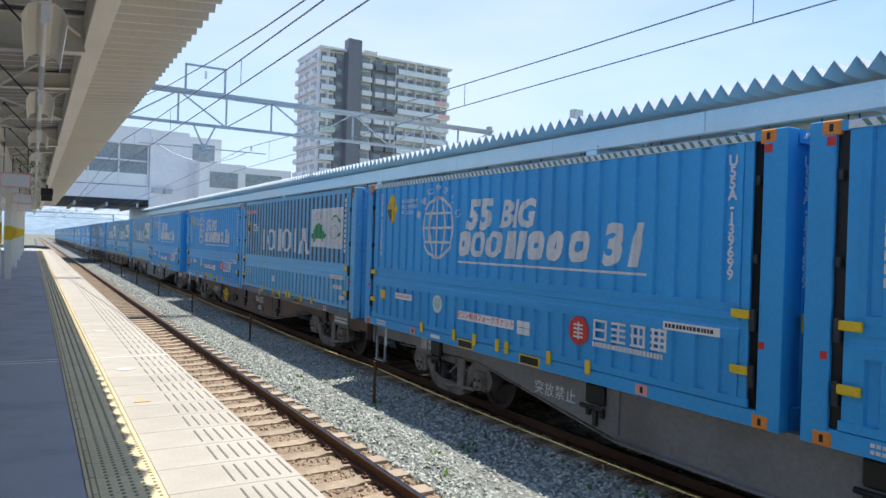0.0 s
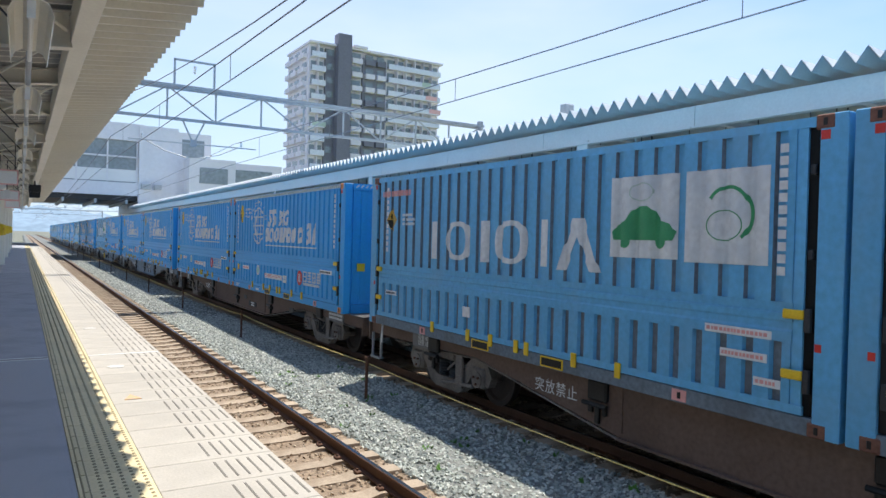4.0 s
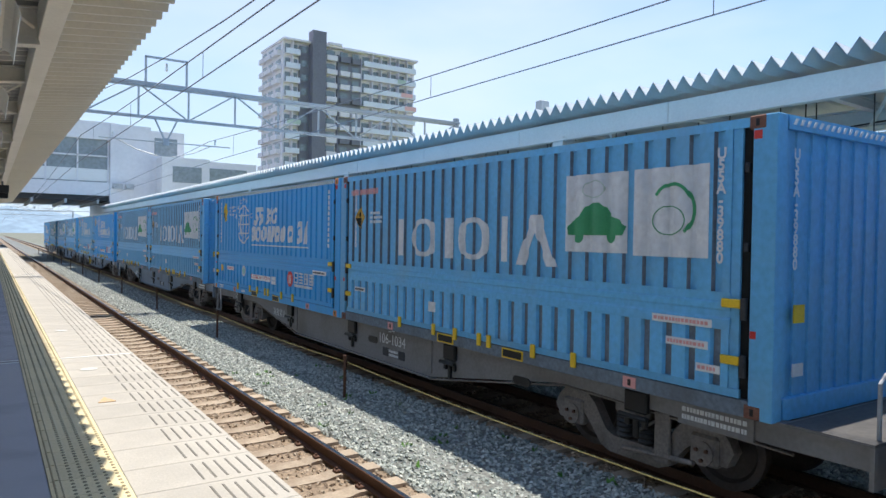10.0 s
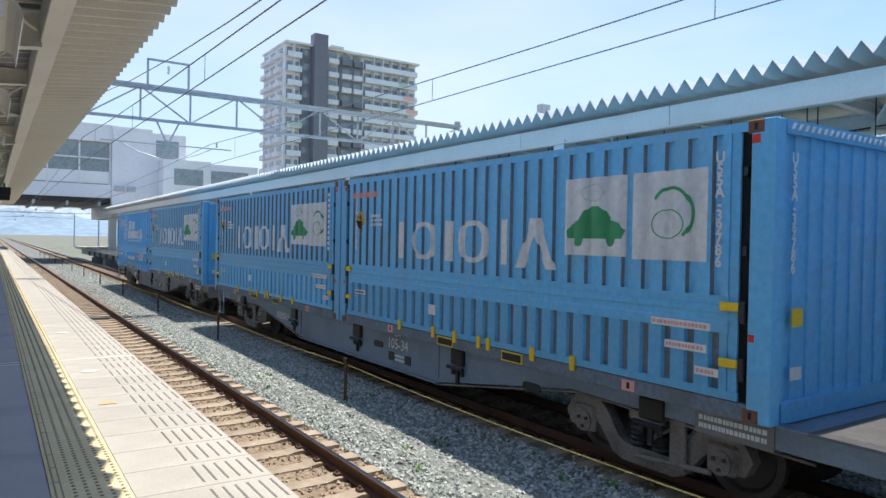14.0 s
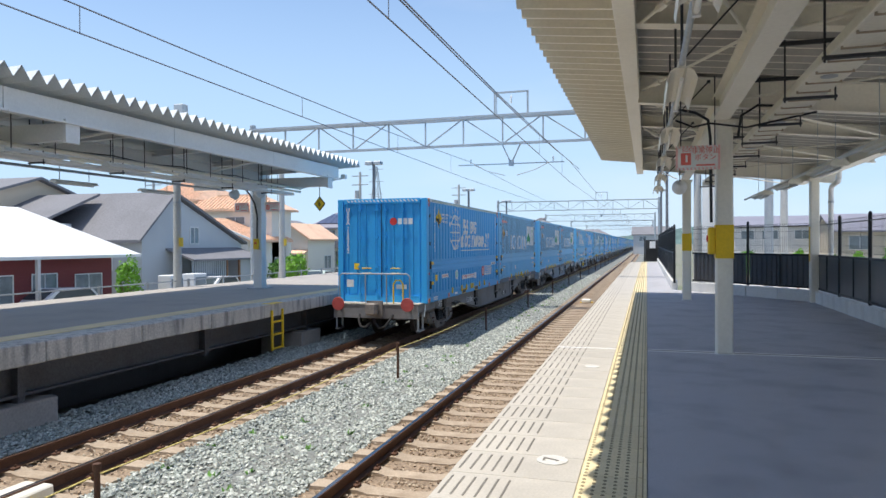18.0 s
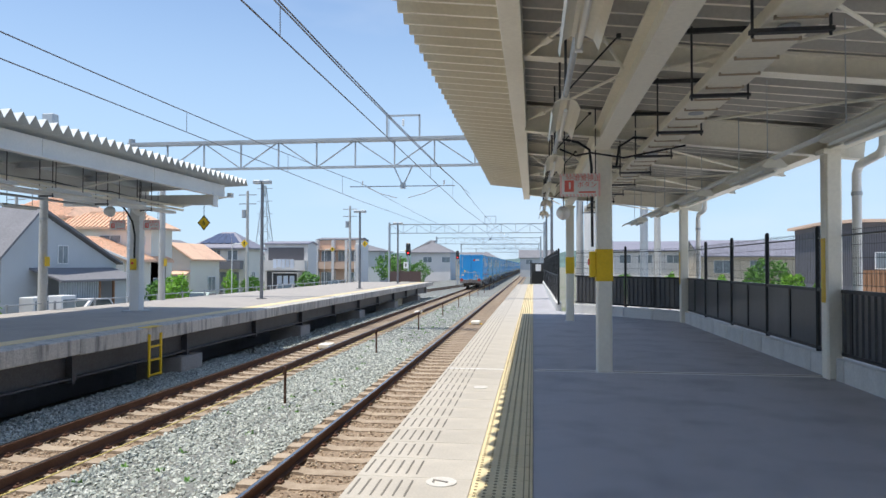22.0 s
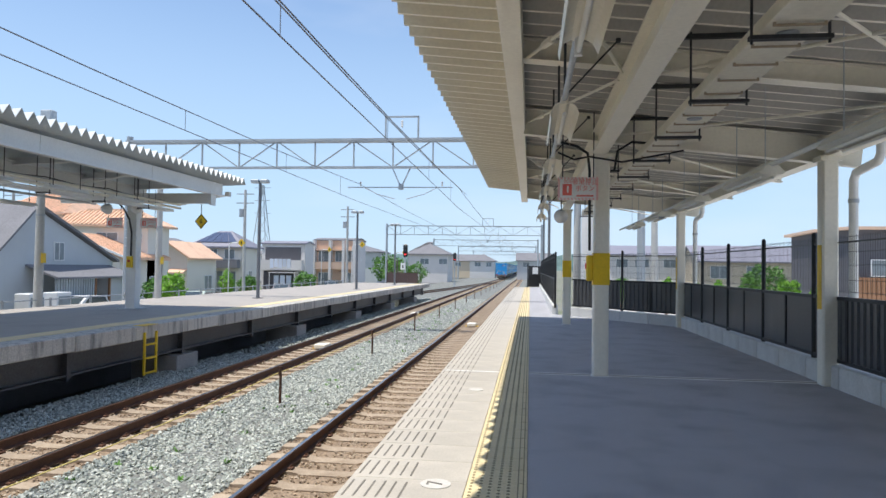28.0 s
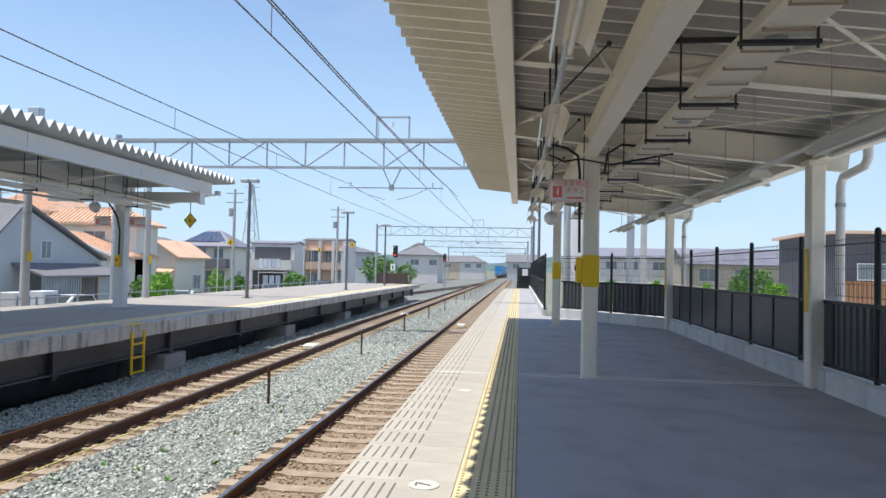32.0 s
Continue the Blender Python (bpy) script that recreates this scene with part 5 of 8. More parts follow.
        stuff_part("hazard_strip", hazard_end(y0 + s * 0.05, s), "worn_white", c, "pale diagonal striping")
    if casting != "rusty":
        part("hazard_base", Geo().box(-WIDE + 0.0, -WIDE + 0.01, 0.34, LONG - 0.34, TALL - 0.092, TALL - 0.02), "worn_white", c, "pale strip along the top edge")
        stuff_part("hazard_strip", hazard_side(), "dull_green", c, "dull green diagonal striping along the top edge")
    # castings
    for y in (0.11, LONG - 0.28):
        for z in (0.0, TALL - 0.13):
            if not full:
                continue
            pair_part("corner_casting", Geo().box(-WIDE - 0.006, -WIDE + 0.12, y, y + 0.17, z, z + 0.13, 0.012), casting, Geo().box(-WIDE - 0.009, -WIDE, y + 0.065, y + 0.105, z + 0.03, z + 0.1, 0.015), "black", c, "painted corner casting")
        part("casting_mark", Geo().box(-WIDE - 0.004, -WIDE, y + 0.04, y + 0.12, TALL - 0.22, TALL - 0.14).box(-WIDE - 0.004, -WIDE, y + 0.06, y + 0.12, 0.75, 0.82), "red", c)
    if not full:
        return c
    # bottom rail fittings
    for y in (LONG - 2.1, LONG - 7.5):
        pair_part("rail_mark", Geo().box(-WIDE - 0.004, -WIDE + 0.01, y - 0.09, y + 0.09, 0.02, 0.14), "pink", Geo().box(-WIDE - 0.008, -WIDE, y - 0.022, y + 0.022, 0.045, 0.115, 0.012), "black", c, "pale red plate with a hole")
    for y in (LONG - 3.84, LONG - 5.47):
        pair_part("fork_pocket", Geo().box(-WIDE - 0.004, -WIDE + 0.01, y - 0.22, y + 0.22, 0.015, 0.15), "yellow", Geo().box(-WIDE - 0.008, -WIDE + 0.01, y - 0.195, y + 0.195, 0.033, 0.132), "black", c, "yellow rimmed forklift pocket")
    for y in (LONG - 2.45, LONG - 3.52, LONG - 4.12, LONG - 4.73, LONG - 4.96, LONG - 5.9, LONG - 6.64):
        part("catch", Geo().box(-WIDE - 0.03, -WIDE, y - 0.045, y + 0.045, 0.1, 0.28, 0.01), "yellow", c, "yellow hanging catch")
    return c


def hazard_side():
    g = Geo()
    for i in range(76):
        y = 0.36 + i * 0.11
        g.prism([(y, TALL - 0.088), (y + 0.045, TALL - 0.088), (y + 0.095, TALL - 0.024), (y + 0.05, TALL - 0.024)], 0, -WIDE - 0.002, -WIDE + 0.007)
    return g


def hazard_end(y, s):
    g = Geo()
    for i in range(19):
        x = -1.05 + i * 0.11
        g.prism([(x, TALL - 0.088), (x + 0.045, TALL - 0.088), (x + 0.095, TALL - 0.028), (x + 0.05, TALL - 0.028)], 1, y - 0.006, y + 0.001 * s)
    return g


def ring_line(g, pts, w, x):
    """A flat ribbon of width w along 2D points (y, z) on the near side."""
    n = len(pts)
    left, right = [], []
    for i, (y, z) in enumerate(pts):
        a, b = pts[max(0, i - 1)], pts[min(n - 1, i + 1)]
        d = Vector((b[0] - a[0], b[1] - a[1])).normalized() * w / 2
        left.append((y - d.y, z + d.x))
        right.append((y + d.y, z - d.x))
    v = [(xx, *p) for xx in (x - 0.004, x) for p in left + right]
    f = []
    for i in range(n - 1):
        q = (i, i + 1, n + i + 1, n + i)
        f += [q, tuple(j + 2 * n for j in q), (i, i + 1, 2 * n + i + 1, 2 * n + i), (n + i, n + i + 1, 3 * n + i + 1, 3 * n + i)]
    g.add(v, f)


def globe():
    g, r, x = Geo(), 0.515, -WIDE - 0.003
    def arc(k, a0=0.0, a1=2 * math.pi, n=28):
        return [(k * r * math.cos(a0 + (a1 - a0) * i / n), r * math.sin(a0 + (a1 - a0) * i / n)) for i in range(n + 1)]
    ring_line(g, arc(1.0), 0.045, x)
    ring_line(g, arc(0.52, -math.pi / 2, math.pi / 2), 0.04, x)
    ring_line(g, arc(0.52, math.pi / 2, 1.5 * math.pi), 0.04, x)
    ring_line(g, [(0, -r), (0, r)], 0.04, x)
    for h in (-0.48, 0.0, 0.48):
        w = r * math.sqrt(1 - h * h)
        ring_line(g, [(-w, h * r), (w, h * r)], 0.04, x)
    return g


def shifted(geo, x=0.0, y=0.0, z=0.0):
    return turned(geo, Matrix.Translation((x, y, z)))


number_meshes = {}


def number_column(body):
    if body not in number_meshes:
        number_meshes[body] = lettering("\n".join(body), 0.15, "worn_white", 0.001, 0.0, 1.0, 0.75, fat=0.004)
    return number_meshes[body]


def writing_bars(y, z, w, h, rows, seed, x=-WIDE - 0.009):
    """Small unreadable writing: a row of short bars."""
    r, g = random.Random(seed), Geo()
    for k in range(rows):
        a = 0.0
        zz = z + h * (k + 0.2) / rows
        while a < w - 0.03:
            b = min(r.uniform(0.03, 0.06), w - a)
            g.box(x, x + 0.003, y - a, y - a - b * 0.75, zz, zz + h / rows * 0.6)
            a += b
    return g


def hazard_diamond(c, y, z, r, bright):
    d = part("hazard_diamond", Geo().prism([(y - r, z), (y, z - r * 1.1), (y + r, z), (y, z + r * 1.1)], 0, -WIDE - 0.007, -WIDE - 0.002), bright, c, "yellow diamond label with one black quarter")
    part("black_quarter", Geo().prism([(y + r * 0.93, z), (y, z), (y, z - r * 1.02)], 0, -WIDE - 0.01, -WIDE - 0.006), "black", d)
    for body, a, b in (("H", 0.35, 0.28), ("L", -0.32, 0.28), ("G", -0.32, -0.33)):
        part("letter", lettering(body, r * 0.62, "black", 0.001), "black", d, "black letter", on_side(-WIDE - 0.009)(y + a * r, z + b * r))


def conform(c, names, pitch, groove, depth):
    """Lays painted shapes of a container's near side into the grooves of its panels."""
    count = round((LONG - 0.9) / pitch)
    p = (LONG - 0.9) / count
    corners = []
    for i in range(count):
        a, b = 0.45 + i * p + (p - groove) / 2, 0.45 + i * p + (p + groove) / 2
        corners.append((a, a + 0.018, b - 0.018, b))
    def sink(y):
        for a, a1, b1, b in corners:
            if a < y < b:
                return depth * min(1.0, (y - a) / 0.018, (b - y) / 0.018)
        return 0.0
    for o in c.children_recursive:
        if o.name.split(".")[0] not in names:
            continue
        o.data.transform(o.matrix_basis)
        o.matrix_basis = Matrix.Identity(4)
        ys = [v.co.y for v in o.data.vertices]
        bm = bmesh.new()
        bm.from_mesh(o.data)
        for corner in corners:
            for y in corner:
                if min(ys) < y < max(ys):
                    bmesh.ops.bisect_plane(bm, geom=bm.verts[:] + bm.edges[:] + bm.faces[:], plane_co=(0, y, 0), plane_no=(0, 1, 0))
        for v in bm.verts:
            v.co.x += sink(v.co.y)
        bm.to_mesh(o.data)
        bm.free()


def eco_container(worn=False, full=True):
    """The blue 31-foot container with a globe and slanted white lettering; its near side is read from +y to -y."""
    paint = "faded_blue" if worn else "blue"
    label = "faded blue ribbed steel wing container with pale globe and lettering" if worn else "bright blue ribbed steel wing container with white globe and lettering"
    c = container_frame("freight_container", label, paint, 0.13, 0.03, 0.29, "orange", full)
    if not full:
        part("globe_emblem", shifted(globe(), 0, LONG - 2.73, 1.85), "worn_white", c, "white globe of ribbon lines")
        part("lettering_bar", slab_shape(LONG - 3.5, 1.45, 3.6, 0.36, 0.1, 0), "worn_white", c)
        part("lettering_bar", slab_shape(LONG - 3.7, 1.9, 1.7, 0.34, 0.1, 0), "worn_white", c)
        return c
    hazard_diamond(c, LONG - 1.12, 2.3, 0.25, "yellow")
    part("data_panel", lettering("H:2800MM\nL:9410MM\nG:18.5t", 0.105, "worn_white", 0.001, align="LEFT"), "", c, "small white data lettering", side(LONG - 1.66, 2.32))
    stuff_part("data_panel", writing_bars(LONG - 1.5, 2.18, 0.13, 0.29, 3, 3, -WIDE - 0.006), "worn_white", c)
    gy, gz = LONG - 2.85, 1.93
    g = part("globe_emblem", shifted(globe(), 0, gy, gz), "worn_white", c, "white globe of ribbon lines")
    for i, ch in enumerate("環境にやさしい"):
        a = math.radians(160 - i * 140 / 6)
        part("letter", lettering(ch, 0.14, "worn_white", 0.001, fat=0.003), "", g, "small white character", Matrix.Translation((-WIDE - 0.006, gy - math.cos(a) * 0.67, gz + math.sin(a) * 0.67)) @ pose(0, 0, 0, 90, 0, -90) @ pose(0, 0, 0, 0, 0, math.degrees(a) - 90))
    # big slanted lettering, the words drawn as plain shapes
    part("numeral", lettering("55", 0.62, "worn_white", 0.002, 0.22, 1.12, fat=0.03), "", c, "large slanted white numeral", side(LONG - 4.08, 2.1))
    part("word", lettering("BIG", 0.53, "worn_white", 0.002, 0.22, fat=0.022), "", c, "large slanted white word", side(LONG - 5.06, 2.1))
    for d, w, hole in ((3.5, 0.34, 0.25), (3.9, 0.36, 0.55), (4.3, 0.38, 0.58), (4.82, 0.2, 0), (5.1, 0.13, 0), (5.3, 0.38, 0.2), (5.74, 0.32, 0.25), (6.15, 0.4, 0.36)):
        part("letter_shape", slab_shape(LONG - d, 1.47, w, 0.4, 0.2, hole), "worn_white", c)
    part("numeral", lettering("31", 0.66, "worn_white", 0.002, 0.22, 1.1, fat=0.03), "", c, "large slanted white numeral", side(LONG - 7.12, 1.68))
    part("underline", Geo().box(-WIDE - 0.006, -WIDE - 0.002, LONG - 3.5, LONG - 7.52, 1.36, 1.39), "worn_white", c)
    # lower panel labels
    part("label_square", Geo().box(-WIDE - 0.008, -WIDE, LONG - 0.75, LONG - 0.94, 0.56, 0.73), "yellow", c, "yellow square label")
    s = part("label_strip", Geo().box(-WIDE - 0.008, -WIDE, LONG - 1.38, LONG - 2.03, 0.61, 0.72), "white", c, "white label strip")
    stuff_part("writing", writing_bars(LONG - 1.41, 0.62, 0.58, 0.085, 1, 5), "pink", s)
    b = part("round_badge", turned(Geo().lathe([(-0.003, 0.15), (0.003, 0.15)], (0, 0, 0), "x", 24), Matrix.Translation((-WIDE - 0.006, LONG - 2.95, 0.64))), "worn_white", c, "round pale green badge")
    part("badge_shape", turned(Geo().lathe([(-0.002, 0.1), (0.002, 0.1)], (0, 0, 0), "x", 18), Matrix.Translation((-WIDE - 0.012, LONG - 2.95, 0.645))), "badge_green", b, "pale green shape")
    s = part("label_strip", Geo().box(-WIDE - 0.008, -WIDE, LONG - 3.6, LONG - 5.1, 0.46, 0.595), "white", c, "white label strip with red writing")
    part("writing", lettering("空コン専用フォークポケット", 0.118, "red", 0.001), "", s, "red writing", on_side(-WIDE - 0.0095)(LONG - 4.35, 0.53))
    for i in range(2):
        for j in range(2):
            part("label_tile", Geo().box(-WIDE - 0.008, -WIDE, LONG - 5.18 - i * 0.15, LONG - 5.315 - i * 0.15, 0.42 + j * 0.1, 0.51 + j * 0.1), "white", c)
    d = part("company_disc", turned(Geo().lathe([(-0.003, 0.18), (0.003, 0.18)], (0, 0, 0), "x", 24), Matrix.Translation((-WIDE - 0.006, LONG - 6.45, 0.62))), "red", c, "red round company emblem")
    for z in (0.53, 0.58, 0.63, 0.68):
        part("emblem_stroke", Geo().box(-WIDE - 0.013, -WIDE - 0.008, LONG - 6.36, LONG - 6.53, z, z + 0.022), "worn_white", d)
    part("emblem_stroke", Geo().box(-WIDE - 0.014, -WIDE - 0.008, LONG - 6.44, LONG - 6.462, 0.51, 0.73), "worn_white", d)
    for i in range(4):
        q, g = LONG - 6.7 - i * 0.3, Geo()
        for z in (0.545, 0.655, 0.765) if i % 2 == 0 else (0.55, 0.62, 0.69, 0.76):
            g.box(-WIDE - 0.007, -WIDE - 0.003, q - 0.01, q - 0.235, z, z + 0.03)
        for e in ((0.01, 0.205) if i == 0 else (0.108,) if i == 1 else (0.03, 0.12, 0.2)):
            g.box(-WIDE - 0.0075, -WIDE - 0.003, q - e, q - e - 0.032, 0.545, 0.795)
        part("company_shape", g, "worn_white", c, "block of white strokes")
    stuff_part("company_bar", writing_bars(LONG - 6.7, 0.44, 1.1, 0.1, 1, 9, -WIDE - 0.006), "worn_white", c)
    s = part("label_strip", Geo().box(-WIDE - 0.008, -WIDE, LONG - 7.78, LONG - 8.5, 0.8, 0.89), "white", c, "white label strip")
    stuff_part("writing", writing_bars(LONG - 7.81, 0.81, 0.65, 0.07, 1, 11), "dark", s)
    part("sill_label", Geo().box(-WIDE - 0.003, -WIDE, LONG - 2.75, LONG - 3.05, 0.05, 0.11), "white", c)
    stuff_part("sill_label", writing_bars(LONG - 0.6, 0.03, 0.4, 0.11, 2, 12, -WIDE - 0.002), "worn_white", c)
    if worn:
        for q, z, w in ((0.5, 2.43, 0.9), (2.2, 2.5, 1.1)):
            stuff_part("faded_writing", writing_bars(LONG - q, z, w, 0.13, 1, int(q * 10)), "pink", c, "faded pink writing")
    # rear end
    e = LONG + 0.002
    part("end_label", Geo().box(0.62, 0.8, e - 0.002, e + 0.012, 0.9, 1.07), "yellow", c, "yellow square label")
    k = part("end_emblem", turned(Geo().lathe([(-0.003, 0.1), (0.003, 0.1)], (0, 0, 0), "y", 20), Matrix.Translation((-0.35, e + 0.006, 2.2))), "red", c, "red round company emblem")
    part("end_shapes", Geo().box(-0.48, -0.6, e, e + 0.008, 2.12, 2.28).box(-0.63, -0.75, e, e + 0.008, 2.12, 2.28).box(-0.78, -0.9, e, e + 0.008, 2.12, 2.28), "worn_white", c)
    part("end_label", Geo().box(0.82, 1.02, e, e + 0.01, 0.42, 0.62).box(-0.72, -0.42, e, e + 0.01, 0.38, 0.5), "worn_white", c)
    for x in (-0.62, -0.12, 0.12, 0.62):
        rod = Geo().tube((x, e + 0.03, 0.12), (x, e + 0.03, TALL - 0.12), 0.018, 8)
        for z in (0.2, 0.95, 1.75, 2.5):
            rod.box(x - 0.045, x + 0.045, e - 0.01, e + 0.055, z, z + 0.05)
        part("lock_rod", rod, paint, c)
    for x in (-0.42, 0.42):
        for z in (0.78, 0.92):
            part("door_handle", Geo().box(x - 0.14, x + 0.14, e + 0.03, e + 0.07, z, z + 0.03, 0.006), "yellow", c, "yellow door handle")
    part("door_seam", Geo().box(-0.01, 0.01, e, e + 0.003, 0.15, TALL - 0.13), "black", c)
    # front end
    part("end_label", Geo().box(-0.98, -0.8, -0.012, 0.004, 0.92, 1.09), "yellow", c, "yellow square label")
    part("front_emblem", Geo().box(0.28, 0.42, -0.01, 0.004, 2.1, 2.25), "pink", c)
    conform(c, {"numeral", "word", "letter_shape", "globe_emblem", "letter", "underline", "hazard_diamond", "black_quarter", "data_panel"}, 0.29, 0.13, 0.03)
    return c


def word_container(full=True):
    """The weathered blue container with upright white lettering and two white picture panels."""
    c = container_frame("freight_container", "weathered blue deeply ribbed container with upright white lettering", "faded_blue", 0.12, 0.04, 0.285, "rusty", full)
    if full:
        hazard_diamond(c, LONG - 0.87, 2.0, 0.2, "dull_yellow")
        tagged(part("faded_writing", writing_bars(LONG - 0.5, 2.4, 1.1, 0.17, 1, 21), "pink", c, "faded pink writing"), kind="stuff")
        tagged(part("data_panel", writing_bars(LONG - 1.3, 1.88, 0.4, 0.24, 3, 22), "worn_white", c), kind="stuff")
    for d, w, hole in ((2.36, 0.16, 0), (2.8, 0.7, 0.76), (3.8, 0.17, 0), (4.16, 0.72, 0.76), (5.16, 0.17, 0)):
        part("letter_shape", slab_shape(LONG - d, 1.33, w, 0.62, 0, hole), "worn_white", c)
    a, z, h = LONG - 5.52, 1.3, 0.66
    part("letter_shape", Geo().prism([(a, z), (a - 0.15, z), (a - 0.37, z + h * 0.65), (a - 0.6, z), (a - 0.76, z), (a - 0.46, z + h), (a - 0.28, z + h)], 0, -WIDE - 0.007, -WIDE - 0.003), "worn_white", c)
    p0 = LONG - 6.46
    p = part("picture_panel", Geo().box(-WIDE - 0.006, -WIDE - 0.001, p0, p0 - 0.94, 1.5, 2.42), "worn_white", c, "white picture panel with a green car shape")
    outline = [(0.05, 1.7), (0.9, 1.7), (0.92, 1.8), (0.86, 1.88), (0.72, 1.92), (0.64, 2.02), (0.54, 2.08), (0.4, 2.08), (0.3, 2.02), (0.22, 1.92), (0.08, 1.87), (0.03, 1.79)]
    part("picture_shape", Geo().prism([(p0 - u, v) for u, v in outline], 0, -WIDE - 0.01, -WIDE - 0.005), "green", p, "green car shape")
    for u in (0.22, 0.72):
        part("picture_shape", turned(Geo().lathe([(-0.002, 0.085), (0.002, 0.085)], (0, 0, 0), "x", 12), Matrix.Translation((-WIDE - 0.0075, p0 - u, 1.69))), "green", p)
    dim = Geo()
    ring_line(dim, [(p0 - 0.45 + 0.17 * math.cos(t * 0.3), 2.24 + 0.1 * math.sin(t * 0.3)) for t in range(22)], 0.012, -WIDE - 0.008)
    part("picture_shape", dim, "faint_green", p, "faint pale green outline")
    p1 = LONG - 7.52
    p = part("picture_panel", Geo().box(-WIDE - 0.006, -WIDE - 0.001, p1, p1 - 0.94, 1.48, 2.42), "worn_white", c, "white picture panel with a green ring")
    arc = Geo()
    ring_line(arc, [(p1 - 0.5 - 0.25 * math.cos(t * 0.2 - 0.9), 1.96 + 0.28 * math.sin(t * 0.2 - 0.9)) for t in range(18)], 0.035, -WIDE - 0.008)
    ring_line(arc, [(p1 - 0.46 + 0.2 * math.cos(t * 0.3), 1.86 + 0.15 * math.sin(t * 0.3)) for t in range(22)], 0.01, -WIDE - 0.008)
    part("picture_shape", arc, "green", p, "green ring outline")
    for y, z, w in () if not full else ((0.7, 0.6, 0.42), (7.8, 0.8, 0.72), (7.98, 0.58, 0.5), (8.35, 0.36, 0.27)):
        s = part("label_strip", Geo().box(-WIDE - 0.008, -WIDE, LONG - y, LONG - y - w, z, z + 0.08), "worn_white", c, "worn white label strip")
        stuff_part("writing", writing_bars(LONG - y - 0.02, z + 0.01, w - 0.05, 0.06, 1, int(y * 10)), "pink" if y > 7.5 else "dark", s)
    if not full:
        return c
    part("label_tile", Geo().box(-WIDE - 0.008, -WIDE, LONG - 3.35, LONG - 3.55, 0.46, 0.62), "worn_white", c)
    e = LONG + 0.002
    for x in (-0.62, -0.12, 0.12, 0.62):
        part("lock_rod", Geo().tube((x, e + 0.03, 0.12), (x, e + 0.03, TALL - 0.12), 0.018, 8), "faded_blue", c)
    for y, s in ((LONG, 1), (0.0, -1)):
        part("end_label", Geo().box(-0.98, -0.8, y, y + s * 0.012, 0.9, 1.07), "yellow", c, "yellow square label")
        part("end_label", Geo().box(-0.98, -0.8, y, y + s * 0.01, 0.4, 0.52), "worn_white", c)
    conform(c, {"letter_shape", "letter", "hazard_diamond", "black_quarter", "data_panel", "picture_panel", "picture_shape", "faded_writing"}, 0.285, 0.12, 0.04)
    return c




# ---- wagons: own space, x across, y along from the middle, z up from the rail ----
def bogie(w, y, yaw, full):
    b = thing("bogie", "", "")
    b.parent = w
    b.matrix_basis = pose(0, y, 0, 0, 0, yaw)
    sides = (-1, 1) if full else (-1,)
    frame_line = [(-1.28, 0.5), (-1.22, 0.62), (-1.12, 0.72), (-0.72, 0.72), (-0.6, 0.62), (-0.42, 0.36), (-0.3, 0.3), (0.3, 0.3), (0.42, 0.36), (0.6, 0.62), (0.72, 0.72), (1.12, 0.72), (1.22, 0.62), (1.28, 0.5), (1.2, 0.34), (1.08, 0.34), (1.02, 0.48), (0.84, 0.52), (0.7, 0.4), (0.5, 0.16), (0.36, 0.1), (-0.36, 0.1), (-0.5, 0.16), (-0.7, 0.4), (-0.84, 0.52), (-1.02, 0.48), (-1.08, 0.34), (-1.2, 0.34)]
    for s in sides:
        part("side_frame", Geo().prism(frame_line, 0, s * 0.86, s * 1.0), "bogie", b, "cast steel side frame")
        for yy in (-0.95, 0.95):
            box_ = part("axle_box", Geo().tube((s * 0.84, yy, 0.43), (s * 1.06, yy, 0.43), 0.13, 14).box(s * 0.9, s * 1.04, yy - 0.17, yy + 0.17, 0.3, 0.62, 0.03), "bogie", b)
            cap = Geo()
            for k in range(3):
                a = 2.094 * k + 0.5
                cap.tube((s * 1.06, yy + math.cos(a) * 0.07, 0.43 + math.sin(a) * 0.07), (s * 1.085, yy + math.cos(a) * 0.07, 0.43 + math.sin(a) * 0.07), 0.022, 6)
            if s < 0 and full:
                stuff_part("cap_bolts", cap, "rust", box_)
        coil = Geo()
        for yy in (-0.16, 0.16):
            for k in range(5):
                coil.lathe([(0, 0.1), (0.025, 0.115), (0.05, 0.1)], (s * 0.93, yy, 0.32 + k * 0.055), "z", 12)
        stuff_part("spring", coil, "dark", b)
        part("bolster_end", Geo().box(s * 0.7, s * 1.04, -0.26, 0.26, 0.6, 0.8, 0.03), "bogie", b)
        part("brake_rigging", Geo().box(s * 1.02, s * 1.07, -0.55, -0.35, 0.2, 0.75, 0.01).tube((s * 1.05, -0.85, 0.3), (s * 1.05, 0.1, 0.22), 0.03, 8).tube((s * 1.05, -0.45, 0.7), (s * 1.05, -0.1, 0.45), 0.02, 6), "bogie", b)
    for yy in (-0.95, 0.95):
        for s in sides:
            part("wheel", Geo().lathe([(-0.065, 0.2), (-0.065, 0.38), (-0.065, 0.43), (0.045, 0.43), (0.05, 0.455), (0.07, 0.45), (0.07, 0.37), (0.03, 0.33), (0.03, 0.16)][::-1] if s > 0 else [(0.065, 0.2), (0.065, 0.38), (0.065, 0.43), (-0.045, 0.43), (-0.05, 0.455), (-0.07, 0.45), (-0.07, 0.37), (-0.03, 0.33), (-0.03, 0.16)], (s * 0.57 * 1.0, yy, 0.43), "x", 28), "wheel_steel", b, "steel wheel")
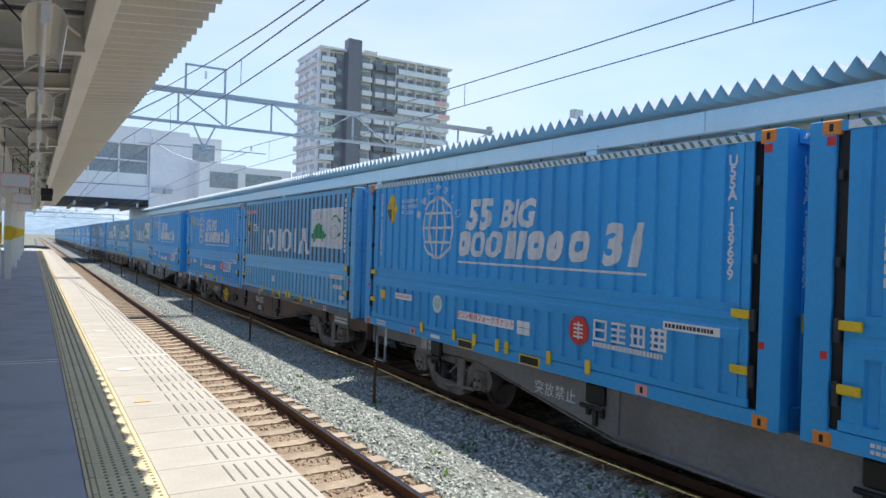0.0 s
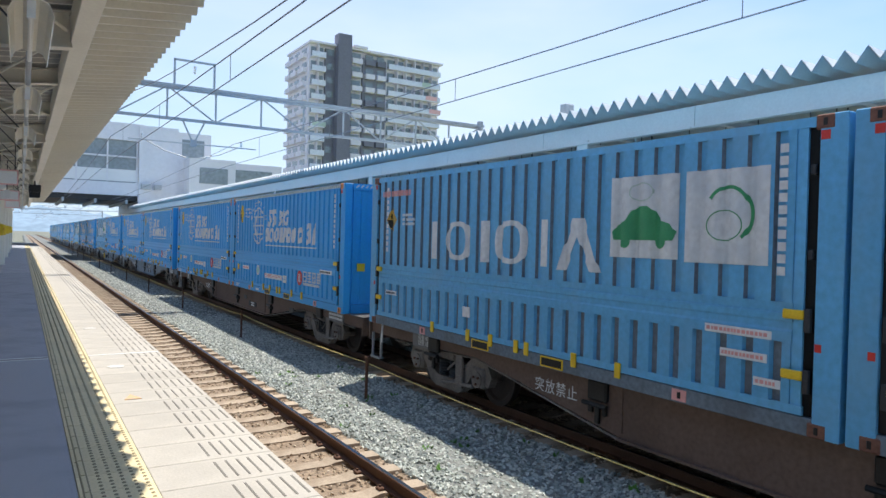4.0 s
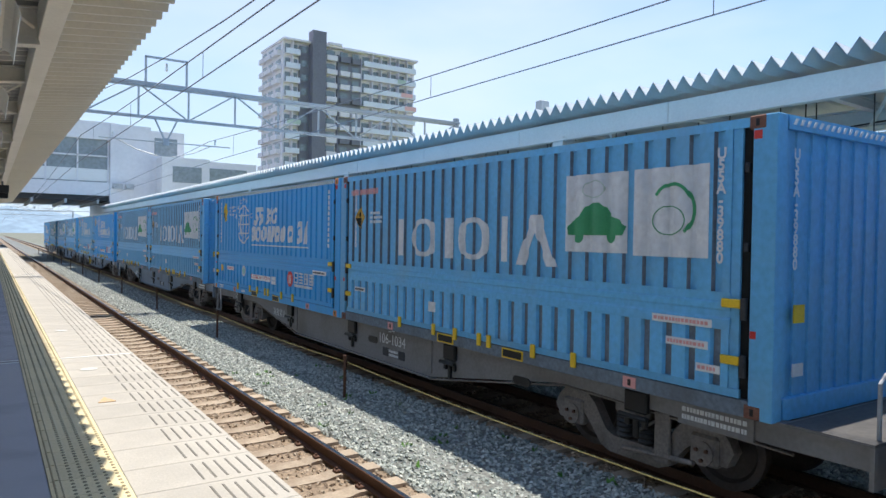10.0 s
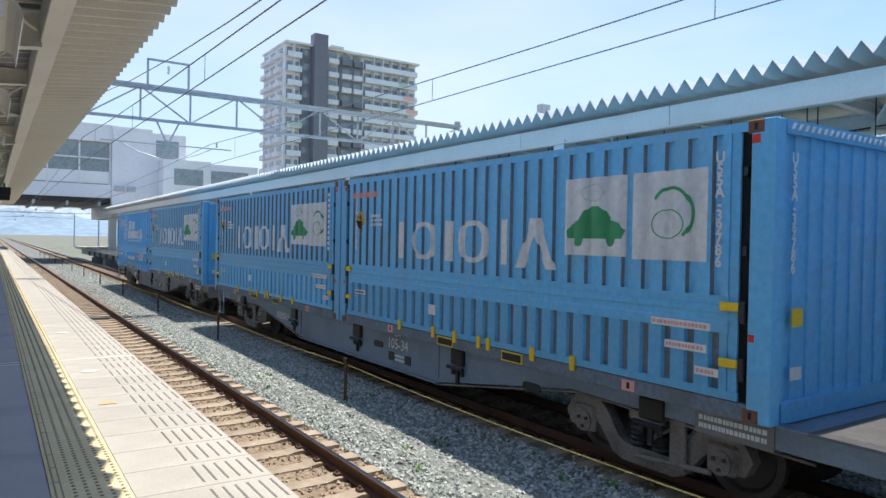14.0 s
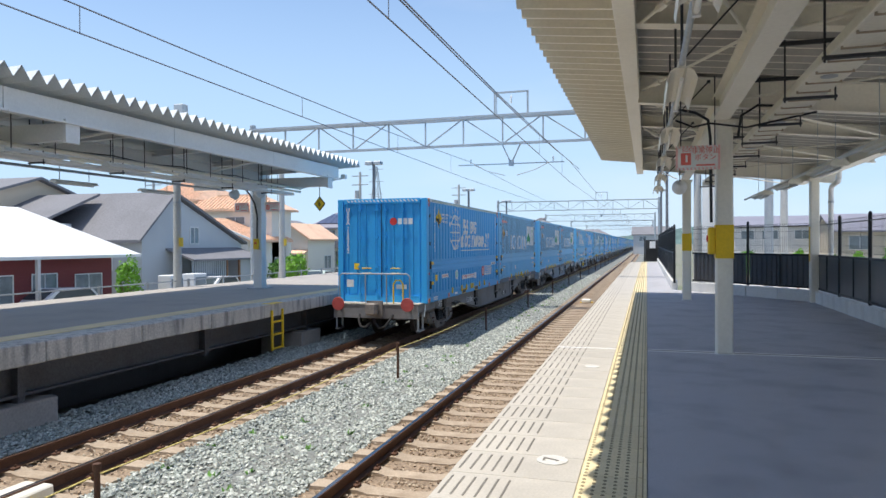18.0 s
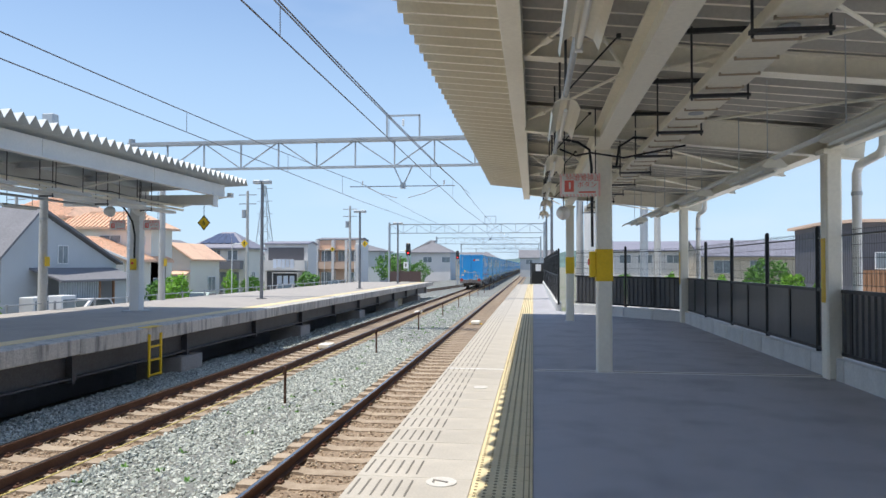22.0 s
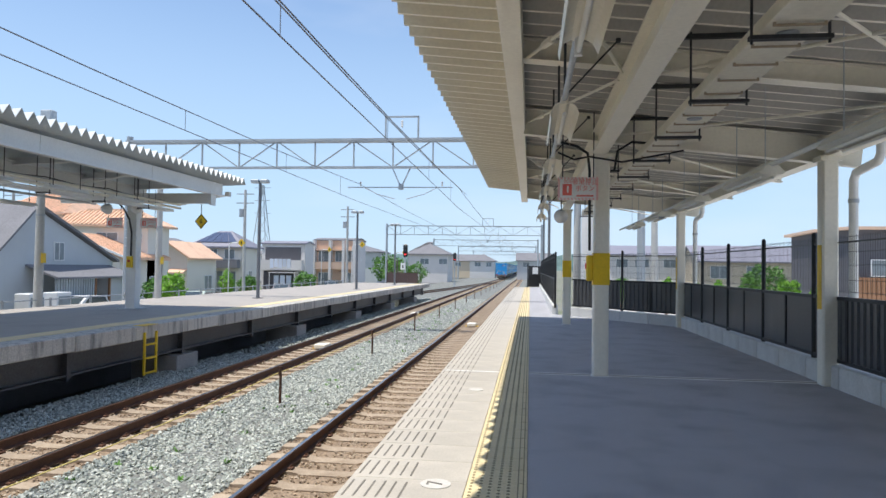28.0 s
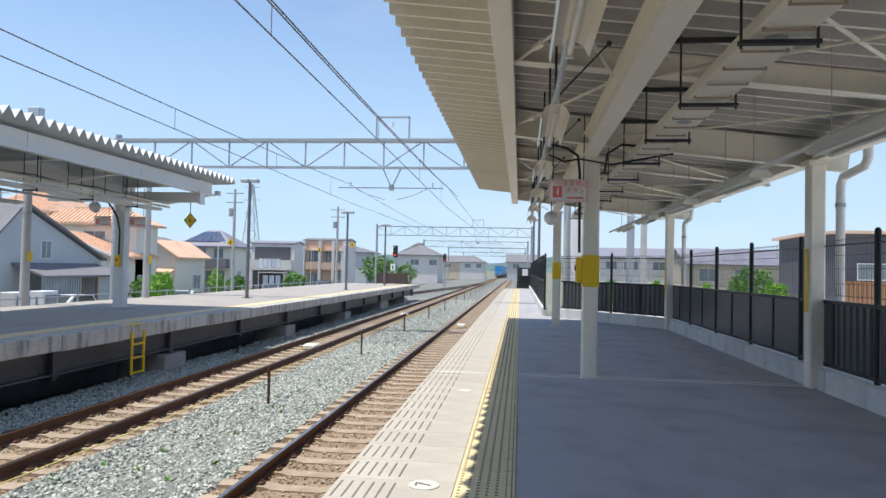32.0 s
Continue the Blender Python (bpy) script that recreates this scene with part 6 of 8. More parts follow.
        part("axle", Geo().tube((-0.84, yy, 0.43), (0.84, yy, 0.43), 0.075, 12), "bogie", b)
    part("bolster", Geo().box(-0.72, 0.72, -0.2, 0.2, 0.5, 0.72), "bogie", b)
    return b


SPAN = 19.36


def handwheel():
    g = Geo()
    rim = [(-1.24, 2.2 + 0.21 * math.cos(i * 0.3142), 0.62 + 0.21 * math.sin(i * 0.3142)) for i in range(21)]
    g.pipe(rim, 0.022, 6)
    for k in range(5):
        a = k * 1.2566 + 0.3
        g.tube((-1.24, 2.2, 0.62), (-1.24, 2.2 + 0.2 * math.cos(a), 0.62 + 0.2 * math.sin(a)), 0.016, 6)
    return g.tube((-1.26, 2.2, 0.62), (-1.14, 2.2, 0.62), 0.035, 8)


def wagon(paint, label, full=True):
    w = thing("container_wagon", label, "freight wagon", "wagons of the freight train")
    h = SPAN / 2
    sill = [(-h, 0.98), (-h, 0.74), (-h + 0.9, 0.74), (-5.95, 0.8), (-2.95, 0.34), (2.95, 0.34), (5.95, 0.8), (h - 0.9, 0.74), (h, 0.74), (h, 0.98)]
    for s in (-1, 1):
        part("side_sill", Geo().prism(sill, 0, s * 1.1, s * 1.14), paint, w, "deep fish-bellied side sill")
        part("sill_flange", Geo().box(s * 1.04, s * 1.2, -2.95, 2.95, 0.315, 0.34).box(s * 1.05, s * 1.2, -h, h, 0.955, 0.98), paint, w)
    part("deck", Geo().box(-1.05, 1.05, -h, h, 0.86, 0.955), paint, w)
    for y in (-h, h):
        s = 1 if y > 0 else -1
        part("end_deck", Geo().box(-1.2, 1.2, y - s * 0.75, y, 0.956, 0.985), "worn_deck", w, "worn grey end platform")
        part("end_beam", Geo().box(-1.2, 1.2, y - s * 0.04, y, 0.6, 0.955), paint, w)
        part("coupler", Geo().box(-0.12, 0.12, y, y + s * 0.34, 0.75, 1.0, 0.03).box(-0.17, 0.14, y + s * 0.2, y + s * 0.4, 0.72, 1.03, 0.04), "bogie", w, "knuckle coupler")
        part("coupler_pocket", Geo().box(-0.22, 0.22, y - s * 0.02, y + s * 0.05, 0.66, 1.06), "bogie", w)
        for xx in (-0.5, 0.45) if full else ():
            part("air_hose", Geo().pipe([(xx, y, 0.7), (xx * 0.9, y + s * 0.15, 0.55), (xx * 0.7, y + s * 0.22, 0.4), (xx * 0.4, y + s * 0.24, 0.38), (xx * 0.15, y + s * 0.2, 0.5)], 0.03, 8), "tyre", w)
        for xx in ((-1.16, 1.16) if s > 0 else (1.16,)) if full else ():
            part("step", Geo().box(xx - 0.02, xx + 0.02, y - s * 0.5, y - s * 0.46, 0.28, 0.75).box(xx - 0.02, xx + 0.02, y - s * 0.14, y - s * 0.1, 0.28, 0.75).box(xx - 0.05, xx + 0.05, y - s * 0.5, y - s * 0.1, 0.26, 0.29), "galv", w, "pale bent step")
            part("grab_iron", Geo().pipe([(xx * 1.02, y - s * 0.55, 0.6), (xx * 1.04, y - s * 0.6, 0.95)], 0.018, 6), "white", w)
        rail = part("handrail", Geo().pipe([(-0.95, y - s * 0.06, 0.98), (-0.95, y - s * 0.06, 1.7), (-0.88, y - s * 0.06, 1.77), (0.98, y - s * 0.06, 1.77), (1.05, y - s * 0.06, 1.7), (1.05, y - s * 0.06, 0.98)], 0.02, 8).pipe([(0.3, y - s * 0.06, 0.98), (0.3, y - s * 0.06, 1.77)], 0.018, 6).pipe([(-0.3, y - s * 0.06, 0.98), (-0.3, y - s * 0.06, 1.77)], 0.018, 6), "galv", w, "bent tube handrail") if s > 0 else part("handrail", Geo().pipe([(-1.0, y + 0.06, 0.98), (-1.0, y + 0.06, 1.45), (-0.9, y + 0.06, 1.52), (-0.35, y + 0.06, 1.52), (-0.25, y + 0.06, 1.45), (-0.25, y + 0.06, 0.98)], 0.02, 8), "galv", w, "bent tube handrail")
    part("brake_lever", Geo().pipe([(-0.75, h - 0.1, 0.98), (-0.75, h - 0.1, 1.5), (-0.68, h - 0.1, 1.6), (-0.55, h - 0.1, 1.6), (-0.48, h - 0.1, 1.5), (-0.48, h - 0.1, 0.98)], 0.022, 8), "yellow", w, "yellow brake lever guard")
    bogie(w, 7.02, 0, full)
    bogie(w, -7.02, 0, full)
    if not full:
        return w
    for y in (-7.2, -3.5, -0.05, 3.3, 7.2):
        g = Geo().box(-1.2, -1.12, y - 0.16, y + 0.16, 0.7, 0.95, 0.02).tube((-1.22, y - 0.2, 0.66), (-1.22, y + 0.2, 0.66), 0.03, 8)
        for q in (-0.12, 0.0, 0.12):
            g.box(-1.19, -1.14, y + q - 0.035, y + q + 0.035, 0.42 + abs(q), 0.64, 0.012)
        part("twist_lock", g, "black", w, "black twist lock clamp")
    for y in (-0.88, -5.2):
        part("sill_opening", Geo().tube((-1.15, y - 0.12, 0.68), (-1.139, y - 0.12, 0.68), 0.06, 10).tube((-1.15, y + 0.12, 0.68), (-1.139, y + 0.12, 0.68), 0.06, 10).box(-1.15, -1.139, y - 0.12, y + 0.12, 0.62, 0.74), "black", w, "dark oval opening")
    part("data_panel", Geo().box(-1.16, -1.14, -7.75, -8.6, 0.72, 0.95), "grey_wagon", w, "grey data plate").matrix_basis = pose(0, 0, 0)
    stuff_part("data_writing", writing_bars(-7.8, 0.76, 0.75, 0.16, 2, 31, -1.165), "worn_white", w)
    part("data_writing", lettering("荷重 40.5t\n自重 18.7t", 0.11, "worn_white", 0.001, line=0.85), "", w, "white painted load figures", on_side(-1.163)(7.52, 0.84))
    part("data_panel", Geo().box(-1.16, -1.14, 7.95, 7.1, 0.72, 0.95), "grey_wagon", w, "grey data plate")
    part("warning_writing", lettering("突放禁止", 0.2, "worn_white", 0.001, spacing=1.15), "", w, "white painted warning", on_side(-1.146)(4.1, 0.68))
    part("card_holder", Geo().box(-1.15, -1.14, -1.28, -1.48, 0.45, 0.6).box(-1.15, -1.14, -1.86, -2.06, 0.45, 0.6), "dark", w)
    stuff_part("data_writing", writing_bars(-1.5, 0.45, 0.35, 0.14, 2, 33, -1.145), "worn_white", w)
    for y in (-2.93, 2.93):
        part("gusset", Geo().box(-1.155, -1.14, y - 0.02, y + 0.02, 0.4, 0.95), paint, w)
    part("air_pipe", Geo().pipe([(-1.0, -8.9, 0.66), (-1.1, -6.0, 0.77), (-1.13, -2.95, 0.3), (-1.13, 2.95, 0.3), (-1.1, 6.0, 0.77), (-1.0, 8.9, 0.66)], 0.016, 6), "bogie", w)
    part("brake_cylinder", Geo().tube((-0.5, -1.6, 0.5), (-0.5, -0.8, 0.5), 0.16, 14).tube((0.5, 0.8, 0.5), (0.5, 1.9, 0.5), 0.18, 14), "bogie", w)
    return w


SPEED, PITCH, HEAD = 14.8, 19.67, 13.44
train = []
eco, eco_worn, words = eco_container(), eco_container(True), word_container()
plain_eco, plain_words = eco_container(full=False), word_container(full=False)
grey = wagon("grey_wagon", "grey flat container wagon with fish-bellied sills")
bluish = wagon("blue_wagon", "blue-grey flat container wagon with fish-bellied sills")
rusty = wagon("brown_wagon", "rust-brown flat container wagon with fish-bellied sills")
plain = wagon("grey_wagon", "grey flat container wagon at the head of the train", False)
NUDGE = {(-1, 0): 0.3, (-1, 1): 0.45, (0, 0): -0.28, (0, 1): -0.22, (1, 0): 0.25, (1, 1): 0.28, (4, 0): -0.15, (4, 1): -0.15, (5, 1): -0.1, (6, 0): -0.16, (7, 1): -0.03, (9, 0): -0.28, (9, 1): -0.15, (10, 0): 0.22, (10, 1): 0.22, (11, 0): 0.0, (11, 1): 0.12}


def take(master, q, lift):
    """A copy of the master, put into the train at q metres along the line at the start."""
    m = pose(TRACKS[1], q, RAIL + lift)
    ob = copy_thing(master, m)
    train.append((ob, q, RAIL + lift))
    return ob


# wagon by wagon from the head of what is seen: (front load, rear load, wagon, numbers)
LOADS = [("E", "E", bluish), ("T", "E", grey), ("E", "T", grey), ("T", "T", bluish), ("E", "E", grey), ("E", "T", grey),
         ("E", "E", grey), ("T", "E", rusty), ("E", "T", grey), ("T", "T", rusty), ("E", "E", rusty), ("E", "E", bluish), ("E", "T", bluish), ("E", "E", grey),
         ("T", "E", grey), ("T", "T", bluish), ("E", "W", bluish), ("T", "T", bluish), ("T", "E", grey)]
SERIAL = {(4, 1): "U55A-139724", (5, 0): "U55A-139737", (-1, 1): "U55A-139699", (4, 0): "U55A-139744", (6, 0): "U55A-139683", (9, 0): "U55A-139719", (11, 1): "U55A-139722", (8, 1): "U55A-39899", (10, 0): "U55A-39786", (7, 0): "U55A-39880", (5, 1): "U55A-39668", (1, 0): "U55A-139646"}
RUNNING = {6: "106-1147", 9: "105-77", 4: "105-12", 0: "104-233", 1: "104-2649", 7: "106-1034", 10: "105-34"}
for n, (front, rear, base) in enumerate(LOADS):
    k = n - 7
    q0 = HEAD + k * PITCH + {11: 0.45, 5: -0.45}.get(k, 0.0)
    w = take(base if k >= -1 else plain, q0 + (9.62 if k == 11 else 9.2), 0.0)
    if k in (0, 5, 9):
        part("brake_handwheel", handwheel(), "yellow", w, "yellow brake handwheel")
        part("release_handle", Geo().pipe([(-1.17, 2.9, 0.62), (-1.2, 2.75, 0.72), (-1.2, 2.62, 0.6), (-1.2, 2.6, 0.45)], 0.018, 6), "yellow", w, "yellow release handle")
        part("brake_box", Geo().box(-1.2, -0.9, 1.35, 1.75, 0.42, 0.72, 0.02).tube((-1.21, 1.1, 0.6), (-0.95, 1.1, 0.6), 0.1, 12), "black", w, "black brake valve box")
    if k in RUNNING:
        part("running_number", lettering(RUNNING[k], 0.26, "worn_white", 0.001), "", w, "white painted running number", on_side(-1.146)(-1.6, 0.75))
        part("class_mark", lettering("コキ", 0.14, "worn_white", 0.001), "", w, "small white painted class mark", on_side(-1.146)(-1.6, 0.93))
    for j, kind in enumerate((front, rear)):
        kinds = {"E": eco, "T": words, "W": eco_worn} if k >= -1 else {"E": plain_eco, "T": plain_words}
        c = take(kinds[kind], q0 + (0.35 if j == 0 else 9.55) + NUDGE.get((k, j), 0.0), 0.97)
        body = SERIAL.get((k, j))
        if body:
            for y in (0.56, LONG - 0.7):
                part("serial_number", number_column(body), "", c, "white upright serial number", side(y, 1.99))
            for y, yaw, x in ((LONG + 0.008, 180, 0.98), (-0.008, 0, -0.98)):
                part("serial_number", number_column(body), "", c, "white upright serial number", Matrix.Translation((x, y, 1.95)) @ pose(0, 0, 0, 90, 0, yaw))
        elif k >= -1:
            for y in (0.56, LONG - 0.7):
                g = Geo()
                for i in range(11):
                    g.box(-WIDE - 0.005, -WIDE - 0.002, y - 0.04, y + 0.04, 2.52 - i * 0.112, 2.6 - i * 0.112)
                stuff_part("serial_mark", g, "worn_white", c, "column of small white marks")
for master in (eco, eco_worn, words, plain_eco, plain_words, grey, bluish, rusty, plain):
    for o in (*master.children_recursive, master):
        bpy.data.objects.remove(o)
last = train[-3][0]
for o in last.children:
    if o.name.startswith("end_deck"):
        o.data = o.data.copy()
        o.data.materials[0] = M["tan_deck"]
for x in (-0.95, 1.0):
    t = part("tail_disc", Geo().lathe([(0.0, 0.17), (0.02, 0.18), (0.03, 0.17)], (x, SPAN / 2 + 0.12, 0.98), "y", 24), "dull_red", last, "round red tail marker disc")
    part("disc_bracket", Geo().box(x - 0.02, x + 0.02, SPAN / 2, SPAN / 2 + 0.12, 0.9, 1.05), "dark", t)

# ---- rope posts between the tracks ----
post = thing("rope_post", "rusty steel post carrying the yellow rope between the tracks", "post", "rope posts", at=pose(3.675, -5.1, RAIL))
part("shaft", Geo().tube((0, 0, -0.3), (0, 0, 0.55), 0.028, 10), "rust", post)
part("cap", Geo().tube((0, 0, 0.5), (0, 0, 0.56), 0.038, 10), "rust", post)
part("eye", Geo().lathe([(-0.012, 0.03), (0.0, 0.045), (0.012, 0.03)], (0.03, 0, 0.44), "x", 10), "rust", post)
for i in range(-16, 14):
    if i:
        copy_thing(post, pose(3.675, -5.1 + 7.92 * i, RAIL, 0, 0, 7 * i))
rope = Geo()
for i in range(-24, 20):
    y = -5.1 + 7.92 * i
    pts = [(3.71, y + 7.92 * k / 6, RAIL + 0.44 - 0.05 * (1 - (2 * k / 6 - 1) ** 2)) for k in range(7)]
    rope.pipe(pts, 0.0085, 6)
solid("boundary_rope", rope, "rope", "thin yellow and black boundary rope strung between the posts", "rope")
for x, y in ((5.2, -5.6), (5.6, -22.0), (5.3, -38.5), (1.5, -32)):
    b = thing("track_sensor", "pale yellow track sensor box fixed between the rails", "track box", "track boxes", at=pose(x, y, RAIL))
    part("case", Geo().box(-0.2, 0.2, -0.3, 0.3, -0.16, -0.02, 0.02), "cream", b)
    part("foot", Geo().box(-0.3, 0.3, -0.1, 0.1, -0.18, -0.14), "yellow", b)


# ---- overhead line ----
def gantry(y, x0, x1, top, frames):
    g = thing("overhead_gantry", "galvanised lattice gantry carrying the overhead wires across the tracks", "gantry", "gantries", at=pose(0, y, 0))
    low = top - 1.15
    part("top_chord", Geo().box(x0, x1, -0.07, 0.07, top - 0.06, top + 0.06), "galv_dark", g)
    part("top_flange", Geo().box(x0, x1, -0.35, -0.27, top - 0.04, top + 0.04).box(x0, x1, 0.27, 0.35, top - 0.04, top + 0.04), "galv_dark", g)
    part("bottom_chord", Geo().box(x0, x1, -0.06, 0.06, low - 0.05, low + 0.05), "galv_dark", g)
    n = max(4, round((x1 - x0) / 1.75))
    if abs(y) > 100:
        lattice = Geo()
        for i in range(n):
            a, b = x0 + (x1 - x0) * i / n, x0 + (x1 - x0) * (i + 1) / n
            lattice.bar((a, 0, low), (a, 0, top), 0.06, 0.06).bar((a, 0, top if i % 2 else low), (b, 0, low if i % 2 else top), 0.05, 0.05)
        tagged(part("lattice", lattice, "galv_dark", g), kind="stuff")
        n = 0
    for i in range(n):
        a, b = x0 + (x1 - x0) * i / n, x0 + (x1 - x0) * (i + 1) / n
        part("upright", Geo().bar((a, 0, low), (a, 0, top), 0.06, 0.06), "galv_dark", g)
        part("lattice_bar", Geo().bar((a, 0, top), (b, 0, low), 0.05, 0.05) if i % 2 else Geo().bar((a, 0, low), (b, 0, top), 0.05, 0.05), "galv_dark", g)
    for x in (x0, x1):
        m = part("mast", Geo().tube((x, 0, GROUND), (x, 0, top + 0.25), 0.17, 14, 0.14), "galv_dark", g, "round steel mast")
        part("mast_band", Geo().tube((x, 0, top - 0.5), (x, 0, top - 0.4), 0.19, 14), "galv", m)
    for x in frames:
        part("wire_frame", Geo().bar((x - 0.7, 0, top), (x - 0.7, 0, top + 1.0), 0.07, 0.07).bar((x + 0.7, 0, top), (x + 0.7, 0, top + 1.0), 0.07, 0.07).bar((x - 0.73, 0, top + 1.0), (x + 0.73, 0, top + 1.0), 0.07, 0.07), "galv_dark", g, "small frame above the beam")
        k = part("insulator", Geo().lathe([(0, 0.03), (0.06, 0.06), (0.1, 0.03), (0.16, 0.06), (0.2, 0.03), (0.26, 0.06), (0.3, 0.02)], (x, 0, top + 0.55), "z", 10), "white", g, "ribbed white insulator")
        part("drop_bracket", Geo().bar((x - 0.4, 0, low), (x - 0.05, 0, low - 0.75), 0.05, 0.05).bar((x + 0.4, 0, low), (x + 0.05, 0, low - 0.75), 0.05, 0.05).box(x - 0.1, x + 0.1, -0.06, 0.06, low - 0.95, low - 0.7), "galv_dark", g, "V-shaped hanger")
        part("steady_arm", Geo().tube((x - 2.2, 0, low - 0.85), (x + 2.3, 0, low - 0.85), 0.022, 8), "galv_dark", g)
        for s in (-1, 1):
            part("registration_arm", Geo().pipe([(x + s * 1.6, 0.1, low - 0.85), (x + s * 1.0, 0.1, low - 1.15), (x + s * 0.25, 0.1, low - 1.35)], 0.018, 6), "galv", g)
            part("insulator", Geo().lathe([(-0.1, 0.02), (-0.06, 0.05), (0.0, 0.02), (0.05, 0.05), (0.1, 0.02)], (x + s * 1.75, 0, low - 0.7), "z", 8), "white", g)
    return g


GANTRIES = [(26.3, 6.75), (-28.4, 6.75), (-88, 6.75), (-132, 6.75), (-178, 6.9), (-226, 6.9), (112, 6.75), (160, 6.9), (210, 6.9)]
for y, top in GANTRIES:
    gantry(y, -2.6 if y < -30 else -5.6, 16.6 if abs(y) < 60 else 17.5, top, (3.87,) if y > 0 else (4.28,))
SUPPORTS = sorted(y for y, top in GANTRIES)
ENDS = [-330] + SUPPORTS + [300]


def sway(y):
    """The wires zigzag from support to support."""
    k = SUPPORTS.index(-28.4)
    side_of = {e: 0.36 * (-1) ** (i - 1 - k) for i, e in enumerate(ENDS)}
    a, b = max(e for e in ENDS if e <= y), min(e for e in ENDS if e >= y)
    return side_of[a] if a == b else side_of[a] + (side_of[b] - side_of[a]) * (y - a) / (b - a)


for x, contact, low, high in ((TRACKS[0], 3.9, 4.2, 4.75), (TRACKS[1], 4.13, 4.45, 4.9)):
    for a, b in zip(ENDS, ENDS[1:]):
        line = thing("overhead_wire", "thin dark catenary and contact wires strung over the track", "overhead wire", "overhead wires")
        n = max(4, int((b - a) / 6))
        def height(t):
            return low + (high - low) * (2 * t - 1) ** 2
        at_y = [a + (b - a) * k / n for k in range(n + 1)]
        part("messenger_wire", Geo().pipe([(x + sway(y), y, height(k / n)) for k, y in enumerate(at_y)], 0.011, 5), "wire", line)
        part("contact_wire", Geo().tube((x + sway(a), a, contact), (x + sway(b), b, contact), 0.01, 5), "wire", line)
        for k in range(n if abs(a + b) < 60 else 0):
            t = (k + 0.5) / n
            y = a + (b - a) * t
            part("dropper", Geo().tube((x + sway(y), y, contact), (x + sway(y), y, height(t) + 0.01), 0.006, 4), "wire", line)
cross = thing("overhead_wire", "spare contact wire rising away over the near track", "overhead wire", "overhead wires")
part("contact_wire", Geo().pipe([(TRACKS[0] - 0.3 - y * 0.01, y, 3.93 + (0.0026 if y > 0 else 0.0007) * (y + 2) ** 2) for y in (-28.4, -20, -12, -8, -5, -2, 2, 6, 9, 12, 16, 20, 26.3)], 0.01, 5), "wire", cross)


# ---- poles, lamps and signals beyond the canopies ----
def platform_lamp_post(x, y, h):
    p = thing("lamp_post", "grey steel platform lamp post with a flat twin head", "lamp post", "platform lamp posts", at=pose(x, y, 0))
    part("pole", Geo().tube((0, 0, 0), (0, 0, h), 0.075, 12, 0.06), "post_grey", p)
    for e in (-0.2, 0.2):
        part("head", Geo().box(e - 0.17, e + 0.17, -0.15, 0.15, h - 0.02, h + 0.13, 0.03), "galv_dark", p, "grey lamp head")
    part("head_arm", Geo().box(-0.1, 0.1, -0.04, 0.04, h + 0.02, h + 0.08), "post_grey", p)
    part("base", Geo().box(-0.16, 0.16, -0.16, 0.16, 0, 0.03), "post_grey", p)


for x, y, h in ((10.0, -27.2, 4.8), (9.2, -40.3, 4.6), (9.2, -52, 4.6), (-2.05, -33, 4.7), (-2.05, -46, 4.7)):
    platform_lamp_post(x, y, h)
for x, y, h in ((13.95, -19.5, 5.0), (13.5, -25.6, 4.4), (13.8, -2.0, 5.0), (13.8, 8.0, 5.0)):
    p = thing("utility_pole", "pale concrete pole behind the far platform", "pole", "concrete poles", at=pose(x, y, GROUND))
    part("shaft", Geo().tube((0, 0, 0), (0, 0, h + 2), 0.15, 14, 0.11), "concrete_pale", p)
    part("warning_plate", Geo().box(-0.16, -0.14, -0.1, 0.1, 3.35, 3.65), "yellow", p, "yellow warning plate")
    part("band", Geo().tube((0, 0, 4.8), (0, 0, 4.86), 0.14, 14), "galv", p)
for x, y, h in ((-2.9, -26, 8.5), (-6.4, -30, 9.5), (-8.0, -62, 10), (24, -58, 10), (19, -74, 10), (40, -50, 9), (17.5, -15, 9.5), (46, 30, 10), (34, 50, 10), (17.8, 12, 8)):
    p = thing("utility_pole", "tall concrete utility pole with crossarms among the houses", "pole", "utility poles", at=pose(x, y, GROUND))
    part("shaft", Geo().tube((0, 0, 0), (0, 0, h), 0.16, 12, 0.11), "concrete_pale", p)
    for z in (h - 0.4, h - 1.2):
        part("crossarm", Geo().box(-0.8, 0.8, -0.04, 0.04, z, z + 0.08), "galv_dark", p)
    part("transformer", Geo().tube((0.3, 0, h - 2.4), (0.3, 0, h - 1.7), 0.22, 12), "galv", p)
tank = solid("downpipe_tank", Geo().tube((-3.35, -25.5, GROUND), (-3.35, -25.5, 3.6), 0.34, 18), "grey_paint", "thick pale grey round mast beyond the platform fence", "mast")


def road_sign(x, y, h):
    p = thing("road_sign", "yellow diamond road sign on a bent white pole", "road sign", "road signs", at=pose(x, y, GROUND))
    part("pole", Geo().pipe([(0, 0, 0), (0, 0, h - 0.3), (-0.1, 0, h - 0.08), (-0.3, 0, h), (-0.9, 0, h)], 0.045, 8), "white", p)
    part("plate", Geo().prism([(-1.45, h), (-1.1, h - 0.35), (-0.75, h), (-1.1, h + 0.35)], 1, 0.0, 0.03), "yellow", p)
    part("mark", Geo().box(-1.15, -1.05, 0.03, 0.034, h - 0.15, h + 0.15), "black", p)


for x, y, h in ((24.5, -56, 5.24), (26.9, -90, 5.57), (17.9, -72, 5.72), (15.5, -84, 5.18)):
    road_sign(x, y, h)
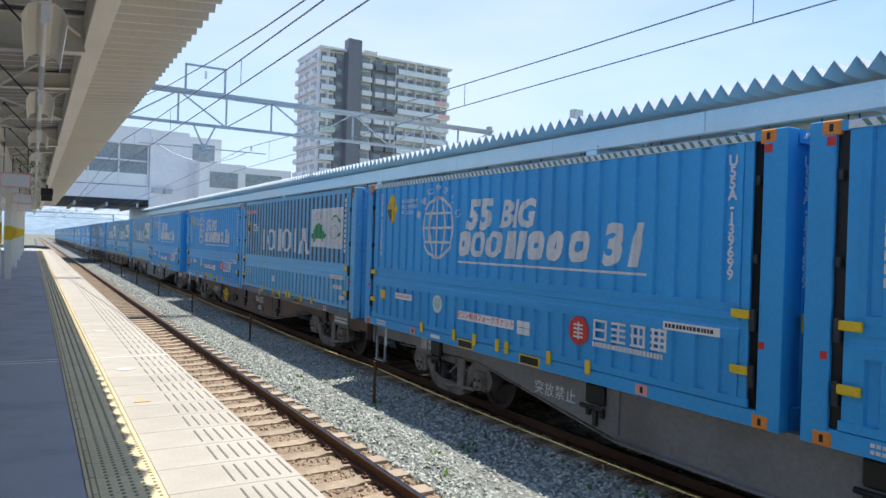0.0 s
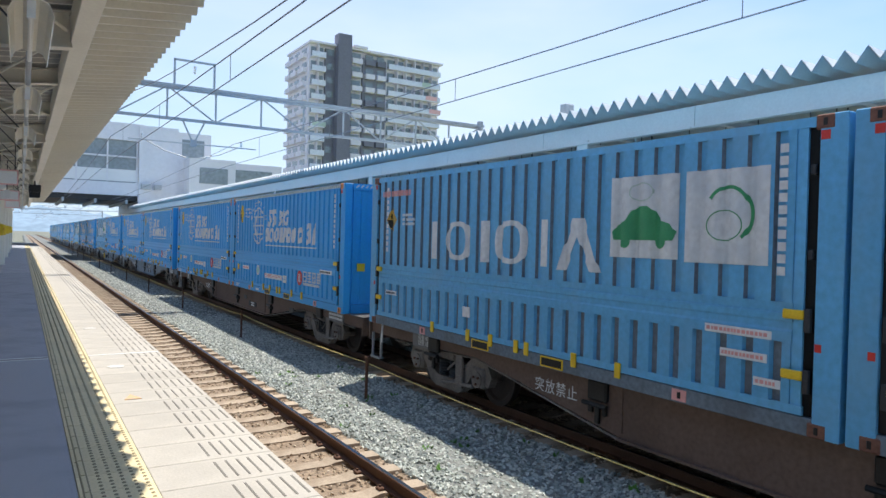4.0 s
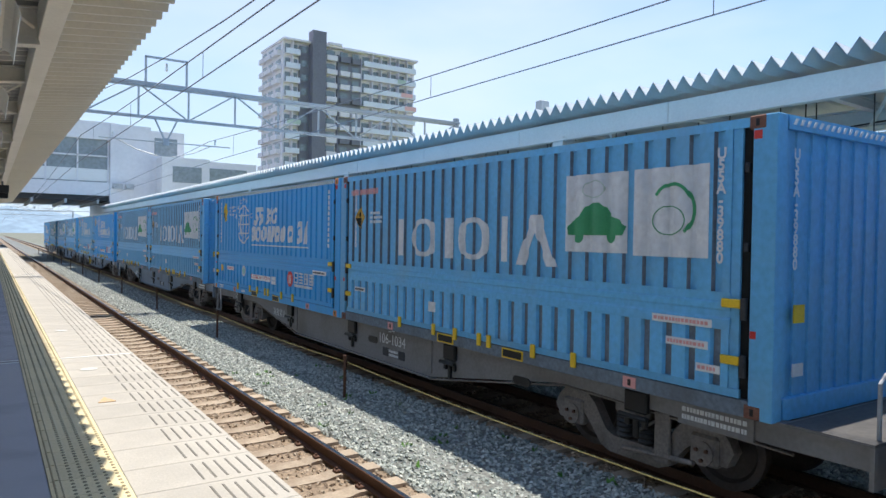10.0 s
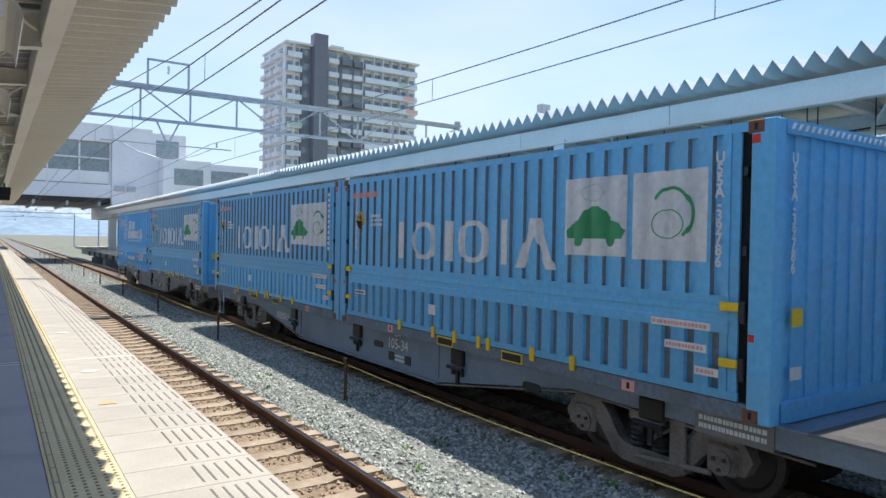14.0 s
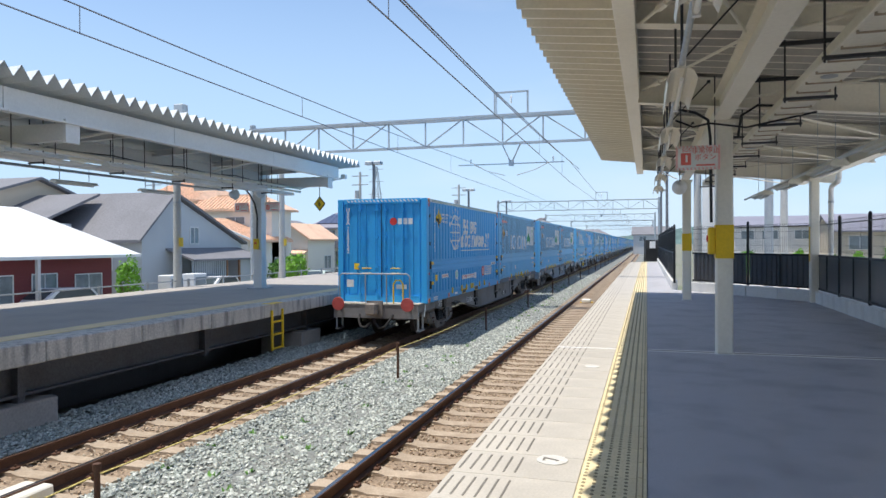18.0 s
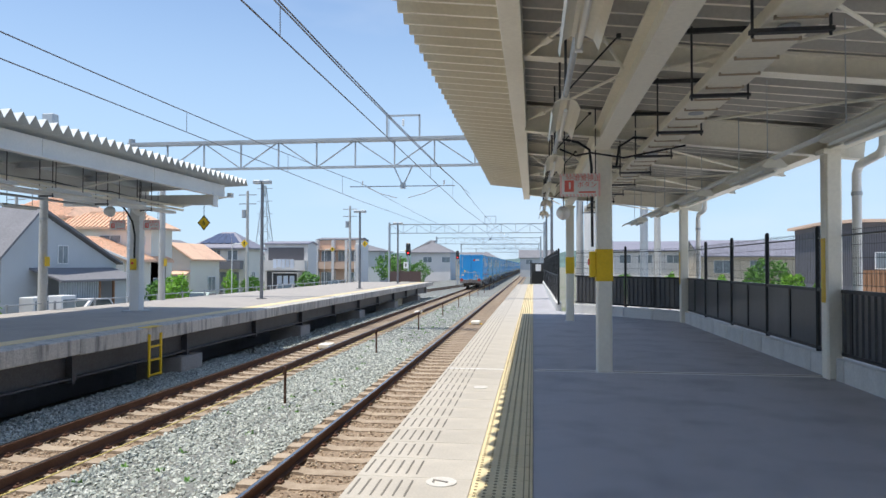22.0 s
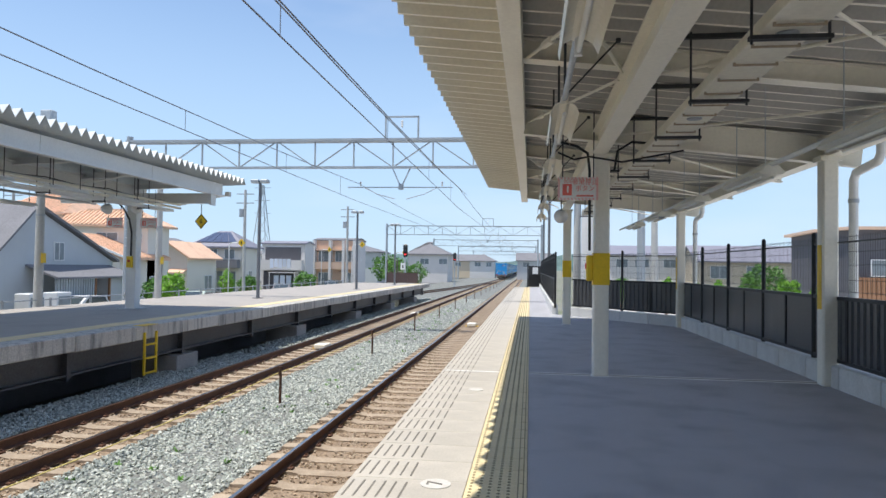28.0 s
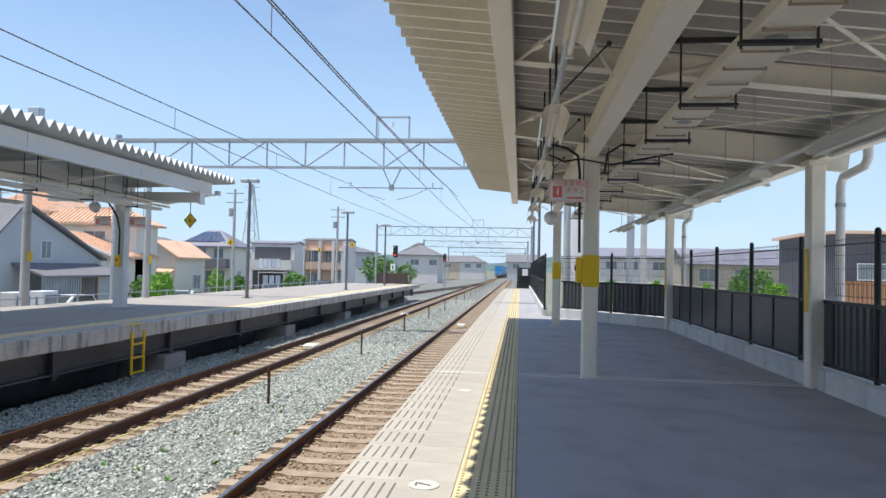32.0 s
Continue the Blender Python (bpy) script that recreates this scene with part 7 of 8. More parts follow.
for x, y in ((10.4, -63), (9.4, -96)):
    s = thing("railway_signal", "black railway signal with a lit red lamp on a grey mast", "railway signal", "railway signals", at=pose(x, y, GROUND))
    part("mast", Geo().tube((0, 0, 0), (0, 0, 4.4), 0.08, 10), "galv_dark", s)
    part("head", Geo().box(-0.22, 0.22, -0.1, 0.1, 4.3, 5.5, 0.1), "black", s)
    part("red_lamp", Geo().tube((0, 0.1, 4.55), (0, 0.13, 4.55), 0.075, 14), "signal_red", s, "glowing red lamp")
    for z in (4.9, 5.25):
        part("dark_lamp", Geo().tube((0, 0.1, z), (0, 0.13, z), 0.1, 14), "glass", s)
    part("ladder", Geo().box(-0.2, -0.17, -0.25, -0.22, 0.3, 4.3).box(0.17, 0.2, -0.25, -0.22, 0.3, 4.3), "galv_dark", s)
end_fence = thing("platform_end_fence", "dark brown panel fence with posts and a notice closing the platform", "fence", at=pose(9.5, -56.8, 0))
for i in range(3):
    part("panel", Geo().box(-1.3 + i * 0.87, -0.46 + i * 0.87, -0.03, 0.03, 0.05, 0.85), "brown_panel", end_fence)
for i in range(4):
    part("post", Geo().box(-1.33 + i * 0.87, -1.27 + i * 0.87, -0.05, 0.05, 0, 1.95 if i > 1 else 1.0), "brown_panel", end_fence)
part("top_rail", Geo().box(-1.33, 1.33, -0.02, 0.02, 0.86, 0.91), "brown_panel", end_fence)
part("notice", Geo().box(-0.25, 0.15, 0.05, 0.07, 1.15, 1.7), "white", end_fence, "white notice board")
part("notice_mark", Geo().box(-0.1, 0.0, 0.07, 0.075, 1.3, 1.55), "black", end_fence)

pylon = thing("pylon", "faint grey lattice power pylon far behind the houses", "pylon", at=pose(72.0, -180, GROUND))
lattice = Geo()
for k in range(6):
    z0, z1 = k * 4.2, (k + 1) * 4.2
    w0, w1 = 2.6 * (1 - k / 6.6), 2.6 * (1 - (k + 1) / 6.6)
    for a, b in ((-1, -1), (1, -1), (1, 1), (-1, 1)):
        lattice.bar((a * w0, b * w0, z0), (a * w1, b * w1, z1), 0.16, 0.16).bar((a * w0, b * w0, z0), (b * w1, -a * w1, z1), 0.09, 0.09).bar((a * w1, b * w1, z1), (b * w1, -a * w1, z1), 0.09, 0.09)
tagged(part("tower", lattice, "galv_dark", pylon), kind="stuff")
for z in (17.5, 21.0, 24.5):
    part("crossarm", Geo().bar((-2.2, 0, z), (2.2, 0, z), 0.14, 0.14), "galv_dark", pylon)

# railings behind the far platform
rail_bay = thing("railing_bay", "low galvanised tube railing behind the far platform", "railing", "railing bays", at=pose(13.9, -56, -0.8))
part("post", Geo().tube((0, 0, -0.1), (0, 0, 1.05), 0.035, 8), "galv", rail_bay)
for z in (0.35, 0.7, 1.0):
    part("tube", Geo().tube((0, 0, z), (0, 2.0, z), 0.02, 8), "galv", rail_bay)
for i in range(1, 37):
    copy_thing(rail_bay, pose(13.9, -56 + 2.0 * i, -0.8))
solid("lineside_strip", Geo().box(13.7, 14.2, -57, 95, GROUND, -0.75), "concrete_pale", "pale concrete strip behind the far platform", "wall", kind="structure")
solid("side_road", Geo().box(15.5, 21.5, -140, 120, GROUND, GROUND + 0.03), "asphalt_pale", "pale asphalt lane between the station and the houses", "road", kind="structure")
solid("meadow", Geo().box(24, 130, 17.5, 115, GROUND, GROUND + 0.05), "grass", "bright green meadow behind the station", "meadow", kind="structure")
solid("lawn", Geo().box(22, 45, 0.3, 10.5, GROUND, GROUND + 0.05), "grass", "green lawn before the white house", "lawn", kind="structure")
solid("car_park", Geo().box(45, 75, 10.6, 17.3, GROUND, GROUND + 0.04).box(22, 45, 10.6, 17.3, GROUND, GROUND + 0.03), "asphalt_pale", "pale car park beside the meadow", "car park", kind="structure")
fence_low = thing("louvre_fence", "low grey louvre fence along the car park", "fence", at=pose(44, 9.6, GROUND))
for i in range(5):
    part("slat", Geo().box(-0.03, 0.03, 0, 9.0, 0.2 + i * 0.22, 0.34 + i * 0.22), "galv", fence_low)
for i in range(4):
    part("post", Geo().box(-0.05, 0.05, i * 2.95, i * 2.95 + 0.1, 0, 1.35), "galv_dark", fence_low)


# ---- houses ----
def window_unit(parent, wall, axis, a, b, z0, z1, out, sill=True):
    """A sliding window in a wall: axis 0 for a wall along y (facing x), 1 for a wall along x."""
    w = part("window", Geo().box(*((wall - out * 0.03, wall + out * 0.03, a, b) if axis == 0 else (a, b, wall - out * 0.03, wall + out * 0.03)), z0, z1), "pane", parent, "dark glazed window")
    t = 0.05
    g = Geo()
    for (p, q, lo, hi) in ((a - t, b + t, z1, z1 + t), (a - t, b + t, z0 - t, z0), (a - t, a, z0, z1), (b, b + t, z0, z1), ((a + b) / 2 - 0.02, (a + b) / 2 + 0.02, z0, z1)):
        g.box(*((wall - out * 0.02, wall + out * 0.06, p, q) if axis == 0 else (p, q, wall - out * 0.02, wall + out * 0.06)), lo, hi)
    part("frame", g, "white" if sill else "dark", w)


def house(name, label, x0, x1, y0, y1, eave, rise, ridge, wall, roof, windows=(), over=0.45, hip=False):
    """A house with a gable or hip roof: ridge 0 runs along x, 1 along y. windows: (face, a, b, z0, z1), face W (-x), S (+y), N (-y), E (+x)."""
    h = thing(name, label, "house", at=pose(0, 0, GROUND))
    part("wall", Geo().box(x0, x1, y0, y1, 0, eave), wall, h)
    part("plinth", Geo().box(x0 - 0.02, x1 + 0.02, y0 - 0.02, y1 + 0.02, 0, 0.4), "concrete", h)
    o, t = over, 0.16
    if ridge == 0:
        m, half = (y0 + y1) / 2, (y1 - y0) / 2
        for s in (-1, 1):
            e = m + s * (half + o)
            dz = rise * o / half
            inset = half if hip else 0.0
            xa, xb = x0 - o, x1 + o
            v = [(xa, e, eave - dz), (xb, e, eave - dz), (xb - inset - (o if hip else 0), m, eave + rise), (xa + inset + (o if hip else 0), m, eave + rise)]
            part("roof_slope", Geo().add(v + [(a, b, c + t) for a, b, c in v], [(0, 1, 2, 3), (4, 7, 6, 5), (0, 4, 5, 1), (1, 5, 6, 2), (2, 6, 7, 3), (3, 7, 4, 0)]), roof, h, "pitched roof slope")
        for x, s in ((x0, -1), (x1, 1)):
            if hip:
                v = [(x + s * o, y0 - o, eave - rise * o / half), (x + s * o, y1 + o, eave - rise * o / half), (x - s * half, m, eave + rise)]
                part("roof_slope", Geo().add(v + [(a, b, c + t) for a, b, c in v], [(0, 1, 2), (3, 5, 4), (0, 3, 4, 1), (1, 4, 5, 2), (2, 5, 3, 0)]), roof, h)
            else:
                part("gable", Geo().prism([(y0, eave), (y1, eave), (m, eave + rise)], 0, x - s * 0.15, x), wall, h)
    else:
        m, half = (x0 + x1) / 2, (x1 - x0) / 2
        for s in (-1, 1):
            e = m + s * (half + o)
            dz = rise * o / half
            inset = (half + o) if hip else 0.0
            ya, yb = y0 - o, y1 + o
            v = [(e, ya, eave - dz), (e, yb, eave - dz), (m, yb - inset, eave + rise), (m, ya + inset, eave + rise)]
            part("roof_slope", Geo().add(v + [(a, b, c + t) for a, b, c in v], [(0, 1, 2, 3), (4, 7, 6, 5), (0, 4, 5, 1), (1, 5, 6, 2), (2, 6, 7, 3), (3, 7, 4, 0)]), roof, h, "pitched roof slope")
        for y, s in ((y0, -1), (y1, 1)):
            if hip:
                v = [(x0 - o, y + s * o, eave - rise * o / half), (x1 + o, y + s * o, eave - rise * o / half), (m, y - s * half, eave + rise)]
                part("roof_slope", Geo().add(v + [(a, b, c + t) for a, b, c in v], [(0, 1, 2), (3, 5, 4), (0, 3, 4, 1), (1, 4, 5, 2), (2, 5, 3, 0)]), roof, h)
            else:
                part("gable", Geo().prism([(x0, eave), (x1, eave), (m, eave + rise)], 1, y - s * 0.15, y), wall, h)
    for face, a, b, z0, z1 in windows:
        if face in "WE":
            window_unit(h, x0 if face == "W" else x1, 0, a, b, z0, z1, -1 if face == "W" else 1)
        else:
            window_unit(h, y1 if face == "S" else y0, 1, a, b, z0, z1, 1 if face == "S" else -1)
    return h


def balcony(h, x0, x1, y0, y1, z, mat):
    b = part("balcony", Geo().box(x0, x1, y0, y1, z - 0.15, z), mat, h, "projecting balcony")
    part("parapet", Geo().box(x0, x1, y0, y0 + 0.08, z, z + 1.05).box(x0, x1, y1 - 0.08, y1, z, z + 1.05).box(x0 - 0.003, x0 + 0.077, y0 + 0.08, y1 - 0.08, z, z + 1.05), mat, b)
    return b


white_house = house("house", "white rendered two-storey house with a pale hipped roof", 46, 52.2, 1.5, 7.6, 5.75, 2.7, 0, "wall_white", "roof_pale", [("W", 6.45, 6.85, 4.3, 5.3), ("W", 2.9, 3.3, 4.3, 5.3)], 0.4, True)
part("annex", Geo().box(47, 53, 7.6, 10.2, 0, 4.3).box(46.9, 53.1, 7.5, 10.3, 4.3, 4.45), "wall_white", white_house, "low flat-roofed white annex")
flats = house("apartment_house", "white rendered apartment house with a pale beige pitched roof", 27.0, 36, -13.4, -6.4, 6.1, 4.4, 1, "wall_white", "roof_beige", [("W", -8.25, -7.4, 4.35, 5.5), ("W", -8.5, -7.45, 1.6, 2.75), ("W", -11.4, -10.4, 4.35, 5.5), ("W", -11.4, -10.4, 1.6, 2.75)], 0.3)
wing = house("apartment_house", "cream rendered house with balconies and a beige pitched roof", 27.7, 36, -6.38, -1.3, 5.55, 4.6, 1, "wall_cream", "roof_beige", [("W", -4.2, -3.15, 1.5, 2.7), ("W", -4.3, -3.6, 3.3, 5.1), ("W", -6.1, -5.85, 0.3, 2.6), ("W", -4.75, -4.5, 0.3, 2.6), ("W", -5.9, -5.2, 3.3, 5.1), ("W", -2.3, -1.7, 3.3, 5.1)], 0.35)
part("upper_wall", Geo().box(27.66, 27.7, -4.45, -2.5, 3.9, 5.3), "wall_yellow", wing, "pale yellow upper wall")
part("divider", Geo().box(26.5, 27.7, -6.4, -6.2, 0, 5.6), "wall_white", wing, "white dividing wall")
for y0, y1 in ((-2.5, -1.25), (-4.8, -3.5), (-6.2, -4.9)):
    balcony(wing, 26.5, 27.66, y0, y1, 3.15, "wall_cream")
part("downpipe", Geo().tube((27.6, -2.55, 0), (27.6, -2.55, 5.5), 0.05, 8), "white", wing)
far_flats = house("apartment_house", "white three-storey flats behind the cream house", 46, 54, -3.4, -1.1, 7.4, 0.4, 0, "wall_white", "roof_pale", [("W", -2.6, -1.8, 5.5, 6.5), ("W", -2.6, -1.8, 2.9, 3.9)], 0.2)
maroon = thing("house", "maroon clapboard bungalow with a broad white metal roof", "house", at=pose(0, 0, GROUND))
part("wall", Geo().box(25.0, 33, -28.6, -20.9, 0, 2.95), "wall_maroon", maroon)
part("gable", Geo().prism([(25.0, 2.95), (33, 2.95), (29, 5.0)], 1, -21.1, -20.9), "wall_maroon", maroon)
for s in (-1, 1):
    v = [(29 + s * 5.0, -20.3, 2.8), (29 + s * 5.0, -29.6, 2.8), (29, -26.8, 5.2), (29, -20.3, 5.2)]
    part("roof_slope", Geo().add(v + [(p, q, r + 0.14) for p, q, r in v], [(0, 1, 2, 3), (4, 7, 6, 5), (0, 4, 5, 1), (1, 5, 6, 2), (2, 6, 7, 3), (3, 7, 4, 0)]), "roof_white", maroon, "white metal roof slope")
v = [(24.0, -29.6, 2.8), (34, -29.6, 2.8), (29, -26.8, 5.2)]
part("roof_slope", Geo().add(v + [(p, q, r + 0.14) for p, q, r in v], [(0, 1, 2), (3, 5, 4), (0, 3, 4, 1), (1, 4, 5, 2), (2, 5, 3, 0)]), "roof_white", maroon)
for y0, y1, z0, z1 in ((-27.9, -26.3, 0.1, 2.0), (-25.2, -23.9, 0.9, 2.1), (-22.9, -21.6, 0.9, 2.1)):
    window_unit(maroon, 25.0, 0, y0, y1, z0, z1, -1)
boards = Geo()
for i in range(14):
    boards.box(24.975, 25.0, -28.6, -20.9, 0.2 + i * 0.19, 0.375 + i * 0.19)
tagged(part("clapboard", boards, "wall_maroon", maroon), kind="stuff")
part("porch", Geo().box(23.9, 25.0, -23.5, -20.9, 0, 0.3).box(23.95, 24.1, -23.4, -23.25, 0.3, 2.8).box(23.95, 24.1, -21.1, -20.95, 0.3, 2.8), "wall_white", maroon)
for y in (-33, -31):
    v = thing("vending_box", "white vending cabinet beside the lane", "cabinet", "cabinets", at=pose(23.3, y, GROUND))
    part("cabinet", Geo().box(-0.4, 0.4, -0.55, 0.55, 0, 1.8, 0.03), "white", v)
    part("display", Geo().box(-0.42, -0.4, -0.45, 0.45, 0.8, 1.6), "pane", v)
grey_house = thing("house", "pale grey house with a steep asymmetric dark grey roof", "house", at=pose(0, 0, GROUND))
part("wall", Geo().prism([(-32.6, 0), (-32.6, 3.9), (-35.3, 6.4), (-42.6, 3.45), (-42.6, 0)], 0, 26.5, 38), "wall_grey", grey_house)
part("roof_slope", Geo().prism([(-32.1, 3.55), (-35.3, 6.5), (-35.3, 6.66), (-32.1, 3.71)], 0, 26.2, 38.3), "roof_grey", grey_house, "steep dark grey roof slope")
part("roof_slope", Geo().prism([(-35.3, 6.5), (-42.9, 3.42), (-42.9, 3.56), (-35.3, 6.66)], 0, 26.2, 38.3), "roof_grey", grey_house)
part("rear_wing", Geo().box(31.5, 38, -32.6, -30.6, 0, 4.7), "wall_grey", grey_house)
part("rear_wing_roof", Geo().prism([(-30.1, 4.6), (-34.5, 6.45), (-34.5, 6.62), (-30.1, 4.76)], 0, 31.2, 38.4), "roof_grey", grey_house)
window_unit(grey_house, 26.5, 0, -37.7, -36.9, 3.5, 4.5, -1)
for x0, x1, z0, z1 in ((28.6, 29.9, 2.0, 3.0), (33.5, 34.5, 3.0, 4.1)):
    window_unit(grey_house, -32.6 if x0 < 31 else -30.6, 1, x0, x1, z0, z1, 1)
part("lean_to", Geo().prism([(24.5, 2.42), (26.5, 3.1), (26.5, 3.22), (24.5, 2.54)], 1, -42.2, -34.6), "roof_grey", grey_house, "low lean-to roof")
part("lean_to_wall", Geo().box(24.9, 26.5, -42.0, -40.0, 0, 2.5), "wall_grey", grey_house)
slats = Geo()
for i in range(16):
    slats.box(24.9, 24.95, -38.4 + i * 0.22, -38.27 + i * 0.22, 0.1, 2.5)
tagged(part("lean_to_screen", slats, "galv_dark", grey_house, "grey slatted screen"), kind="stuff")
part("lean_to_post", Geo().box(24.88, 25.0, -38.6, -38.48, 0, 2.5), "wall_brown", grey_house)
part("lean_to_post", Geo().box(24.88, 25.0, -40.0, -39.88, 0, 2.5), "wall_brown", grey_house)
house("house", "cream house with a shallow gable roof and dark trim", 36, 46, -38.4, -30.2, 6.3, 1.3, 0, "wall_cream", "roof_grey", [("W", -34.6, -33.4, 4.0, 5.2)], 0.5)
clay = house("house", "white house with stepped hipped orange clay tile roofs", 29.0, 37.2, -54.2, -51, 6.55, 0.95, 0, "wall_pale", "roof_tile", [("S", 31.6, 33.4, 5.2, 5.75), ("S", 29.5, 30.6, 5.0, 5.7)], 0.5, True)
part("upper_wall", Geo().box(37.2, 43.6, -60, -52, 0, 7.4), "wall_pale", clay)
for s in (-1, 1):
    v = [(36.7, -56 + s * 4.5, 7.25), (44.1, -56 + s * 4.5, 7.25), (42.6, -56, 9.1), (38.4, -56, 9.1)]
    part("roof_slope", Geo().add(v + [(p, q, r + 0.16) for p, q, r in v], [(0, 1, 2, 3), (4, 7, 6, 5), (0, 4, 5, 1), (1, 5, 6, 2), (2, 6, 7, 3), (3, 7, 4, 0)]), "roof_tile", clay, "upper orange tile slope")
v = [(36.7, -60.5, 7.25), (36.7, -51.5, 7.25), (38.4, -56, 9.1)]
part("roof_slope", Geo().add(v + [(p, q, r + 0.16) for p, q, r in v], [(0, 1, 2), (3, 5, 4), (0, 3, 4, 1), (1, 4, 5, 2), (2, 5, 3, 0)]), "roof_tile", clay)
part("gable", Geo().prism([(-60, 7.2), (-52, 7.2), (-56, 9.0)], 0, 43.6, 43.75), "wall_pale", clay)
part("lower_roof", Geo().prism([(28.4, 3.6), (33.2, 5.4), (33.2, 5.58), (28.4, 3.78)], 1, -53.5, -47.0), "roof_tile", clay, "lower orange tile roof")
part("lower_wall", Geo().prism([(29.0, 0), (29.0, 3.7), (33.2, 5.35), (33.2, 0)], 1, -53.3, -47.4), "wall_pale", clay)
part("barge_board", Geo().prism([(28.3, 3.66), (33.2, 5.5), (33.2, 5.68), (28.3, 3.84)], 1, -47.0, -46.92), "white", clay)
part("ridge_tile", Geo().bar((30.9, -52.6, 7.7), (35.3, -52.6, 7.7), 0.3, 0.2).bar((38.4, -56, 9.3), (42.6, -56, 9.3), 0.3, 0.22), "roof_tile", clay)
# courses of barrel tiles running down each slope that faces the line
tiles = Geo()
for i in range(20):
    y = -53.4 + i * 0.33
    tiles.prism([(28.42, 3.79), (33.18, 5.57), (33.18, 5.66), (28.42, 3.88)], 1, y, y + 0.15)
for i in range(25):
    x = 28.6 + i * 0.36
    k = min(1.0, (x - 28.4) / 2.1, (37.8 - x) / 2.1)
    tiles.bar((x, -50.5, 6.46), (x, -50.5 - 2.1 * k, 6.46 + 1.25 * k), 0.15, 0.1)
for i in range(20):
    x = 37.0 + i * 0.36
    k = min(1.0, (x - 36.7) / 1.7, (44.1 - x) / 1.5)
    tiles.bar((x, -51.5, 7.44), (x, -51.5 - 4.5 * k, 7.44 + 1.85 * k), 0.15, 0.1)
tagged(part("tile_course", tiles, "roof_tile_dark", clay, "rows of barrel tiles"), kind="stuff")
for y0, y1, z0, z1 in ((-52.8, -51.4, 0.9, 2.3), (-49.6, -48.4, 0.9, 2.3)):
    window_unit(clay, 29.0, 0, y0, y1, z0, z1, -1)
annex = house("house", "small pale house with an orange tile gable roof", 30.9, 34.9, -67, -61, 4.1, 1.3, 1, "wall_pale", "roof_tile", [("S", 31.4, 32.3, 0.4, 2.4), ("S", 33.0, 34.2, 0.9, 2.2), ("W", -66, -64.5, 0.9, 2.2)], 0.5)
part("awning", Geo().prism([(-61.0, 2.75), (-60.2, 2.45), (-60.2, 2.55), (-61.0, 2.9)], 0, 30.9, 32.6), "roof_tile", annex, "small tiled awning")
house("house", "beige house with a grey gable roof", 38, 46, -70, -63, 5.8, 2.0, 1, "wall_cream", "roof_grey", [("S", 41, 43, 4, 5)], 0.4)
solar = house("house", "pale cream house with a hipped roof of solar panels", 30.3, 36.3, -76.5, -72, 5.5, 1.5, 0, "wall_pale", "roof_haze", [("S", 31.2, 32.3, 4.0, 5.0), ("S", 33.2, 34.0, 4.0, 5.0), ("S", 34.9, 35.8, 4.0, 5.0), ("S", 31.0, 32.2, 0.4, 2.6), ("S", 32.5, 33.9, 0.4, 2.6), ("S", 34.3, 35.8, 0.4, 2.6), ("W", -74.6, -73.8, 1.6, 2.6)], 0.5, True)
for i in range(5):
    lo, hi = 31.0 + i * 0.95, 32.5 + i * 0.36
    v = [(lo, -72.1, 5.8), (lo + 0.88, -72.1, 5.8), (hi + 0.33, -73.8, 6.94), (hi, -73.8, 6.94)]
    part("solar_panel", Geo().add(v + [(p, q, r + 0.05) for p, q, r in v], [(0, 1, 2, 3), (4, 7, 6, 5), (0, 4, 5, 1), (1, 5, 6, 2), (2, 6, 7, 3), (3, 7, 4, 0)]), "solar", solar, "dark blue solar panel")
part("balcony", Geo().box(30.5, 36.3, -72, -71.1, 2.95, 3.9), "roof_grey", solar, "dark balcony parapet")
boxy = house("house", "white flat-roofed house with a dark balcony recess", 26.7, 32.3, -86, -82.5, 6.0, 0.3, 0, "wall_white", "roof_haze", [("S", 27.9, 30.6, 4.0, 5.5), ("W", -84.8, -83.9, 1.6, 2.3)], 0.15)
part("recess", Geo().box(27.2, 31.8, -82.5, -82.42, 3.95, 5.6), "charcoal", boxy, "dark recessed balcony wall")
part("recess", Geo().box(28.0, 32.0, -82.5, -82.42, 0.3, 2.6), "charcoal", boxy, "dark ground floor opening")
part("balcony", Geo().box(26.8, 32.2, -82.42, -81.6, 2.75, 4.0), "wall_white", boxy, "white balcony parapet")
part("porch_roof", Geo().box(27.4, 30.8, -82.42, -81.0, 2.4, 2.5), "wall_white", boxy, "thin white porch roof")
for x in (27.5, 30.7):
    part("porch_post", Geo().box(x - 0.04, x + 0.04, -81.08, -81.0, 0, 2.4), "wall_white", boxy)
for i in range(5):
    part("laundry", Geo().box(28.2 + i * 0.55, 28.65 + i * 0.55, -81.58, -81.54, 3.0 + 0.15 * (i % 2), 4.15), "linen", boxy, "pale blue and white laundry hung on the balcony")
for i in range(3):
    part("laundry", Geo().box(28.0 + i * 0.8, 28.6 + i * 0.8, -81.3, -81.26, 0.9, 2.1), "linen", boxy)
block = house("apartment_block", "tan tiled low apartment block with white columns", 22.8, 28.9, -98, -93, 6.9, 0.3, 0, "wall_tan", "roof_grey", [("S", 23.2, 24.0, 4.0, 5.4), ("S", 24.8, 25.8, 4.0, 5.4), ("S", 26.8, 28.2, 4.0, 5.4), ("S", 23.2, 24.0, 0.6, 2.4), ("S", 26.8, 28.2, 0.6, 2.4), ("W", -95.8, -95.0, 4.2, 5.6)], 0.1)
part("side_wall", Geo().box(22.76, 22.8, -98, -92.95, 0, 6.9), "wall_white", block, "white side wall")
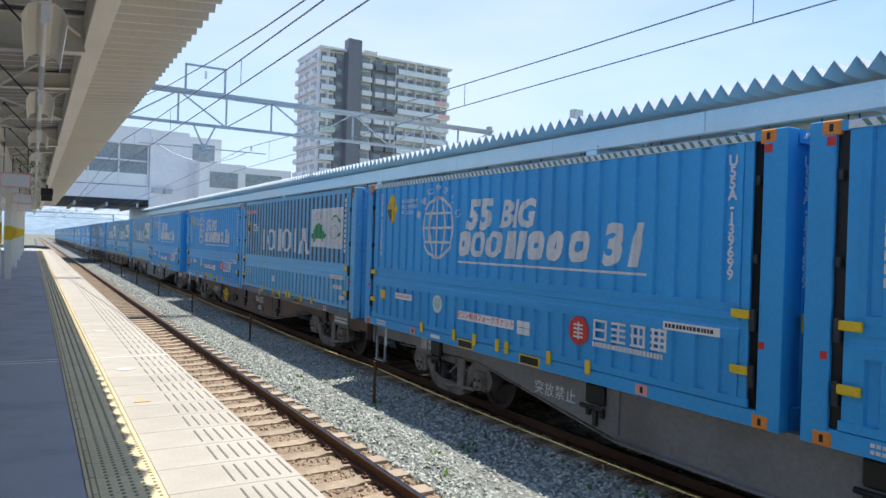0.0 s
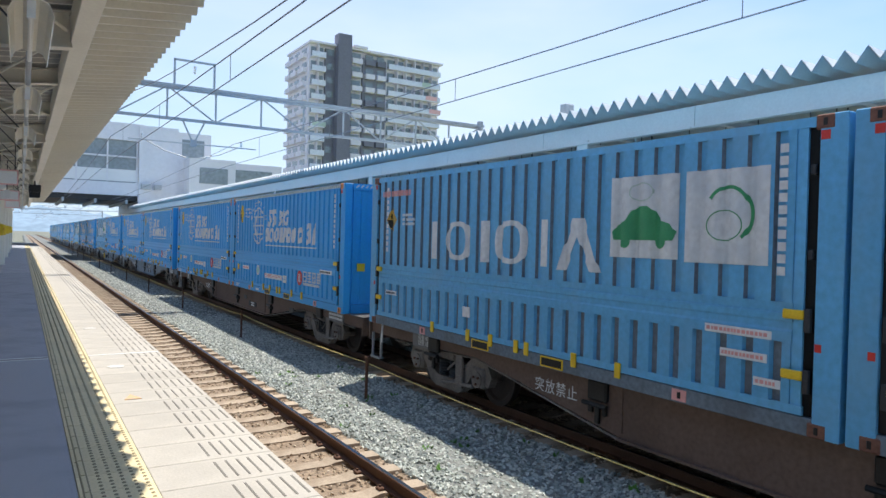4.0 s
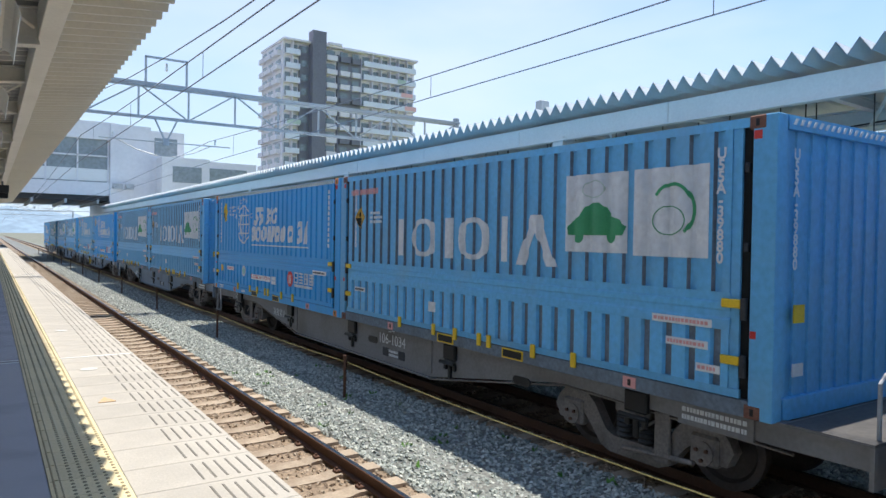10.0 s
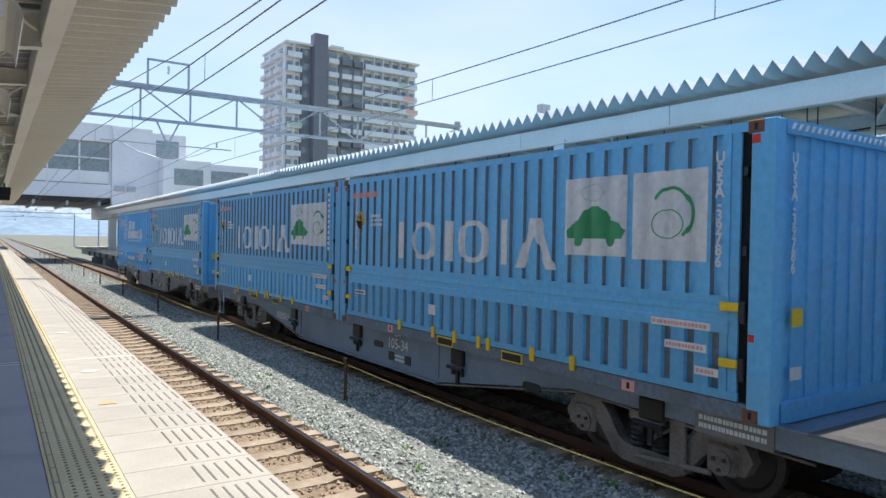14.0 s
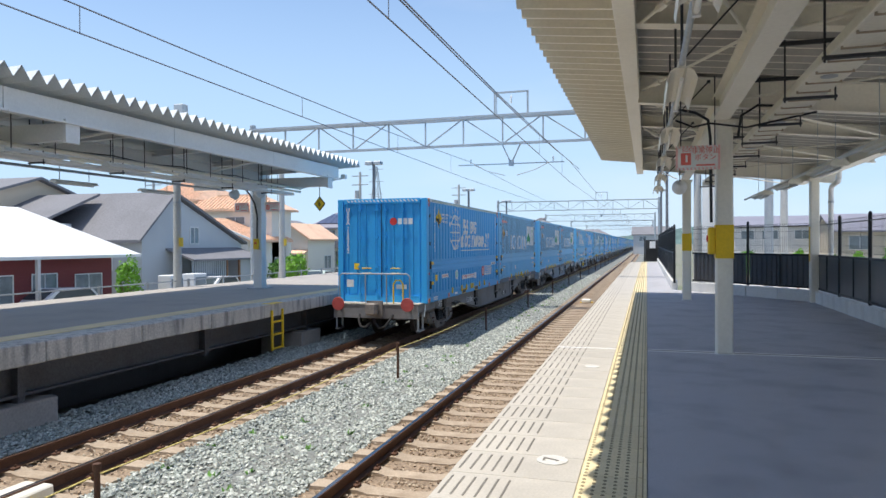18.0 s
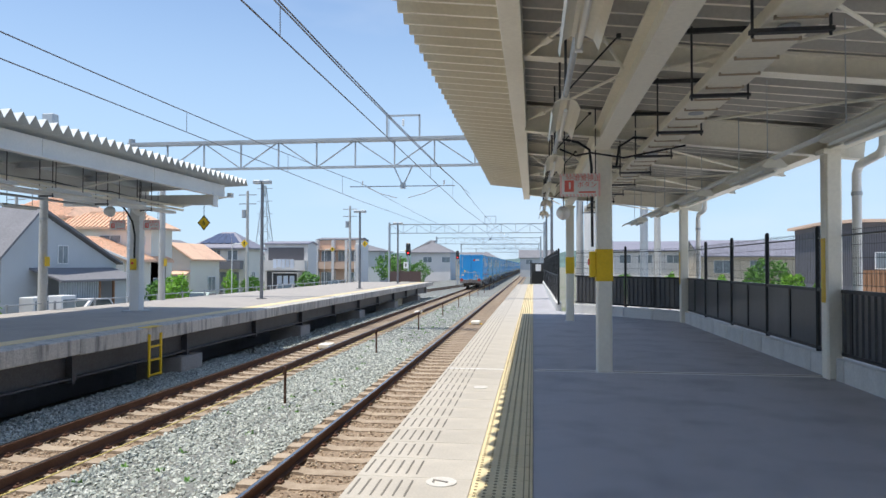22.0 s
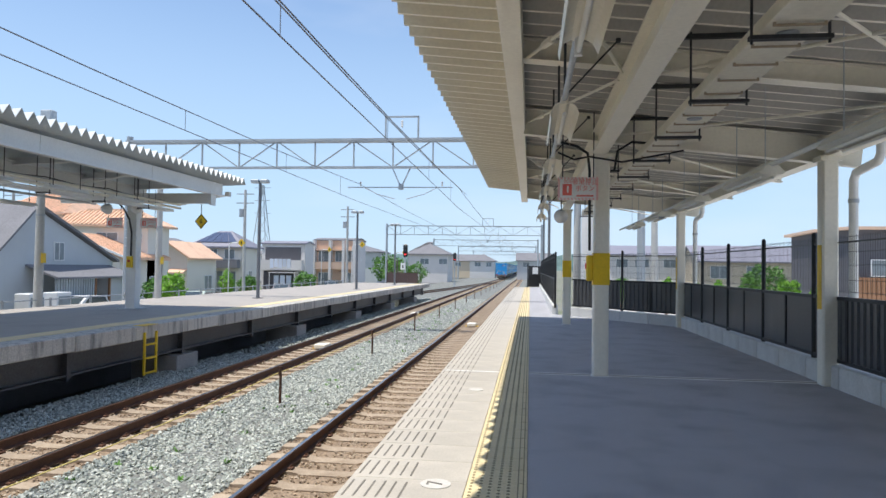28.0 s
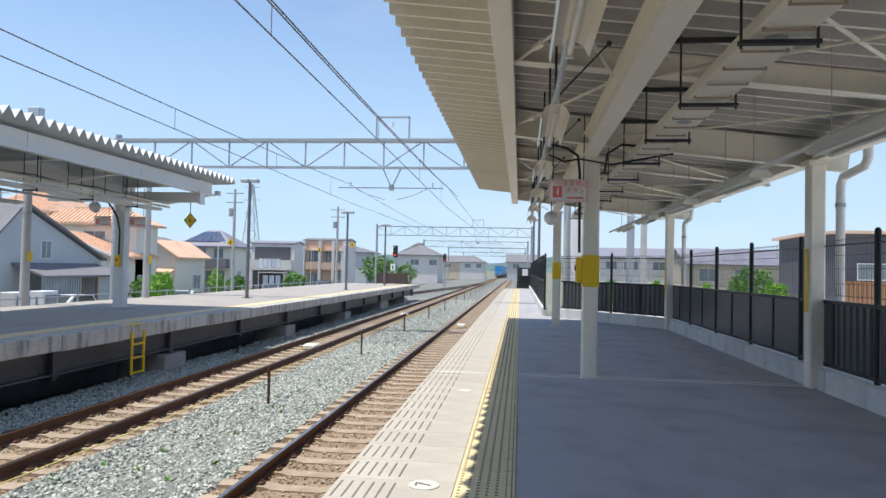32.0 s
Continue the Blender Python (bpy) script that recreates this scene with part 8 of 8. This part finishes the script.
for x in (22.95, 24.5, 26.4, 28.7):
    part("column", Geo().box(x - 0.18, x + 0.18, -93, -92.1, 0, 6.9), "wall_white", block)
for z in (3.0, 5.6):
    part("balcony", Geo().box(22.9, 28.7, -93, -92.2, z - 0.1, z + 0.9 if z < 4 else z + 0.05), "wall_tan", block)
house("house", "far white house with a grey hipped roof", 14.4, 22.0, -138, -129, 6.0, 2.2, 0, "wall_white", "roof_grey", [("S", 14.5, 16, 4, 5), ("S", 18, 19.6, 4, 5)], 0.5, True)
house("house", "grey house far along the line", 26, 36, -130, -120, 6.0, 1.5, 0, "wall_grey", "roof_grey", [], 0.4, True)
for i, (x, y, w) in enumerate(((40, -120, 9), (50, -95, 10), (-6, -170, 8), (8.5, -190, 7), (14, -200, 8), (34, -170, 10), (52, -66, 9), (60, -80, 10), (-30, -150, 10))):
    house("house", "small distant house with a grey roof", x, x + w, y - 8, y, 5.4, 1.8, i % 2, ("wall_white", "wall_cream", "wall_grey")[i % 3], "roof_grey", [("S", x + 1, x + 2.4, 3.8, 4.9), ("S", x + w - 3, x + w - 1.4, 3.8, 4.9)], 0.4, i % 3 == 0)
# behind the near platform
row = house("house", "white row house with a solar roof beyond the fence", -20.8, -11.6, -101, -92, 5.4, 1.2, 0, "wall_white", "roof_haze", [("S", -20, -18.4, 3.8, 4.8), ("S", -16.5, -14.8, 3.8, 4.8), ("S", -13.8, -12.4, 3.8, 4.8)], 0.4)
row = house("house", "long cream house with a dark solar roof beyond the fence", -34.5, -20.6, -92, -83, 4.6, 1.8, 0, "wall_cream", "roof_haze", [("S", -33, -31, 2.6, 4), ("S", -28, -26, 2.6, 4), ("S", -24, -22, 2.6, 4)], 0.4)
brown = house("house", "modern charcoal house with a brown timber band and flat roof", -29, -18.0, -47, -38.2, 5.7, 0.1, 0, "charcoal", "wall_tan", [("S", -27.0, -24.2, 3.3, 4.1), ("S", -21.6, -18.8, 3.3, 4.1), ("S", -20.0, -19.0, 0.4, 2.2)], 0.35)
for i in range(48):
    part("cladding_board", Geo().box(-28.9 + i * 0.227, -28.9 + i * 0.227 + 0.19, -38.2, -37.95, 1.95, 3.2), "wall_brown", brown)
part("door_frame", Geo().box(-22.9, -22.75, -38.15, -38.05, 0.3, 1.8).box(-22.3, -22.15, -38.15, -38.05, 0.3, 1.8).box(-22.9, -22.15, -38.15, -38.05, 1.8, 1.95), "white", brown, "white door frame")
house("house", "white house behind the near platform fence", -30, -20, 5, 14, 5.6, 1.8, 1, "wall_white", "roof_grey", [("E", 7, 9, 3.6, 4.8)], 0.4)
# across the line at the meadow
shed = house("house", "grey metal-clad shed with a pale gable roof beside the meadow", 45, 56, 21.8, 30, 4.6, 1.6, 0, "wall_grey", "roof_pale", [("W", 23, 25, 0.8, 2.4)], 0.4)
for i, (x, y) in enumerate(((70, 60), (78, 85), (66, 100), (90, 70), (84, 40))):
    house("house", "brown tiled house across the meadow", x, x + 9, y, y + 9, 5.2, 2.0, i % 2, ("wall_tan", "wall_cream", "wall_tan")[i % 3], "roof_grey", [("W", y + 2, y + 4, 1, 2.2), ("W", y + 5, y + 7, 3.4, 4.6)], 0.5)


# ---- apartment tower ----
def apartment_tower():
    t = thing("apartment_tower", "tall beige and charcoal apartment tower with stacked balconies", "building", at=pose(0, 0, GROUND))
    top, floors, fh = 43.8, 15, 2.92
    x0, x1, y0, y1 = 49.0, 80.5, 137.0, 150.0
    part("core", Geo().box(x0, x1, y0, y1, 0, top), "apt_light", t)
    part("stair_tower", Geo().box(54.6, 57.6, y0 - 2.4, y0, 0, top + 2.6), "apt_dark", t, "charcoal stair tower")
    part("dark_bay", Geo().box(52.4, 54.6, y0 - 0.5, y0, 0, top - 0.6), "apt_dark", t)
    part("dark_bay", Geo().box(61.0, 66.6, y0 - 0.6, y0, 0, top - 1.2), "apt_dark", t)
    part("roof_slab", Geo().box(x0 - 0.3, x1 + 0.3, y0 - 1.4, y1 + 0.2, top, top + 0.4), "apt_light", t)
    part("roof_canopy", Geo().box(58.5, 61.5, y0 - 1.8, y0 + 2, top + 0.4, top + 0.9).box(62.2, 66.4, y0 - 1.8, y0 + 2, top - 0.2, top + 0.3), "apt_light", t)
    for i in range(floors):
        z = i * fh
        for a, b in ((49.2, 52.3), (67.0, 80.3)):
            p = part("balcony", Geo().box(a, b, y0 - 1.3, y0, z + 0.1, z + 0.25), "apt_light", t)
            part("balustrade", Geo().box(a, b, y0 - 1.3, y0 - 1.22, z + 0.25, z + 1.25), "apt_rail", p, "pale glass balustrade")
            w = (b - a) / (2 if b - a < 5 else 6)
            glass, walls = Geo(), Geo()
            for k in range(2 if b - a < 5 else 6):
                glass.box(a + k * w + 0.2, a + (k + 1) * w - 0.2, y0 - 0.05, y0 + 0.05, z + 0.35, z + 2.4)
                if k:
                    walls.box(a + k * w - 0.06, a + k * w + 0.06, y0 - 1.25, y0, z + 0.25, z + fh)
            tagged(part("window_band", glass, "pane", p), kind="stuff")
            tagged(part("partition", walls, "apt_light", p), kind="stuff")
        for a, b in ((58.2, 60.6), (61.4, 63.6), (64.2, 66.2)):
            p = part("balcony", Geo().box(a, b, y0 - 1.5, y0, z + 0.1, z + 1.15), "apt_light" if a < 61 or (i + int(a)) % 3 else "apt_dark", t)
            part("window", Geo().box(a + 0.2, b - 0.2, y0 - 0.68, y0 - 0.5, z + 1.2, z + 2.4), "pane", p)
        part("window", Geo().box(52.8, 54.2, y0 - 0.55, y0 - 0.45, z + 0.9, z + 2.2), "pane", t)
        for a, b in ((138.0, 141.5), (142.5, 146.0), (146.6, 149.6)):
            p = part("balcony", Geo().box(x0 - 0.9, x0, a, b, z + 0.1, z + 1.1), "apt_light", t)
            part("window", Geo().box(x0 - 0.05, x0 + 0.05, a + 0.3, b - 0.3, z + 1.1, z + 2.3), "pane", p)
    for k, (a, i, m) in enumerate(((75.5, 13, "faint_green"), (76.5, 12, "sign_pink"), (77.5, 11, "sign_pink"), (49.5, 9, "faint_green"))):
        part("banner", Geo().box(a, a + 3.0 if k else a + 2.2, y0 - 1.36, y0 - 1.31, i * fh + 0.35, i * fh + 1.3), m, t)
    return t


apartment_tower()


# ---- station building over the tracks ----
st = thing("station_building", "pale panelled station building bridging the tracks with a glazed hall", "building", at=pose(0, 75, 0))
part("deck", Geo().box(-16, 8.5, 0, 16, 5.1, 6.4), "station", st, "pale deck fascia")
part("deck_underside", Geo().box(-16, 8.5, 0.4, 16, 4.6, 5.1), "dark", st)
for i in range(9):
    part("deck_beam", Geo().box(-15 + i * 2.8, -14.8 + i * 2.8, 0.2, 15.8, 4.3, 4.7), "galv_dark", st)
part("roof_band", Geo().box(-16, 9.0, -0.2, 16, 10.6, 12.3), "station", st)
part("glazing", Geo().box(-16, 8.4, 0.3, 0.4, 6.4, 10.6), "pane", st, "large dark glazed front")
part("blind", Geo().box(-16, 8.3, 0.18, 0.24, 6.5, 7.7), "white", st, "white lower panels")
for i in range(10):
    part("mullion", Geo().box(-16 + i * 2.7, -15.85 + i * 2.7, 0.05, 0.25, 6.4, 10.6), "station", st)
part("transom", Geo().box(-16, 8.4, 0.05, 0.25, 8.9, 9.05), "station", st)
part("wall", Geo().box(8.5, 12.2, -0.4, 16, 3.2, 12.2), "station", st, "pale panelled wall")
part("stair_block", Geo().box(12.2, 15.5, -0.2, 16, GROUND, 11.9), "station", st)
part("low_block", Geo().box(12.8, 17.4, -3.0, -0.2, GROUND, 9.1), "station", st)
part("rear_block", Geo().box(15.5, 23.6, 1, 16, GROUND, 9.3), "apt_light", st)
for a, b, y, z0, z1 in ((12.6, 14.8, -0.25, 9.4, 11.2), (13.8, 16.6, -3.05, 6.6, 8.2), (17.5, 22.5, 0.95, 7.2, 8.6)):
    part("window", Geo().box(a, b, y, y + 0.1, z0, z1), "pane", st)
for x in (-3.5, 8.9, 11.5):
    part("column", Geo().box(x - 0.35, x + 0.35, 1.5, 2.2, -0.2 if x != 8.9 else -0.1, 5.1), "grey_paint", st)
part("bracket", Geo().box(8.7, 9.6, -0.9, -0.4, 5.8, 6.3).box(9.9, 10.6, -0.9, -0.4, 5.8, 6.3), "galv", st)


# ---- cars ----
def car(x, y, yaw, paint, label):
    c = thing("car", label, "car", "parked cars", at=pose(x, y, GROUND, 0, 0, yaw))
    g = Geo().prism([(-2.0, 0.35), (-1.95, 0.85), (-1.5, 0.95), (-0.95, 1.45), (0.9, 1.5), (1.7, 1.0), (1.95, 0.8), (2.0, 0.35)], 0, -0.82, 0.82)
    part("body", g, paint, c)
    part("side_window", Geo().prism([(-1.3, 0.98), (-0.85, 1.38), (0.82, 1.42), (1.35, 0.98)], 0, -0.83, 0.83), "glass", c, "dark side windows")
    part("windscreen", Geo().add([(-0.7, 1.62, 1.04), (0.7, 1.62, 1.04), (0.65, 0.98, 1.46), (-0.65, 0.98, 1.46)], [(0, 1, 2, 3)]).add([(-0.7, 1.64, 1.05), (0.7, 1.64, 1.05), (0.65, 1.0, 1.47), (-0.65, 1.0, 1.47)], [(0, 3, 2, 1)]), "glass", c)
    for xx in (-0.8, 0.8):
        for yy in (-1.25, 1.25):
            w = part("wheel", Geo().lathe([(-0.1, 0.28), (-0.1, 0.31), (0.1, 0.31), (0.1, 0.28)], (xx, yy, 0.31), "x", 16), "tyre", c)
            part("rim", Geo().lathe([(-0.11, 0.18), (0.11, 0.18)], (xx, yy, 0.31), "x", 12), "galv", w)
    part("headlight", Geo().box(-0.75, -0.4, 1.9, 1.97, 0.65, 0.8).box(0.4, 0.75, 1.9, 1.97, 0.65, 0.8), "white", c)
    part("bumper", Geo().box(-0.8, 0.8, 1.95, 2.05, 0.3, 0.55), paint, c)


for x, y, yaw, p, lab in ((24.6, -3.45, 90, "car_white", "white hatchback parked before the cream apartment house"), (24.3, -36.5, 5, "car_white", "white van parked by the grey house"), (22.0, -45.6, 10, "car_green", "pale green car parked in the lane"), (24.0, -68, 10, "roof_grey", "dark grey car parked by a house"), (24.5, -88, 0, "glass", "dark car parked in the lane"), (-14.5, -40, 90, "roof_grey", "dark car parked behind the fence"), (-18.5, -40.5, 80, "car_white", "white car parked behind the fence"), (46, 20, 15, "car_white", "white van parked near the meadow"), (50, 18, 70, "roof_grey", "grey car parked near the meadow"), (55, 22, 40, "red", "red car parked near the meadow"), (24.5, -25.0, 0, "car_white", "white car parked before the bungalow")):
    car(x, y, yaw, p, lab)


# ---- shrubs, trees, hills ----
def leafy(name, label, x, y, w, h, seed, trunk=0.0, mat="leaf"):
    """A shrub or small tree: a tapered trunk with limbs and many small leaf clumps with gaps."""
    t = thing(name, label, "tree" if trunk else "shrub", "garden plants", at=pose(x, y, GROUND))
    r = np.random.default_rng(seed)
    wood = Geo().tube((0, 0, 0), (0, 0, trunk + h * 0.4), 0.05 + 0.03 * w, 7, 0.03)
    for k in range(6):
        a = k * 1.05 + seed
        wood.tube((0, 0, trunk + h * 0.15 + 0.05 * k), (math.cos(a) * w * 0.35, math.sin(a) * w * 0.35, trunk + h * (0.45 + 0.08 * (k % 3))), 0.03, 5, 0.012)
    part("trunk", wood, "wall_brown", t)
    n = 1100
    u = r.normal(size=(n, 3))
    u /= np.linalg.norm(u, axis=1)[:, None]
    lump = 1 + 0.22 * np.sin(u[:, 0] * 5 + seed) * np.cos(u[:, 2] * 4 + seed * 2) + r.uniform(-0.2, 0.12, n)
    rad = lump * r.uniform(0.55, 1.0, n) ** 0.5
    c = np.stack([u[:, 0] * rad * w / 2, u[:, 1] * rad * w / 2, trunk + h / 2 + u[:, 2] * rad * h / 2], 1)
    g = Geo()
    for p in c:
        s = 0.06 + 0.045 * w * r.uniform(0.5, 1.0)
        a, b = r.normal(size=3), r.normal(size=3)
        a, b = a / np.linalg.norm(a) * s, b / np.linalg.norm(b) * s
        k = len(g.v)
        g.v += [tuple(p - a), tuple(p + b * 0.6), tuple(p + a), tuple(p - b * 0.6)]
        g.f.append((k, k + 1, k + 2, k + 3))
    tagged(part("crown", g, mat, t), kind="stuff")


for i, (x, y, w, h, tr, m) in enumerate(((-13.9, -42, 1.35, 1.7, 1.4, "leaf"), (-16.1, -42, 1.25, 1.35, 1.6, "lime"), (-9.2, -42, 0.9, 1.3, 1.6, "lime"), (-6.6, -42, 1.1, 1.4, 1.5, "leaf"), (-12.3, -42.5, 0.95, 1.4, 1.4, "lime"), (-11.1, -42.2, 0.6, 1.4, 1.3, "leaf"), (-17.7, -42.4, 0.9, 1.3, 1.2, "lime"), (22.2, -42.7, 1.6, 2.6, 0.2, "lime"), (23.8, -43.6, 2.0, 2.0, 0.4, "leaf"), (23.0, -27.5, 1.1, 2.6, 0.2, "lime"), (27.4, -62, 1.4, 2.6, 0.2, "lime"), (27.0, -66, 2.2, 2.0, 0.3, "leaf"), (24.0, -75, 2.6, 2.2, 0.4, "leaf"), (19.6, -106, 4.2, 3.6, 1.0, "leaf"), (22.5, -112, 5, 4.4, 1.0, "leaf"), (17, -108, 3.6, 3.2, 0.8, "leaf"), (24.2, 2.2, 1.6, 1.2, 0.2, "leaf"), (25.0, 6.5, 1.8, 1.4, 0.3, "leaf"), (30, 12, 2.0, 1.5, 0.3, "leaf"), (26.5, 9.5, 1.4, 1.3, 0.2, "lime"), (50, 52, 5, 5, 1.2, "leaf"), (56, 70, 6, 5, 1.2, "leaf"), (44, 44, 4, 4, 1.0, "leaf"), (22.6, -2.0, 1.3, 0.9, 0.1, "lime"), (-24, -70, 4, 3.4, 0.8, "leaf"))):
    leafy("garden_tree" if tr > 0.7 else "garden_shrub", "rounded green garden tree with dense leaves" if tr > 0.7 else "small leafy green garden shrub", x, y, w, h, 10 + i, tr, m)
weeds = Geo()
rw = np.random.default_rng(7)
for k in range(160):
    x, y = rw.uniform(2.6, 4.6), rw.uniform(-45, 14)
    for j in range(7):
        a, s = rw.uniform(0, 6.28), rw.uniform(0.04, 0.1)
        weeds.add([(x, y, BED), (x + math.cos(a) * s, y + math.sin(a) * s, BED + rw.uniform(0.03, 0.09)), (x + math.cos(a + 0.5) * s, y + math.sin(a + 0.5) * s, BED + 0.03)], [(0, 1, 2)])
tagged(part("trackside_weeds", weeds, "leaf"), "sparse green weeds growing in the ballast", "weeds", kind="stuff")


def ridge(name, label, x0, y0, x1, y1, height, seed, mat="hill"):
    r = random.Random(seed)
    n, g = 60, Geo()
    top = []
    for i in range(n + 1):
        t = i / n
        h = height * (0.45 + 0.35 * math.sin(t * 5 + seed) ** 2 + 0.2 * math.sin(t * 17 + seed * 2) * 0.6 + 0.08 * r.random()) * math.sin(math.pi * min(1, max(0.04, t * 0.98))) ** 0.35
        top.append((x0 + (x1 - x0) * t, y0 + (y1 - y0) * t, max(2.0, h)))
    d = Vector((y1 - y0, x0 - x1, 0)).normalized() * height * 2.5
    rows = [[(x, y, GROUND - 0.5) for x, y, h in top], [(x + d.x * 0.5, y + d.y * 0.5, h * 0.6) for x, y, h in top], [(x + d.x, y + d.y, h) for x, y, h in top], [(x + d.x * 2, y + d.y * 2, GROUND - 0.5) for x, y, h in top]]
    v = [p for q in rows for p in q]
    m = n + 1
    g.add(v, [(j * m + i, j * m + i + 1, (j + 1) * m + i + 1, (j + 1) * m + i) for j in range(3) for i in range(n)])
    solid(name, g, mat, label, "hill", kind="structure")


ridge("hills", "low blue-green wooded hills on the horizon", -700, -1500, 500, -1500, 46, 3)
ridge("hills", "low wooded hills beyond the meadow", 750, -300, 500, 900, 62, 5)
ridge("hills", "blue mountains far along the line", 300, 1700, -900, 1700, 120, 8, "far_hill")

# ---- small pieces: sleepers, platform slabs and tactile tiles ----
def two_mesh(name, a, am, b, bm_):
    g = Geo()
    g.add(a.v, a.f)
    n = len(g.f)
    g.add(b.v, b.f)
    me = g.mesh(name, am, False)
    me.materials.append(M[bm_])
    for p in me.polygons[n:]:
        p.material_index = 1
    return me


track_bed = bpy.data.objects["ballast_bed"]
clipped_mesh = two_mesh("sleeper", sleeper_shape, "sleeper", clips, "rust")
for x in TRACKS:
    for i in range(-55, 42):
        y = i * 0.6 + 0.13
        part("sleeper", clipped_mesh if -34 < i < 30 else sleeper_mesh, "", track_bed, at=pose(x, y, RAIL))
    far_sleepers = Geo()
    for y in list(np.arange(-160 - 0.07, -33.1, 0.6)) + list(np.arange(25.33, 120, 0.6)):
        far_sleepers.box(x - 1.0, x + 1.0, y - 0.11, y + 0.11, RAIL - 0.3, RAIL - 0.158)
    tagged(part("sleepers", far_sleepers, "sleeper", track_bed), kind="stuff")

SLAB = 0.45
slab_shape_ = Geo().box(-0.775, 0.0, 0.004, SLAB - 0.004, -0.05, 0.0, 0.004)
slits = Geo()
for c in range(6):
    slits.box(-0.048 - c * 0.07, -0.035 - c * 0.07, 0.07, 0.38, -0.01, 0.0025)
slab_mesh = two_mesh("slab", slab_shape_, "slab", slits, "slit")
def joined(name, mesh, places):
    """Many copies of one small mesh, joined into one part of the near platform."""
    co = np.array([tuple(v.co) for v in mesh.vertices])
    polys, tones = [tuple(p.vertices) for p in mesh.polygons], [p.material_index for p in mesh.polygons]
    vs, fs, ms = [], [], []
    for k, p in enumerate(places):
        vs += (co + np.array(p)).tolist()
        fs += [tuple(j + k * len(co) for j in q) for q in polys]
        ms += tones
    me = bpy.data.meshes.new(name)
    me.from_pydata(vs, [], fs)
    for m in mesh.materials:
        me.materials.append(m)
    me.polygons.foreach_set("material_index", ms)
    me.update()
    tagged(part(name, me, "", near), kind="stuff")


for i in range(-62, 68):
    part("slab", slab_mesh, "", near, at=pose(0, i * SLAB, 0))
joined("slabs", slab_mesh, [(0, i * SLAB, 0) for i in (*range(-115, -62), *range(68, 150))])

# tactile tile: a raised bar on the platform side and five rows of studs
tile = Geo().box(-0.385, 0.0, 0.0025, 0.2975, -0.04, 0.004)
tile.box(-0.357, -0.335, 0.012, 0.288, 0.004, 0.009)
# studs and the thin lines beside the bar are darker than the tile
studs = Geo()
studs.box(-0.367, -0.359, 0.003, 0.297, 0.003, 0.0048).box(-0.333, -0.325, 0.003, 0.297, 0.003, 0.0048)
for i in range(5):
    for j in range(5):
        cx, cy = -0.27 + i * 0.06, 0.03 + j * 0.06
        k = len(studs.v)
        studs.v += [(cx + math.cos(a) * r, cy + math.sin(a) * r, z) for r, z in ((0.013, 0.004), (0.008, 0.009)) for a in (0.4, 1.45, 2.5, 3.55, 4.6, 5.65)]
        studs.f += [(k + q, k + (q + 1) % 6, k + 6 + (q + 1) % 6, k + 6 + q) for q in range(6)] + [tuple(range(k + 6, k + 12))]
tile_mesh = two_mesh("tactile_tile", tile, "tactile", studs, "stud")
for i in range(-80, 70):
    part("tactile_tile", tile_mesh, "", near, at=pose(-0.78, i * 0.3, 0))
joined("tactile_tiles", tile_mesh, [(-0.78, i * 0.3, 0) for i in (*range(-173, -80), *range(70, 240))])


# ---- motion of the train ----
def motions():
    for ob, q, z in train:
        walk(ob, [(0.0, pose(TRACKS[1], q, z)), (32.0, pose(TRACKS[1], q - SPEED * 32.0, z))])


motions()
